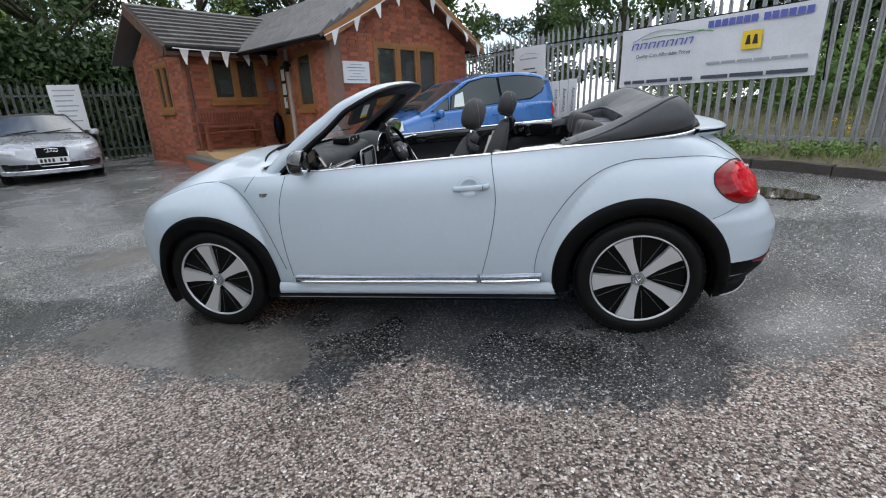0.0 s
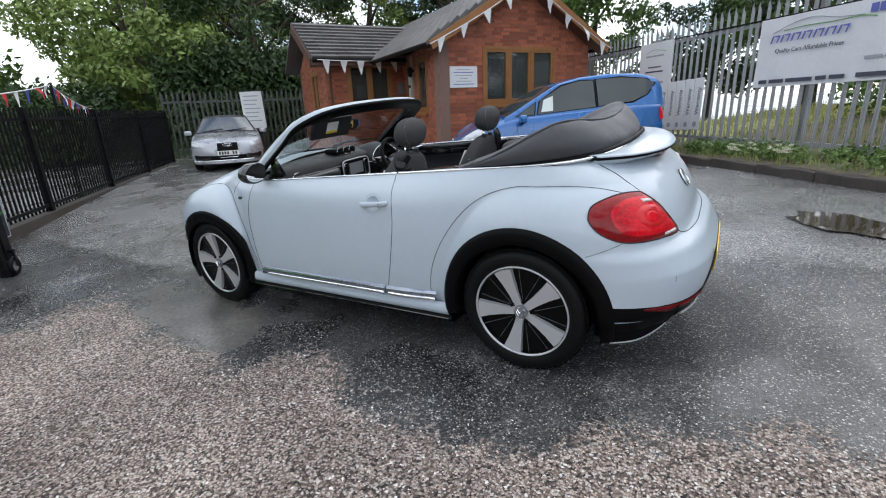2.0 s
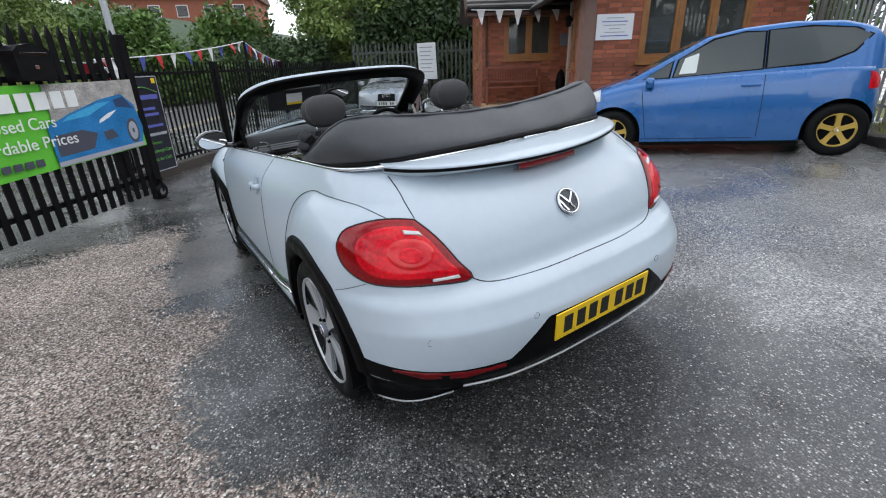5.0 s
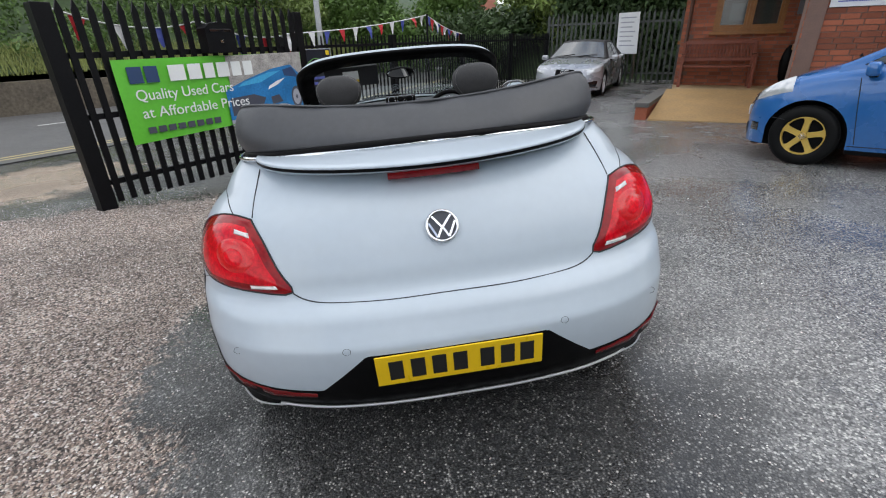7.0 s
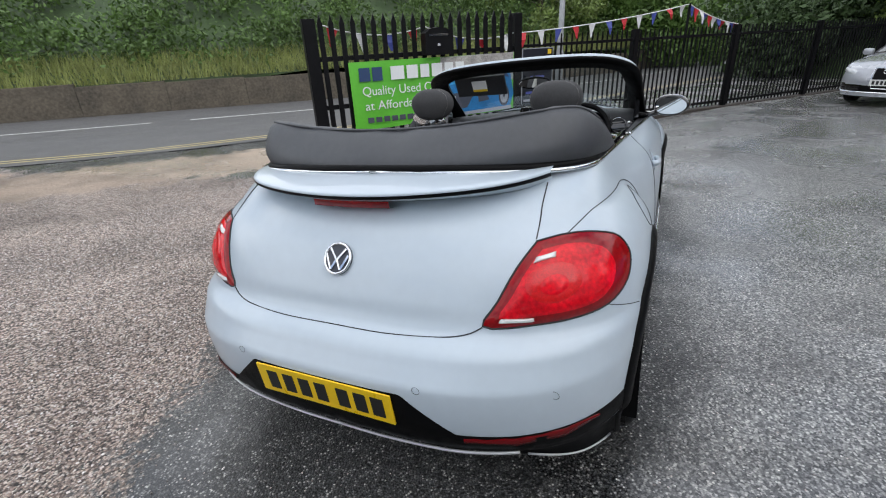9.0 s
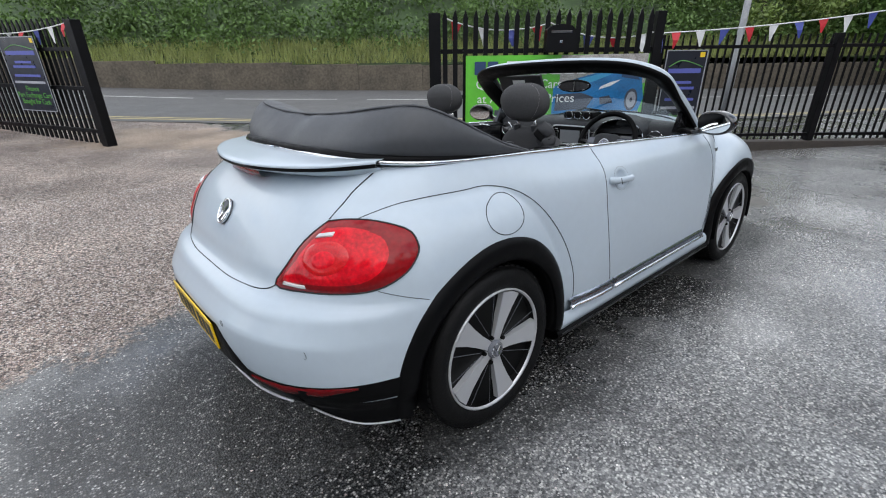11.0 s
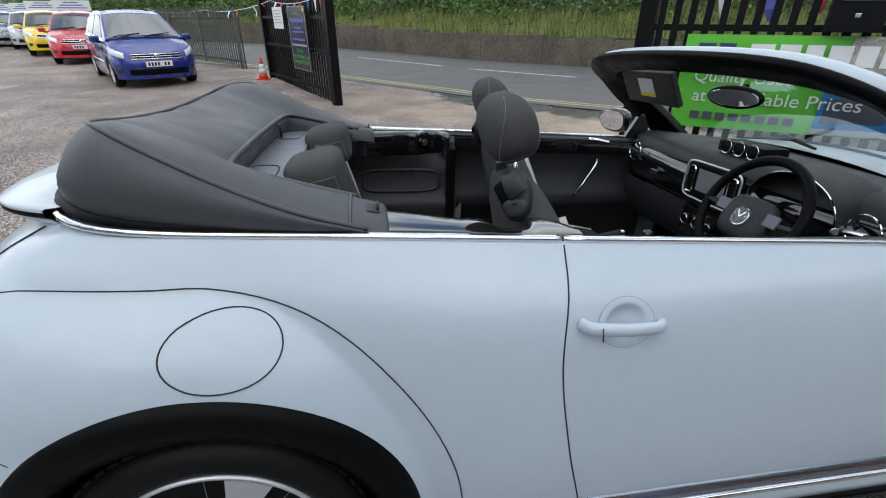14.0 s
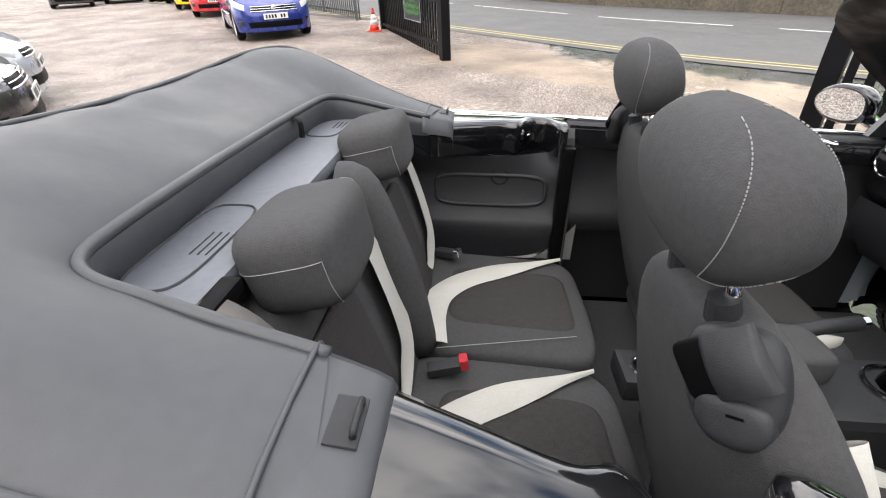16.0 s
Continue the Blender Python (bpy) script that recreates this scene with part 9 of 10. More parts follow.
def cabin():
    for side in (1, -1):
        door = PANELS["door", side]
        # inner door skin
        rows = []
        for x in np.linspace(-0.66, 0.5, 26):
            b = belt(x)
            rows.append([(x, (side_y(x, b)[0] - 0.006) * side, b - 0.002), (x, 0.715 * side, b - 0.004), (x, 0.70 * side, b - 0.02), (x, 0.705 * side, b - 0.09), (x, 0.715 * side, b - 0.1), (x, 0.725 * side, 0.72), (x, 0.69 * side, 0.70), (x, 0.685 * side, 0.62), (x, 0.72 * side, 0.6), (x, 0.72 * side, 0.3)])
        card = link("door_card", grid_mesh("door_card", rows, flip=side > 0), INTERIOR, door, "black inner door card")
        rows = []
        for x in np.linspace(-0.6, 0.49, 20):
            b = belt(x)
            rows.append([(x, 0.703 * side, b - 0.01), (x, 0.698 * side, b - 0.03), (x, 0.7 * side, b - 0.085)])
        link("gloss_band", grid_mesh("gloss_band", rows, flip=side > 0), GLOSS_BLACK, card)
        bm = bmesh.new()
        tube(bm, spline([(-0.26, 0.694 * side, 0.985), (-0.3, 0.676 * side, 0.982), (-0.36, 0.68 * side, 0.97), (-0.37, 0.694 * side, 0.968)], 10), 0.011, 8, flat=0.7)
        part("inner_handle", bm, CHROME, card)
        bm = bmesh.new()
        tube(bm, spline([(-0.2, 0.7 * side, 0.68), (-0.222, 0.662 * side, 0.706), (-0.265, 0.66 * side, 0.78), (-0.306, 0.662 * side, 0.85), (-0.325, 0.7 * side, 0.875)], 14), 0.0125, 10, flat=0.7)
        part("grab_handle", bm, CHROME, card, smooth=True)
        # rear side panel, glossy cap and lower pocket
        rows = []
        for x in np.linspace(0.515 if side < 0 else 0.452, 0.95, 60):
            b = belt(x)
            yi = smooth_lerp(x, [(0.44, 0.72), (0.466, 0.668), (0.484, 0.64), (0.517, 0.615), (0.545, 0.63), (0.565, 0.685), (0.6, 0.7), (0.64, 0.682), (0.664, 0.632), (0.715, 0.625), (0.8, 0.592), (0.92, 0.545)])
            yo = side_y(x, b)[0] - 0.006
            yi = min(yi - 0.012, yo - 0.012)
            rows.append([(x, yo * side, b - 0.002)] + [(x, (yo + (yi - yo) * f) * side, b + 0.004 + 0.006 * math.sin(f * 2.6)) for f in (0.1, 0.3, 0.55, 0.8, 0.95)] + [(x, (yi - 0.006) * side, b), (x, (yi - 0.008) * side, b - 0.012), (x, (yi - 0.008) * side, b - 0.04), (x, (yi + 0.01) * side, b - 0.1)])
        link("side_cap", grid_mesh("side_cap", rows, flip=side > 0), GLOSS_BLACK, car, "gloss black rear side panel")
        rows = []
        for x in np.linspace(0.5, 1.12, 16):
            b = belt(x)
            rows.append([(x, lerp(x, [(0.5, 0.69), (0.57, 0.67), (0.66, 0.618), (0.8, 0.578), (0.92, 0.54)]) * side, b - 0.1), (x, 0.625 * side, 0.86), (x, 0.63 * side, 0.82), (x, 0.63 * side, 0.72), (x, 0.6 * side, 0.69), (x, 0.59 * side, 0.66), (x, 0.62 * side, 0.6), (x, 0.62 * side, 0.3)])
        sp = link("side_panel", grid_mesh("side_panel", rows, flip=side > 0), INTERIOR, car, "black rear side trim with a pocket")
        # grey kick piece at the front corner of the seat
        kick = [[(0.44 + (0.69 - 0.44) * i / 8, 0.616 * side, 0.53), (0.44 + (0.69 - 0.44) * i / 8 * 0.6, 0.612 * side, 0.53 + 0.145 * (1 - (i / 8)) ** 1.4 + 0.002)] for i in range(9)]
        link("kick_panel", grid_mesh("kick_panel", kick, flip=side > 0), mat("pale_kick_plastic", (0.2, 0.2, 0.2), 0.6, var=0.1), car, "pale grey lower side trim")
        bm = bmesh.new()
        tube(bm, [(0.632, 0.652 * side, 0.977), (0.632, 0.638 * side, 0.977)], 0.017, 18)
        tube(bm, [(0.632, 0.637 * side, 0.977), (0.632, 0.632 * side, 0.977)], 0.009, 12)
        btn = part("hood_button", bm, CHROME, sp)
        bm = bmesh.new()
        tube(bm, [(0.75 + 0.19 * math.copysign(abs(math.cos(a)) ** 0.45, math.cos(a)), 0.628 * side, 0.79 + 0.055 * math.copysign(abs(math.sin(a)) ** 0.45, math.sin(a))) for a in np.linspace(0, math.tau, 40, endpoint=False)], 0.008, 6, closed=True)
        part("pocket_edge", bm, INTERIOR, sp, smooth=True)
        bm = bmesh.new()
        tube(bm, [(0.72 + 0.028 * math.cos(a), 0.626 * side, 0.84 + 0.028 * math.sin(a)) for a in np.linspace(0, math.tau, 20, endpoint=False)], 0.002, 4, closed=True)
        part("speaker_ring", bm, BLACK_TRIM, sp)
        bm = bmesh.new()
        tube(bm, [(0.5, 0.66 * side, 1.0), (0.505, 0.62 * side, 0.98), (0.49, 0.61 * side, 0.8), (0.49, 0.6 * side, 0.5)], 0.022, 5, flat=0.25)
        part("seat_belt", bm, SEAT_CLOTH, car, "black front seat belt webbing")
        bm = bmesh.new()
        box(bm, 0.485, 0.525, 0.61 * side - 0.02, 0.61 * side + 0.04, 0.4, 0.96, 0.012)
        part("door_pillar", bm, BLACK_TRIM, car)
    # floor and tunnel
    bm = bmesh.new()
    box(bm, -0.75, 1.1, -0.7, 0.7, 0.25, 0.3, 0.02)
    part("cabin_floor", bm, SEAT_CLOTH, car)
    bm = bmesh.new()
    box(bm, -0.55, 0.3, -0.11, 0.11, 0.28, 0.56, 0.03)
    con = part("centre_console", bm, INTERIOR, car, "black centre console")
    bm = bmesh.new()
    super_block(bm, (0.13, -0.02, 0.635), (0.34, 0.15, 0.09), 0.35, None, 24, 14)
    part("armrest", bm, SEAT_CLOTH, con, smooth=True)
    bm = bmesh.new()
    tube(bm, [(0.1, -0.1, 0.6), (-0.08, -0.104, 0.655), (-0.17, -0.104, 0.676)], 0.019, 10)
    hb = part("handbrake", bm, INTERIOR, con, smooth=True)
    bm = bmesh.new()
    tube(bm, [(-0.17, -0.104, 0.676), (-0.186, -0.104, 0.679)], 0.013, 10)
    part("handbrake_button", bm, CHROME, hb)
    bm = bmesh.new()
    tube(bm, [(-0.24, 0.0, 0.56), (-0.235, 0, 0.66)], [0.05, 0.022], 12)
    gs = part("gear_lever", bm, BLACK_TRIM, con, smooth=True)
    bm = bmesh.new()
    super_block(bm, (-0.232, 0, 0.7), (0.05, 0.05, 0.06), 0.7, None, 16, 10)
    part("gear_knob", bm, GLOSS_BLACK, gs, smooth=True)
    bm = bmesh.new()
    tube(bm, [(-0.24 + 0.075 * math.cos(a), 0.075 * math.sin(a), 0.565) for a in np.linspace(0, math.tau, 26, endpoint=False)], 0.006, 6, closed=True)
    part("gaiter_ring", bm, CHROME, gs)
    bm = bmesh.new()
    tube(bm, [(0.36 + 0.032 * math.cos(a), -0.02 + 0.036 * math.sin(a), 0.568) for a in np.linspace(0, math.tau, 24, endpoint=False)], 0.005, 6, closed=True)
    part("cup_holder", bm, CHROME, con)
    bm = bmesh.new()
    box(bm, 0.305, 0.42, -0.09, 0.035, 0.5, 0.566, 0.014)
    part("rear_console", bm, INTERIOR, con, "black rear cup holder block")
    bm = bmesh.new()
    tube(bm, [(0.36, -0.02, 0.56), (0.36, -0.02, 0.5675)], 0.03, 20)
    part("cup_well", bm, BLACK_TRIM, con)
    bm = bmesh.new()
    tube(bm, [(0.335, -0.07, 0.566), (0.335, -0.07, 0.572)], 0.014, 16)
    part("power_socket", bm, GREY_PLASTIC, con)
    # dashboard: lofted across the car
    rows = []
    for k in range(-16, 17):
        y = 0.69 * k / 16
        f = abs(k / 16)
        sw = 0.03 * f * f
        rows.append([(-0.87, y, 0.945), (-0.75, y, 0.995 - 0.03 * f * f), (-0.60, y, 0.998 - 0.02 * f * f), (-0.50 - sw, y, 0.98), (-0.455 - sw, y, 0.955), (-0.45 - sw, y, 0.91)])
    dash = link("dashboard", grid_mesh("dashboard", rows, flip=False), INTERIOR, car, "black dashboard top")
    rows = []
    for k in range(-16, 17):
        y = 0.69 * k / 16
        f = abs(k / 16)
        sw = 0.03 * f * f
        rows.append([(-0.45 - sw, y, 0.91), (-0.435 - sw, y, 0.895), (-0.43 - sw, y, 0.80), (-0.45 - sw, y, 0.76), (-0.47 - sw, y, 0.74)])
    dash.matrix_basis = Matrix.Translation((-0.052, 0, 0.052))
    link("dash_fascia", grid_mesh("dash_fascia", rows, flip=False), GLOSS_BLACK, dash, "gloss black dash fascia")
    rows = []
    for k in range(-16, 17):
        y = 0.69 * k / 16
        rows.append([(-0.47, y, 0.74), (-0.46, y, 0.66), (-0.56, y, 0.52)])
    link("dash_lower", grid_mesh("dash_lower", rows, flip=False), INTERIOR, dash)
    bm = bmesh.new()
    box(bm, -0.435, -0.413, -0.15, 0.15, 0.79, 0.94, 0.012)
    st = part("centre_fascia", bm, BLACK_TRIM, dash)
    bm = bmesh.new()
    box(bm, -0.414, -0.411, -0.08, 0.08, 0.825, 0.915, 0.001)
    part("screen", bm, TOUCH, st, "grey touch screen")
    bm = bmesh.new()
    tube(bm, [(-0.411, 0.155 * math.copysign(abs(math.cos(a)) ** 0.3, math.cos(a)), 0.866 + 0.078 * math.copysign(abs(math.sin(a)) ** 0.3, math.sin(a))) for a in np.linspace(0, math.tau, 40, endpoint=False)], 0.0045, 6, closed=True)
    part("fascia_surround", bm, ALLOY, st, "satin metal surround", smooth=True)
    for y in (-0.118, 0.118):
        bm = bmesh.new()
        tube(bm, [(-0.41, y + 0.02 * math.copysign(abs(math.cos(a)) ** 0.4, math.cos(a)), 0.865 + 0.055 * math.copysign(abs(math.sin(a)) ** 0.4, math.sin(a))) for a in np.linspace(0, math.tau, 20, endpoint=False)], 0.004, 5, closed=True)
        part("vent_trim", bm, CHROME, st)
        bm = bmesh.new()
        for z in np.linspace(0.825, 0.905, 6):
            box(bm, -0.416, -0.411, y - 0.016, y + 0.016, z - 0.003, z + 0.003)
        part("vent_slat", bm, GLOSS_BLACK, st)
    for y in (-0.6, 0.6):
        bm = bmesh.new()
        tube(bm, [(-0.43, y + 0.05 * math.cos(a), 0.89 + 0.05 * math.sin(a)) for a in np.linspace(0, math.tau, 24, endpoint=False)], 0.0035, 6, closed=True)
        part("vent_ring", bm, CHROME, dash)
    bm = bmesh.new()
    box(bm, -0.43, -0.4, -0.11, 0.11, 0.63, 0.76, 0.012)
    hv = part("heater_panel", bm, GLOSS_BLACK, dash)
    for y in (-0.07, 0.0, 0.07):
        bm = bmesh.new()
        tube(bm, [(-0.4, y, 0.7), (-0.385, y, 0.7)], 0.022, 14)
        kn = part("heater_knob", bm, BLACK_TRIM, hv)
        bm = bmesh.new()
        tube(bm, [(-0.386, y + 0.02 * math.cos(a), 0.7 + 0.02 * math.sin(a)) for a in np.linspace(0, math.tau, 18, endpoint=False)], 0.002, 4, closed=True)
        part("knob_ring", bm, CHROME, kn)
    # three small gauges on the dash top
    bm = bmesh.new()
    box(bm, -0.62, -0.5, -0.12, 0.12, 0.985, 1.035, 0.02)
    pod = part("gauge_pod", bm, BLACK_TRIM, dash, "small three-dial gauge pod")
    for y in (-0.07, 0.0, 0.07):
        bm = bmesh.new()
        tube(bm, [(-0.498, y + 0.028 * math.cos(a), 1.012 + 0.028 * math.sin(a)) for a in np.linspace(0, math.tau, 20, endpoint=False)], 0.0015, 5, closed=True)
        part("gauge_ring", bm, CHROME, pod)
    # glovebox chrome pull
    bm = bmesh.new()
    box(bm, -0.432, -0.42, -0.43, -0.37, 0.815, 0.835, 0.004)
    part("glovebox_pull", bm, CHROME, dash)
    # steering wheel and binnacle
    m = Matrix.Translation((-0.315, 0.37, 0.928)) @ Matrix.Rotation(radians(66), 4, "Y")
    bm = bmesh.new()
    pts = [m @ Vector((0.183 * math.cos(a) * (0.93 if math.cos(a) > 0.9 else 1), 0.183 * math.sin(a), 0)) for a in np.linspace(0, math.tau, 48, endpoint=False)]
    tube(bm, pts, 0.0165, 10, closed=True)
    sw = part("steering_wheel", bm, BLACK_TRIM, car, "black leather steering wheel", smooth=True)
    bm = bmesh.new()
    super_block(bm, (0.02, 0, -0.01), (0.15, 0.19, 0.06), 0.6, m, 22, 12)
    hub = part("wheel_hub", bm, INTERIOR, sw, smooth=True)
    bm = bmesh.new()
    bmesh.ops.create_cone(bm, cap_ends=True, segments=28, radius1=0.033, radius2=0.03, depth=0.006, matrix=m @ Matrix.Translation((0.02, 0, 0.021)))
    hb2 = part("hub_badge", bm, GREY_PLASTIC, hub)
    bm = bmesh.new()
    tube(bm, [m @ Vector((0.02 + 0.031 * math.cos(a), 0.031 * math.sin(a), 0.0245)) for a in np.linspace(0, math.tau, 28, endpoint=False)], 0.0022, 5, closed=True)
    for p, q in (((-0.016, 0.018), (0, -0.004)), ((0, -0.004), (0.016, 0.018)), ((-0.024, 0.006), (-0.009, -0.022)), ((0.024, 0.006), (0.009, -0.022))):
        tube(bm, [m @ Vector((0.02 - p[1], p[0], 0.0245)), m @ Vector((0.02 - q[1], q[0], 0.0245))], 0.0024, 4)
    part("badge_mark", bm, CHROME, hub)
    for a in (0, math.pi / 2, -math.pi / 2):
        bm = bmesh.new()
        d = Vector((math.cos(a), math.sin(a), 0))
        tube(bm, [m @ (d * 0.06 + Vector((0.01, 0, -0.005))), m @ (d * 0.175)], 0.018, 6, flat=0.45)
        part("wheel_spoke", bm, GLOSS_BLACK if a == 0 else INTERIOR, sw, smooth=True)
    for y in (-0.1, 0.1):
        bm = bmesh.new()
        box(bm, -0.02, 0.02, y - 0.025, y + 0.025, 0.006, 0.014, 0.004, m)
        part("wheel_button", bm, GREY_PLASTIC, sw)
    bm = bmesh.new()
    tube(bm, [m @ Vector((0.02, 0, -0.03)), m @ Vector((0.06, 0, -0.25))], 0.045, 10)
    part("steering_column", bm, INTERIOR, sw)
    rows = []
    for k in range(13):
        a = math.pi * k / 12
        rows.append([(-0.40, 0.37 + 0.17 * math.cos(a), 0.885 + 0.12 * math.sin(a)), (-0.52, 0.37 + 0.19 * math.cos(a), 0.9 + 0.13 * math.sin(a)), (-0.66, 0.37 + 0.2 * math.cos(a), 0.9 + 0.1 * math.sin(a))])
    bn = link("instrument_binnacle", grid_mesh("instrument_binnacle", rows), INTERIOR, dash)
    bm = bmesh.new()
    tube(bm, [(-0.4, 0.37 + 0.17 * math.cos(a), 0.885 + 0.12 * math.sin(a)) for a in np.linspace(0, math.pi, 20)], 0.003, 6)
    part("binnacle_trim", bm, CHROME, bn)
    bm = bmesh.new()
    bmesh.ops.create_circle(bm, cap_ends=True, segments=28, radius=0.08, matrix=Matrix.Translation((-0.47, 0.37, 0.92)) @ Matrix.Rotation(radians(90), 4, "Y"))
    part("speedometer", bm, SCREEN, bn)


cabin()

# ---- the other cars of the yard ----
def car_paint(name, c, metal=0.35):
    return mat(name, c, 0.28, metal, 0.05, 3.0, coat=1.0, rough_var=0.04)


TINTED = glass_mat("tinted_car_glass", (0.3, 0.34, 0.34), 0.6, (0.11, 0.13, 0.13))
SKY_GLASS = glass_mat("coated_windscreen", (0.22, 0.25, 0.27), 0.6, (0.07, 0.085, 0.095), 2.3)
PALE_CARD = mat("pale_card", (0.72, 0.78, 0.76), 0.6, var=0.05)
GOLD_ALLOY = mat("gold_painted_alloy", (0.62, 0.42, 0.09), 0.42, 0.2, 0.08, 20)
SILVER_ALLOY = mat("silver_alloy", (0.6, 0.6, 0.61), 0.35, 0.7, 0.06, 20)
HEADLAMP = mat("headlamp_lens", (0.66, 0.68, 0.7), 0.12, 0.3, var=0.25, scale=14, coat=1.0)
NP = 2.6


class Shape:
    """Side and plan shape of one small car; x ahead from the middle of the wheelbase."""

    def __init__(self, nose, tail, front, rear, wide, tyre, bonnet, shoulder, roof, roof_half, sill=0.2, rake=0.55):
        self.nose, self.tail, self.front, self.rear, self.half, self.tyre = nose, tail, front, rear, wide / 2, tyre
        self.bonnet, self.shoulder, self.roof, self.roof_half, self.sill, self.rake = bonnet, shoulder, roof, roof_half, sill, rake
        self.ends = (0.55, 0.42)

    def plan(self, x):
        for end, cl, s in ((self.nose, self.ends[0], 1), (self.tail, self.ends[1], -1)):
            u = (x * s - (end * s - cl)) / cl
            if u > 0:
                return self.half * (max(0.0, 1 - min(u, 1) ** NP)) ** (1 / NP), u, s
        return self.half, 0.0, 1

    def belly(self, z, zs):
        f = (z - self.sill) / (zs - self.sill)
        return 0.94 + 0.06 * (1 - ((f - 0.5) / 0.62) ** 2)

    def side(self, x, z, lift=0.0):
        w = self.plan(x)[0]
        return w * self.belly(z, lerp(x, self.shoulder)) + lift

    def shift(self, u, z, s):
        return -s * (u ** 1.5) * (self.rake if s > 0 else self.rake * 0.45) * max(0.0, z - 0.48) ** 1.4

    def end_point(self, th, z, s, lift=0.0):
        """Point of the nose (s = 1) or tail; th 0 in the middle, 90 at the flank."""
        cl, end = self.ends[0 if s > 0 else 1], self.nose if s > 0 else self.tail
        a = radians(th)
        u = max(0.0, math.cos(a)) ** (2 / NP)
        w = self.half * math.copysign(abs(math.sin(a)) ** (2 / NP), th)
        x = end - s * cl + s * cl * u
        k = self.belly(z, lerp(x, self.shoulder))
        return Vector((x + s * lift * math.cos(a) + self.shift(u, z, s), w * k + lift * math.sin(a), z))

    def cabin_y(self, z, zb, x=0.0):
        top = max(p[1] for p in self.roof)
        return ((self.half * 0.945) + (self.roof_half - self.half * 0.945) * (z - zb) / (top - zb)) * max(0.72, self.plan(x)[0] / self.half)


def end_patch(sh, th0, th1, lo, hi, s, lift, n=12):
    rows = []
    for i in range(n + 1):
        f = i / n
        th = th0 + (th1 - th0) * f
        a, b = (v(f) if callable(v) else v for v in (lo, hi))
        rows.append([sh.end_point(th, a + (b - a) * j / 4, s, lift * (1 if 0 < j < 4 and 0 < i < n else 0.25)) for j in range(5)])
    return grid_mesh("patch", rows, flip=(th1 > th0) == (s > 0))


def car_body(ob, sh, paint):
    xs = []
    for s, end, cl in ((1, sh.nose, sh.ends[0]), (-1, sh.tail, sh.ends[1])):
        xs += [end - s * cl + s * cl * math.sin(radians(k * 7.5)) ** 0.75 for k in range(1, 13)]
    n = 44
    a, b = sh.tail + sh.ends[1], sh.nose - sh.ends[0]
    xs += [a + (b - a) * k / n for k in range(n + 1)]
    arch = sh.tyre + 0.055
    for ax in (sh.front, sh.rear):
        xs += [ax + arch * math.cos(radians(k)) for k in range(0, 181, 12)]
        xs += [ax + (arch + 0.002) * e for e in (-1, 1)]
    xs = sorted({round(x, 3) for x in xs if sh.tail <= x <= sh.nose})
    rows = []
    for x in xs:
        w, u, s = sh.plan(x)
        zs, zt = lerp(x, sh.shoulder), lerp(x, sh.bonnet)
        zb = sh.sill
        for ax in (sh.front, sh.rear):
            d = arch * arch - (x - ax) ** 2
            if d > 0:
                zb = max(zb, sh.tyre + math.sqrt(d))
        half = []
        for j in range(8):
            z = zb + (zs - zb) * j / 7
            half.append((x + sh.shift(u, z, s), w * sh.belly(z, zs), z))
        for fy, fz in ((0.965, 0.3), (0.88, 0.62), (0.6, 0.88), (0.3, 0.97), (0, 1)):
            z = zs + (zt - zs) * fz
            half.append((x + sh.shift(u, z, s), w * sh.belly(zs, zs) * fy, z))
        rows.append([(p[0], -p[1], p[2]) for p in half] + half[-2::-1])
    link("body", grid_mesh("body", rows, flip=False), paint, ob)
    bm = bmesh.new()
    box(bm, sh.tail + 0.12, sh.nose - 0.16, -sh.half + 0.2, sh.half - 0.2, 0.17, 0.6, 0.03)
    for e in (-1, 1):
        box(bm, sh.rear + arch, sh.front - arch, e * (sh.half - 0.1) - 0.06, e * (sh.half - 0.1) + 0.06, 0.15, 0.24, 0.02)
    part("underbody", bm, BLACK_TRIM, ob)


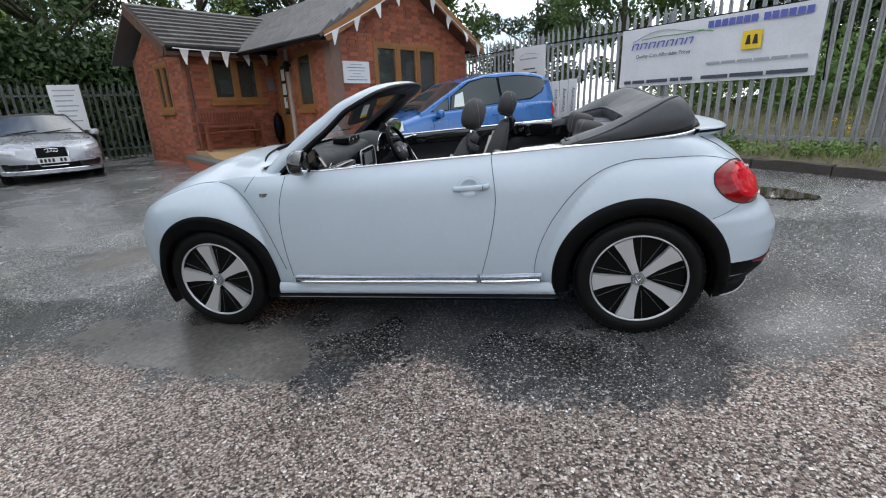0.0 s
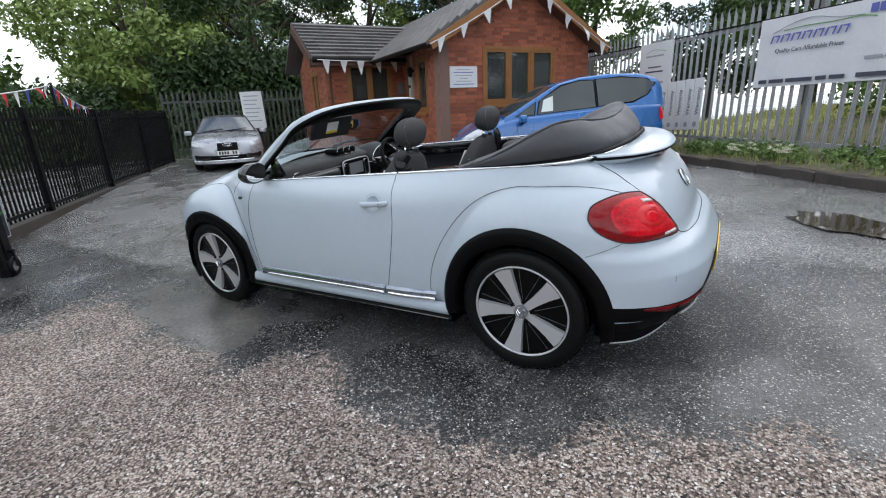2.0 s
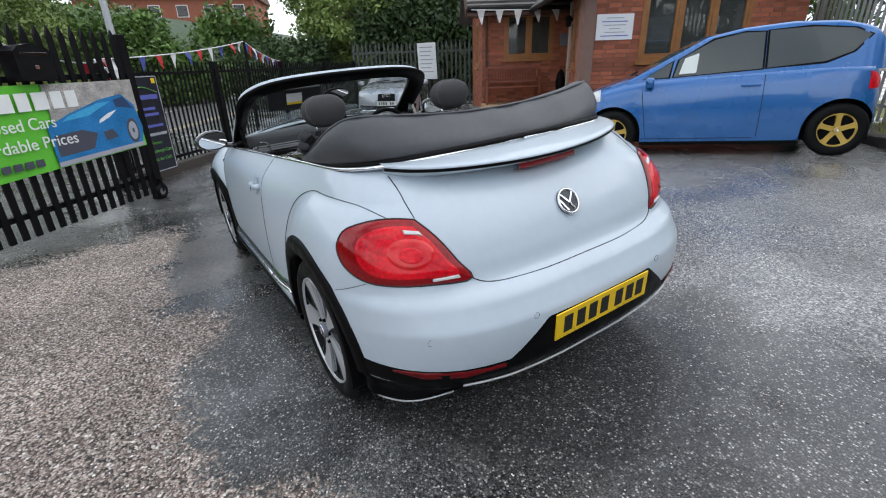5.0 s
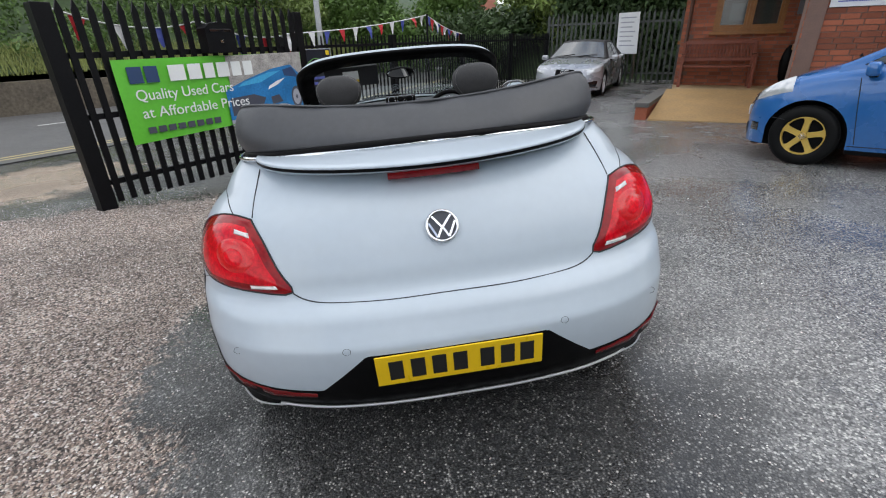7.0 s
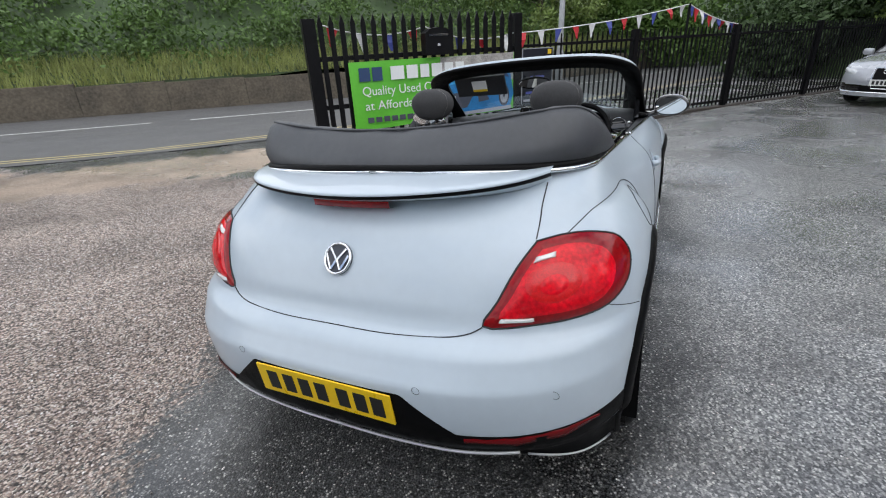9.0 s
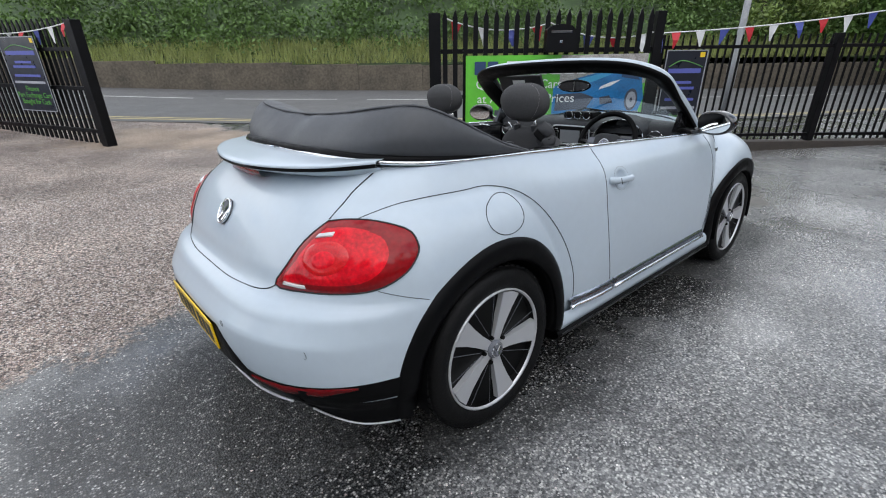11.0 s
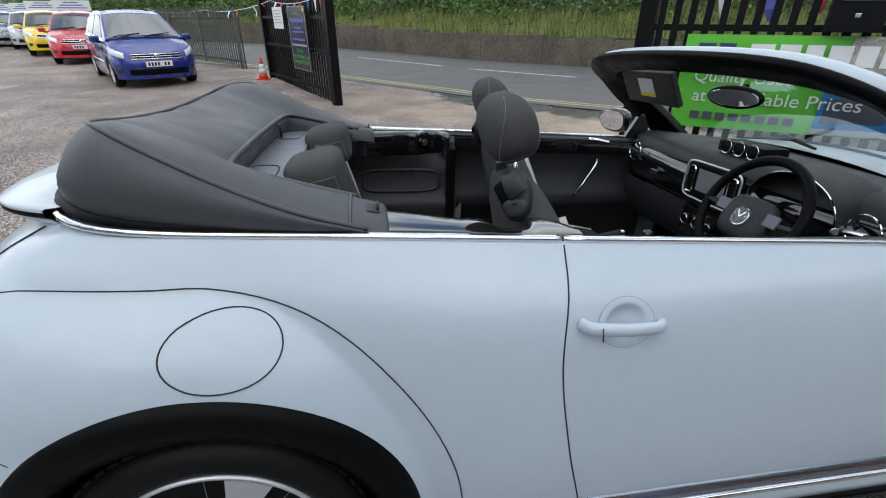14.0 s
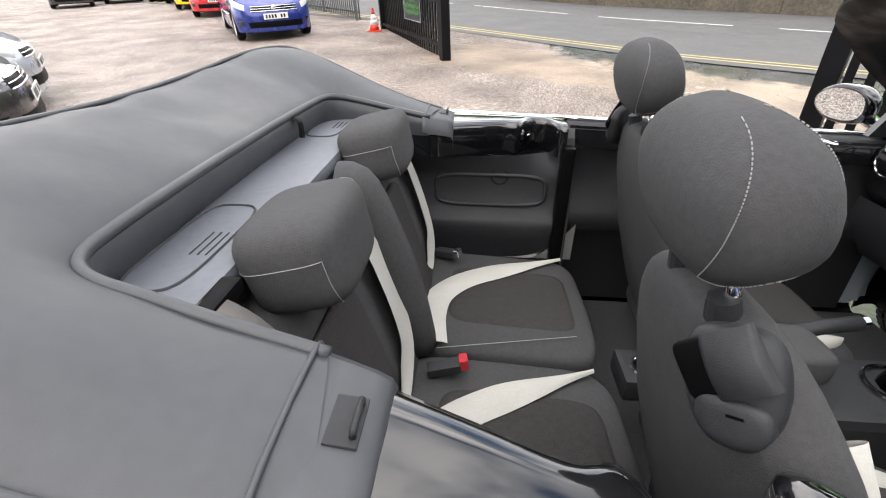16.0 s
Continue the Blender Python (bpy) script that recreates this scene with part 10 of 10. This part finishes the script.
def car_cabin(ob, sh, paint, windows, roof_mat=None, glass=None, screens=True):
    roof = sh.roof
    x0, x1 = roof[0][0], roof[-1][0]
    xs = sorted({round(x0 + (x1 - x0) * k / 46, 3) for k in range(47)} | {p[0] for p in roof})
    top_max = max(p[1] for p in roof)

    def top(x):
        return lerp(-x, [(-p[0], p[1]) for p in roof])

    smooth_top = {x: sum(top(min(x0, max(x1, x + d))) for d in (-0.05, -0.025, 0, 0.025, 0.05)) / 5 for x in xs}

    def sect(x, lift=0.0):
        zb, zt = lerp(x, sh.shoulder) - 0.03, smooth_top[x] + lift
        h = max(0.02, zt - zb)
        half = [(sh.cabin_y(zb + (h - 0.05) * j / 4 if h > 0.1 else zb, zb, x), zb + max(0.0, h - 0.05) * j / 4) for j in range(5)]
        ye, ze = half[-1]
        half += [(ye - 0.02, ze + min(h, 0.05) * 0.55)] + [(ye * f, zt - 0.05 * f ** 2.5) for f in (0.9, 0.6, 0.3)] + [(0, zt)]
        return [(x, -y, z) for y, z in half] + [(x, y, z) for y, z in half[-2::-1]]

    link("roof", grid_mesh("roof", [sect(x) for x in xs], flip=False), roof_mat or paint, ob)
    glass = glass or TINTED
    if screens:
        for name, (pa, pb), lab in (("windscreen", (roof[0], roof[1]), ""), ("rear_window", (roof[-2], roof[-1]), "")):
            rows = []
            a, b = (pa[0], pb[0])
            for k in range(9):
                x = a + (b - a) * (0.05 + 0.88 * k / 8)
                z = top(x)
                zb = lerp(x, sh.shoulder) - 0.03
                ye = sh.cabin_y(max(zb, z - 0.05), zb, x) * 0.92
                row = []
                for j in range(9):
                    f = -1 + j / 4
                    row.append((x + (0.006 if name == "windscreen" else -0.006), ye * f, z - 0.05 * abs(f * 0.92) ** 2.5 + 0.012))
                rows.append(row)
            link(name, grid_mesh(name, rows, flip=a > b), SKY_GLASS if name == "windscreen" else glass, ob)
    for poly in windows:
        for e in (-1, 1):
            cx, cz = sum(p[0] for p in poly) / len(poly), sum(p[1] for p in poly) / len(poly)
            for name, grow, lift, m in (("window_seal", 0.025, 0.004, BLACK_TRIM), ("side_window", 0.0, 0.008, glass)):
                bm = bmesh.new()
                vs = []
                for x, z in poly:
                    d = math.hypot(x - cx, z - cz)
                    x, z = x + (x - cx) / d * grow, z + (z - cz) / d * grow
                    zb = lerp(x, sh.shoulder) - 0.03
                    vs.append(bm.verts.new((x, e * (sh.cabin_y(z, zb, x) + lift), z)))
                f = bm.faces.new(vs)
                if (f.normal.y or 1) * e < 0:
                    f.normal_flip()
                bmesh.ops.triangulate(bm, faces=[f])
                part(name, bm, m, ob)


def car_seams(ob, sh, lines):
    for x0, z0, x1, z1 in lines:
        for e in (-1, 1):
            bm = bmesh.new()
            tube(bm, [(x0 + (x1 - x0) * k / 8, e * sh.side(x0 + (x1 - x0) * k / 8, z0 + (z1 - z0) * k / 8, 0.0005), z0 + (z1 - z0) * k / 8) for k in range(9)], 0.004, 4)
            part("seam", bm, PANEL_GAP, ob)


def bar_plate(ob, m, white=True):
    bm = bmesh.new()
    box(bm, -0.005, 0.005, -0.26, 0.26, -0.056, 0.056, 0.002, m)
    pl = part("number_plate", bm, WHITE_PLATE if white else YELLOW_PLATE, ob)
    for k in range(7):
        if k == 4:
            continue
        bm = bmesh.new()
        y = -0.2 + k * 0.064
        box(bm, 0.005, 0.0065, y - 0.02, y + 0.02, -0.035, 0.035, 0, m)
        part("plate_bar", bm, BLACK_INK, pl)


def mirror_pod(ob, sh, x, z, paint):
    for e in (-1, 1):
        bm = bmesh.new()
        super_block(bm, (x, e * (sh.half * 0.95 + 0.13), z + 0.06), (0.11, 0.19, 0.13), 0.5, nu=14, nv=10)
        pod = part("door_mirror", bm, paint, ob, smooth=True)
        bm = bmesh.new()
        box(bm, x - 0.03, x + 0.03, min(e * (sh.half * 0.92), e * (sh.half * 0.95 + 0.1)), max(e * (sh.half * 0.92), e * (sh.half * 0.95 + 0.1)), z - 0.02, z + 0.02, 0.006)
        part("mirror_foot", bm, BLACK_TRIM, pod)


def price_board(m, group="price boards on car roofs"):
    ob = thing("price_board", "white price board standing on a car roof", "sign", m, group)
    bm = bmesh.new()
    box(bm, -0.02, 0.02, -0.5, 0.5, 0, 0.3, 0.008)
    part("panel", bm, PALE_CARD, ob)
    for k in range(3):
        bm = bmesh.new()
        box(bm, 0.02, 0.023, -0.4 + 0.1 * k, 0.4 - 0.1 * k, 0.07 + 0.075 * k, 0.1 + 0.075 * k)
        part("print_bar", bm, INK_BLUE, ob)


def parked_car(label, front_mid, heading, sh, paint, windows, seams_=(), alloy=None, roof_mat=None, rim=0.6, lamp=None, grille="wide", plate=True, sign=False, strip=True, spokes=5, plate_z=0.5):
    """A car whose front axle's middle lies over a point of the ground."""
    h = Vector((heading[0], heading[1], 0)).normalized()
    fr = Vector((front_mid[0], front_mid[1], 0))
    re = fr - h * (sh.front - sh.rear)
    fr.z, re.z = ground_z(fr.x, fr.y), ground_z(re.x, re.y)
    d = (fr - re).normalized()
    m = frame_at((fr + re) / 2 - d * (sh.front + sh.rear) / 2, d)
    ob = thing("parked_car", label, "car", m, "cars parked in the yard")
    car_body(ob, sh, paint)
    car_cabin(ob, sh, paint, windows, roof_mat)
    car_seams(ob, sh, seams_)
    for x in (sh.front, sh.rear):
        for e in (-1, 1):
            wheel(ob, x, e, 18 + 7 * (x > 0), sh.tyre, sh.tyre * rim, 0.19, sh.half - 0.015, alloy or SILVER_ALLOY, BLACK_TRIM, spokes, "plain", sh.tyre)
    for e in (-1, 1):
        z0, z1, z2, t0, t1 = lamp or (0.62, 0.74, 0.84, 40, 78)
        me = end_patch(sh, e * t0, e * t1, lambda f: z0 + (z2 - z0) * 0.45 * f, lambda f: z1 + (z2 - z1) * f, 1, 0.014)
        link("headlamp", me, HEADLAMP, ob)
        me = end_patch(sh, e * 42, e * 76, lambda f: 0.78, lambda f: 0.98 - 0.06 * (1 - f), -1, 0.014)
        link("tail_lamp", me, RED_LENS, ob)
        me = end_patch(sh, e * 48, e * 62, 0.34, 0.43, 1, 0.006, 6)
        link("fog_lamp", me, GLOSS_BLACK, ob)
    link("lower_grille", end_patch(sh, -38, 38, 0.28, 0.4, 1, 0.006, 14), BLACK_TRIM, ob)
    if grille == "wide":
        link("grille", end_patch(sh, -30, 30, 0.6, 0.7, 1, 0.008, 14), BLACK_TRIM, ob)
        bm = bmesh.new()
        for z in (0.605, 0.65, 0.695):
            tube(bm, [sh.end_point(-30 + 5 * k, z, 1, 0.012) for k in range(13)], 0.007, 4)
        part("grille_bar", bm, CHROME, ob)
        bm = bmesh.new()
        bmesh.ops.create_uvsphere(bm, u_segments=12, v_segments=8, radius=0.055)
        bmesh.ops.transform(bm, matrix=Matrix.Translation(sh.end_point(0, 0.66, 1, 0.01)) @ Matrix.Diagonal((0.3, 1, 1, 1)), verts=bm.verts)
        part("badge", bm, CHROME, ob, smooth=True)
    else:
        link("grille", end_patch(sh, -11, 11, lambda f: 0.36, lambda f: 0.71, 1, 0.008, 10), BLACK_TRIM, ob)
        bm = bmesh.new()
        loop = [sh.end_point(t, z, 1, 0.014) for t, z in ((-9, 0.35), (-11, 0.46), (-12.5, 0.6), (-12, 0.715), (0, 0.725), (12, 0.715), (12.5, 0.6), (11, 0.46), (9, 0.35))]
        tube(bm, loop, 0.009, 6, True)
        part("grille_surround", bm, CHROME, ob)
        bm = bmesh.new()
        for k in range(4):
            c = sh.end_point(0, 0.655, 1, 0.018) + Vector((0, -0.075 + 0.05 * k, 0))
            tube(bm, [c + Vector((0, 0.033 * math.cos(a * math.tau / 14), 0.033 * math.sin(a * math.tau / 14))) for a in range(14)], 0.005, 4, True)
        part("badge", bm, CHROME, ob, "plain chrome rings")
    if plate:
        bar_plate(ob, Matrix.Translation(sh.end_point(0, plate_z, 1, 0.02)))
    bar_plate(ob, Matrix.Translation(sh.end_point(0, 0.7, -1, 0.02)) @ Matrix.Rotation(math.pi, 4, "Z"), False)
    if strip:
        for e in (-1, 1):
            bm = bmesh.new()
            tube(bm, [(sh.rear + 0.42 + (sh.front - sh.rear - 0.84) * k / 8, e * sh.side(0, 0.5, 0.004), 0.5) for k in range(9)], 0.018, 6, flat=0.5)
            part("rubbing_strip", bm, paint, ob)
    a0, a1 = sh.roof[0], sh.roof[1]
    mirror_pod(ob, sh, a0[0] - 0.28, lerp(a0[0], sh.shoulder) + 0.02, paint)
    for e in (-0.35, 0.25):
        bm = bmesh.new()
        tube(bm, [(a0[0] - 0.02, e - 0.25, a0[1] + 0.025), (a0[0] - 0.1, e + 0.28, a0[1] + 0.025 + 0.1 * (a1[1] - a0[1]) / (a0[0] - a1[0]))], 0.008, 4)
        part("wiper", bm, BLACK_TRIM, ob)
    for e in (-1, 1):
        bm = bmesh.new()
        z = lerp(-0.25, sh.shoulder) - 0.12
        box(bm, -0.42, -0.22, e * sh.side(-0.3, z) - 0.012, e * sh.side(-0.3, z) + 0.022, z - 0.016, z + 0.016, 0.008)
        part("door_handle", bm, paint, ob)
    if sign:
        price_board(m @ Matrix.Translation((0.1, 0, max(p[1] for p in sh.roof))))
    return ob, m


# blue hatchback with gold wheels beside the office
hatch_shape = Shape(1.97, -1.78, 1.285, -1.285, 1.764, 0.315,
                    [(-1.78, 1.0), (-1.2, 1.05), (0.75, 1.08), (1.1, 1.04), (1.5, 0.93), (1.97, 0.7)],
                    [(-1.78, 1.02), (-1.0, 1.03), (0.3, 0.98), (1.0, 0.93), (1.5, 0.82), (1.97, 0.66)],
                    [(1.12, 1.03), (0.2, 1.5), (-0.2, 1.575), (-0.7, 1.6), (-1.2, 1.565), (-1.5, 1.47), (-1.62, 1.36), (-1.72, 1.05)], 0.62)
HATCH_WINDOWS = [[(0.92, 1.02), (0.62, 1.03), (0.58, 1.22)], [(0.56, 1.03), (-0.42, 1.07), (-0.42, 1.49), (-0.2, 1.5), (0.12, 1.44), (0.5, 1.24)], [(-0.47, 1.075), (-1.05, 1.11), (-1.3, 1.2), (-1.46, 1.37), (-1.3, 1.45), (-0.9, 1.5), (-0.47, 1.5)]]
DOOR_SEAMS = [(0.85, 0.26, 0.93, 0.9), (-0.46, 0.26, -0.46, 1.0), (0.9, 0.24, -0.42, 0.24)]
BLUE_PAINT = car_paint("bright_blue_paint", (0.01, 0.13, 0.41), 0.15)
blue_h = Vector((-0.823, -0.568, 0)).normalized()
blue_l = Vector((-blue_h.y, blue_h.x, 0))
blue_front = Vector((-1.24, 4.29, 0)) - blue_l * 0.79
blue_car, blue_m = parked_car("bright blue hatchback with gold wheels parked beside the office", blue_front, blue_h, hatch_shape, BLUE_PAINT, HATCH_WINDOWS, DOOR_SEAMS + [(1.97 - 0.5, 0.48, 1.6, 0.5)], GOLD_ALLOY, None, 0.62, (0.64, 0.74, 0.92, 38, 88), strip=False)
bm = bmesh.new()
vs = []
for x, z in ((0.5, 1.06), (0.3, 1.065), (0.28, 1.3), (0.44, 1.25)):
    vs.append(bm.verts.new((x, hatch_shape.cabin_y(z, 0.95) + 0.011, z)))
bm.faces.new(vs)
part("window_card", bm, PALE_CARD, blue_car, "pale price card in the side window")

# silver saloon by the back railing
saloon_shape = Shape(2.17, -2.3, 1.33, -1.33, 1.777, 0.32,
                     [(-2.3, 0.98), (-1.5, 1.0), (0.7, 0.98), (1.2, 0.93), (1.8, 0.82), (2.17, 0.7)],
                     [(-2.3, 0.93), (-1.0, 0.92), (0.8, 0.88), (1.5, 0.8), (2.17, 0.68)],
                     [(0.95, 0.95), (0.22, 1.36), (-0.3, 1.4), (-0.8, 1.36), (-1.55, 1.0)], 0.54)
SILVER_PAINT = car_paint("silver_paint", (0.43, 0.445, 0.48), 0.35)
SOFT_TOP = mat("dark_soft_top", (0.03, 0.03, 0.032), 0.8, var=0.15)
SALOON_WINDOWS = [[(0.62, 0.93), (-0.25, 0.95), (-0.25, 1.33), (0.12, 1.29)], [(-0.32, 0.95), (-0.85, 0.97), (-0.78, 1.27), (-0.32, 1.32)]]
saloon, _ = parked_car("silver convertible with a raised dark soft top by the railing", (-9.6, 5.0), (0.81, -0.58), saloon_shape, SILVER_PAINT, SALOON_WINDOWS, DOOR_SEAMS[:1] + [(-0.4, 0.26, -0.4, 0.86)], roof_mat=SOFT_TOP, rim=0.68, lamp=(0.58, 0.68, 0.72, 34, 74), grille="tall", strip=True, plate_z=0.46)
for e in (-1, 1):
    link("bumper_vent", end_patch(saloon_shape, e * 20, e * 60, 0.29, 0.41, 1, 0.007, 10), GLOSS_BLACK, saloon, "dark vent in the bumper")
bm = bmesh.new()
tube(bm, [saloon_shape.end_point(-66 + 6 * k, 0.275, 1, 0.012) for k in range(23)], 0.011, 5)
part("bumper_lip", bm, CHROME, saloon, "bright lip under the bumper")

# dark blue tall hatchback and the row behind it
tall_shape = Shape(1.95, -1.9, 1.25, -1.25, 1.695, 0.295,
                   [(-1.9, 1.0), (-1.2, 1.04), (0.85, 1.05), (1.15, 1.0), (1.6, 0.86), (1.95, 0.7)],
                   [(-1.9, 1.0), (-1.0, 1.0), (0.3, 0.95), (1.1, 0.92), (1.5, 0.82), (1.95, 0.68)],
                   [(1.2, 1.0), (0.3, 1.48), (-0.2, 1.54), (-0.9, 1.52), (-1.5, 1.4), (-1.85, 1.02)], 0.56)
TALL_WINDOWS = [[(0.8, 1.0), (-0.35, 1.03), (-0.35, 1.44), (0.2, 1.41)], [(-0.43, 1.03), (-1.35, 1.08), (-1.2, 1.38), (-0.43, 1.44)]]
NAVY_PAINT = car_paint("deep_blue_paint", (0.012, 0.03, 0.22))
tall_lamp = (0.62, 0.73, 0.86, 42, 84)
navy_car, navy_m = parked_car("deep blue tall hatchback with silver wheels on the gravel", (5.65, -10.75), (-0.53, 0.848), tall_shape, NAVY_PAINT, TALL_WINDOWS, DOOR_SEAMS, None, None, 0.66, tall_lamp, plate_z=0.5, spokes=7)
small_shape = Shape(2.0, -1.95, 1.25, -1.25, 1.71, 0.3,
                    [(-1.95, 0.95), (-1.2, 0.98), (0.7, 0.98), (1.1, 0.93), (1.6, 0.82), (2.0, 0.66)],
                    [(-1.95, 0.95), (-1.0, 0.95), (0.3, 0.9), (1.1, 0.86), (1.5, 0.78), (2.0, 0.64)],
                    [(1.05, 0.94), (0.2, 1.4), (-0.2, 1.46), (-0.9, 1.44), (-1.5, 1.32), (-1.88, 0.97)], 0.54)
SMALL_WINDOWS = [[(0.7, 0.95), (-0.35, 0.98), (-0.35, 1.37), (0.12, 1.34)], [(-0.43, 0.98), (-1.35, 1.03), (-1.2, 1.31), (-0.43, 1.37)]]
YARD_ROW = (
    ("red hatchback in the row with a price board on its roof", (9.55, -15.95), (-0.42, 0.9), small_shape, car_paint("red_car_paint", (0.5, 0.012, 0.025), 0.1), True),
    ("yellow hatchback in the row with a price board on its roof", (11.9, -18.9), (-0.5, 0.86), small_shape, car_paint("yellow_car_paint", (0.75, 0.55, 0.01), 0.05), True),
    ("silver hatchback in the row with a price board on its roof", (14.6, -22.6), (-0.5, 0.86), small_shape, SILVER_PAINT, True),
    ("grey hatchback at the far end of the yard", (16.6, -24.4), (-0.55, 0.83), small_shape, car_paint("grey_car_paint", (0.3, 0.33, 0.38), 0.5), True),
    ("silver tall hatchback at the far end of the yard", (18.9, -24.3), (-0.6, 0.8), tall_shape, SILVER_PAINT, True),
    ("white hatchback at the far end of the yard", (22.4, -26.5), (-0.6, 0.8), tall_shape, car_paint("white_car_paint", (0.6, 0.62, 0.63), 0.0), False),
    ("black hatchback standing in the middle of the yard", (19.55, -21.7), (-0.62, 0.78), small_shape, car_paint("black_car_paint", (0.015, 0.016, 0.018), 0.1), False),
    ("silver hatchback parked along the fence", (7.05, -4.65), (-0.78, -0.62), small_shape, SILVER_PAINT, False),
    ("dark hatchback parked along the fence", (5.58, -2.92), (-0.78, -0.62), small_shape, car_paint("charcoal_car_paint", (0.022, 0.02, 0.022), 0.2), False),
)
for label, at, head, sh, paint, sign in YARD_ROW:
    parked_car(label, at, head, sh, paint, SMALL_WINDOWS if sh is small_shape else TALL_WINDOWS, DOOR_SEAMS, None, None, 0.64, tall_lamp, sign=sign)

# ---- loose stones on the gravel and chips on the tarmac ----
def stone_mat():
    m = mat("loose_stone", (0.4, 0.36, 0.34), 0.6, var=0.0)
    n, l = m.node_tree.nodes, m.node_tree.links
    g, r = n.new("ShaderNodeNewGeometry"), n.new("ShaderNodeValToRGB")
    e = r.color_ramp.elements
    stops = ((0.0, (0.12, 0.105, 0.1)), (0.3, (0.38, 0.31, 0.285)), (0.6, (0.72, 0.63, 0.59)), (1.0, (0.97, 0.95, 0.93)))
    while len(e) < len(stops):
        e.new(0.5)
    for k, (p, c) in zip(e, stops):
        k.position, k.color = p, (*c, 1)
    l.new(g.outputs["Random Per Island"], r.inputs["Fac"])
    l.new(r.outputs["Color"], n["Principled BSDF"].inputs["Base Color"])
    return m


def loose_stones():
    rng = np.random.RandomState(77)
    verts, faces = [], []
    base = np.array([(1, 0, 0), (0, 1, 0), (-1, 0, 0), (0, -1, 0), (0, 0, 1), (0, 0, -1)], float)
    tri = [(0, 1, 4), (1, 2, 4), (2, 3, 4), (3, 0, 4), (1, 0, 5), (2, 1, 5), (3, 2, 5), (0, 3, 5)]
    made = 0
    while made < 52000:
        x, y = rng.uniform(-3.0, 5.2), rng.uniform(-4.6, 2.6)
        if abs(x) < 1.9 and abs(y) < 0.85:
            continue
        g = gravel_level(x, y)
        if rng.uniform() > (1.0 if g > 0.55 else 0.05 + 0.5 * g) or slick_level(x, y) > 0.3 and rng.uniform() > 0.06:
            continue
        r = 0.0026 + 0.0062 * rng.uniform() ** 2.2 if g > 0.5 else rng.uniform(0.002, 0.005)
        a = rng.uniform(0, math.tau)
        pts = base * np.array([rng.uniform(0.8, 1.4), rng.uniform(0.7, 1.1), rng.uniform(0.5, 0.8)]) * r * rng.uniform(0.8, 1.2, (6, 1))
        ca, sa = math.cos(a), math.sin(a)
        z = ground_z(x, y) + 0.003 + r * 0.2
        k = len(verts)
        verts += [(x + q[0] * ca - q[1] * sa, y + q[0] * sa + q[1] * ca, z + q[2]) for q in pts]
        faces += [(k + i, k + j, k + l) for i, j, l in tri]
        made += 1
    me = bpy.data.meshes.new("loose_stones")
    me.from_pydata(verts, [], faces)
    tagged(link("loose_stones", me, stone_mat()), "loose pale and pinkish gravel stones on the yard", "gravel", kind="stuff")


loose_stones()

# ---- small repeated pieces ----
lay_bricks()
lay_tiles()
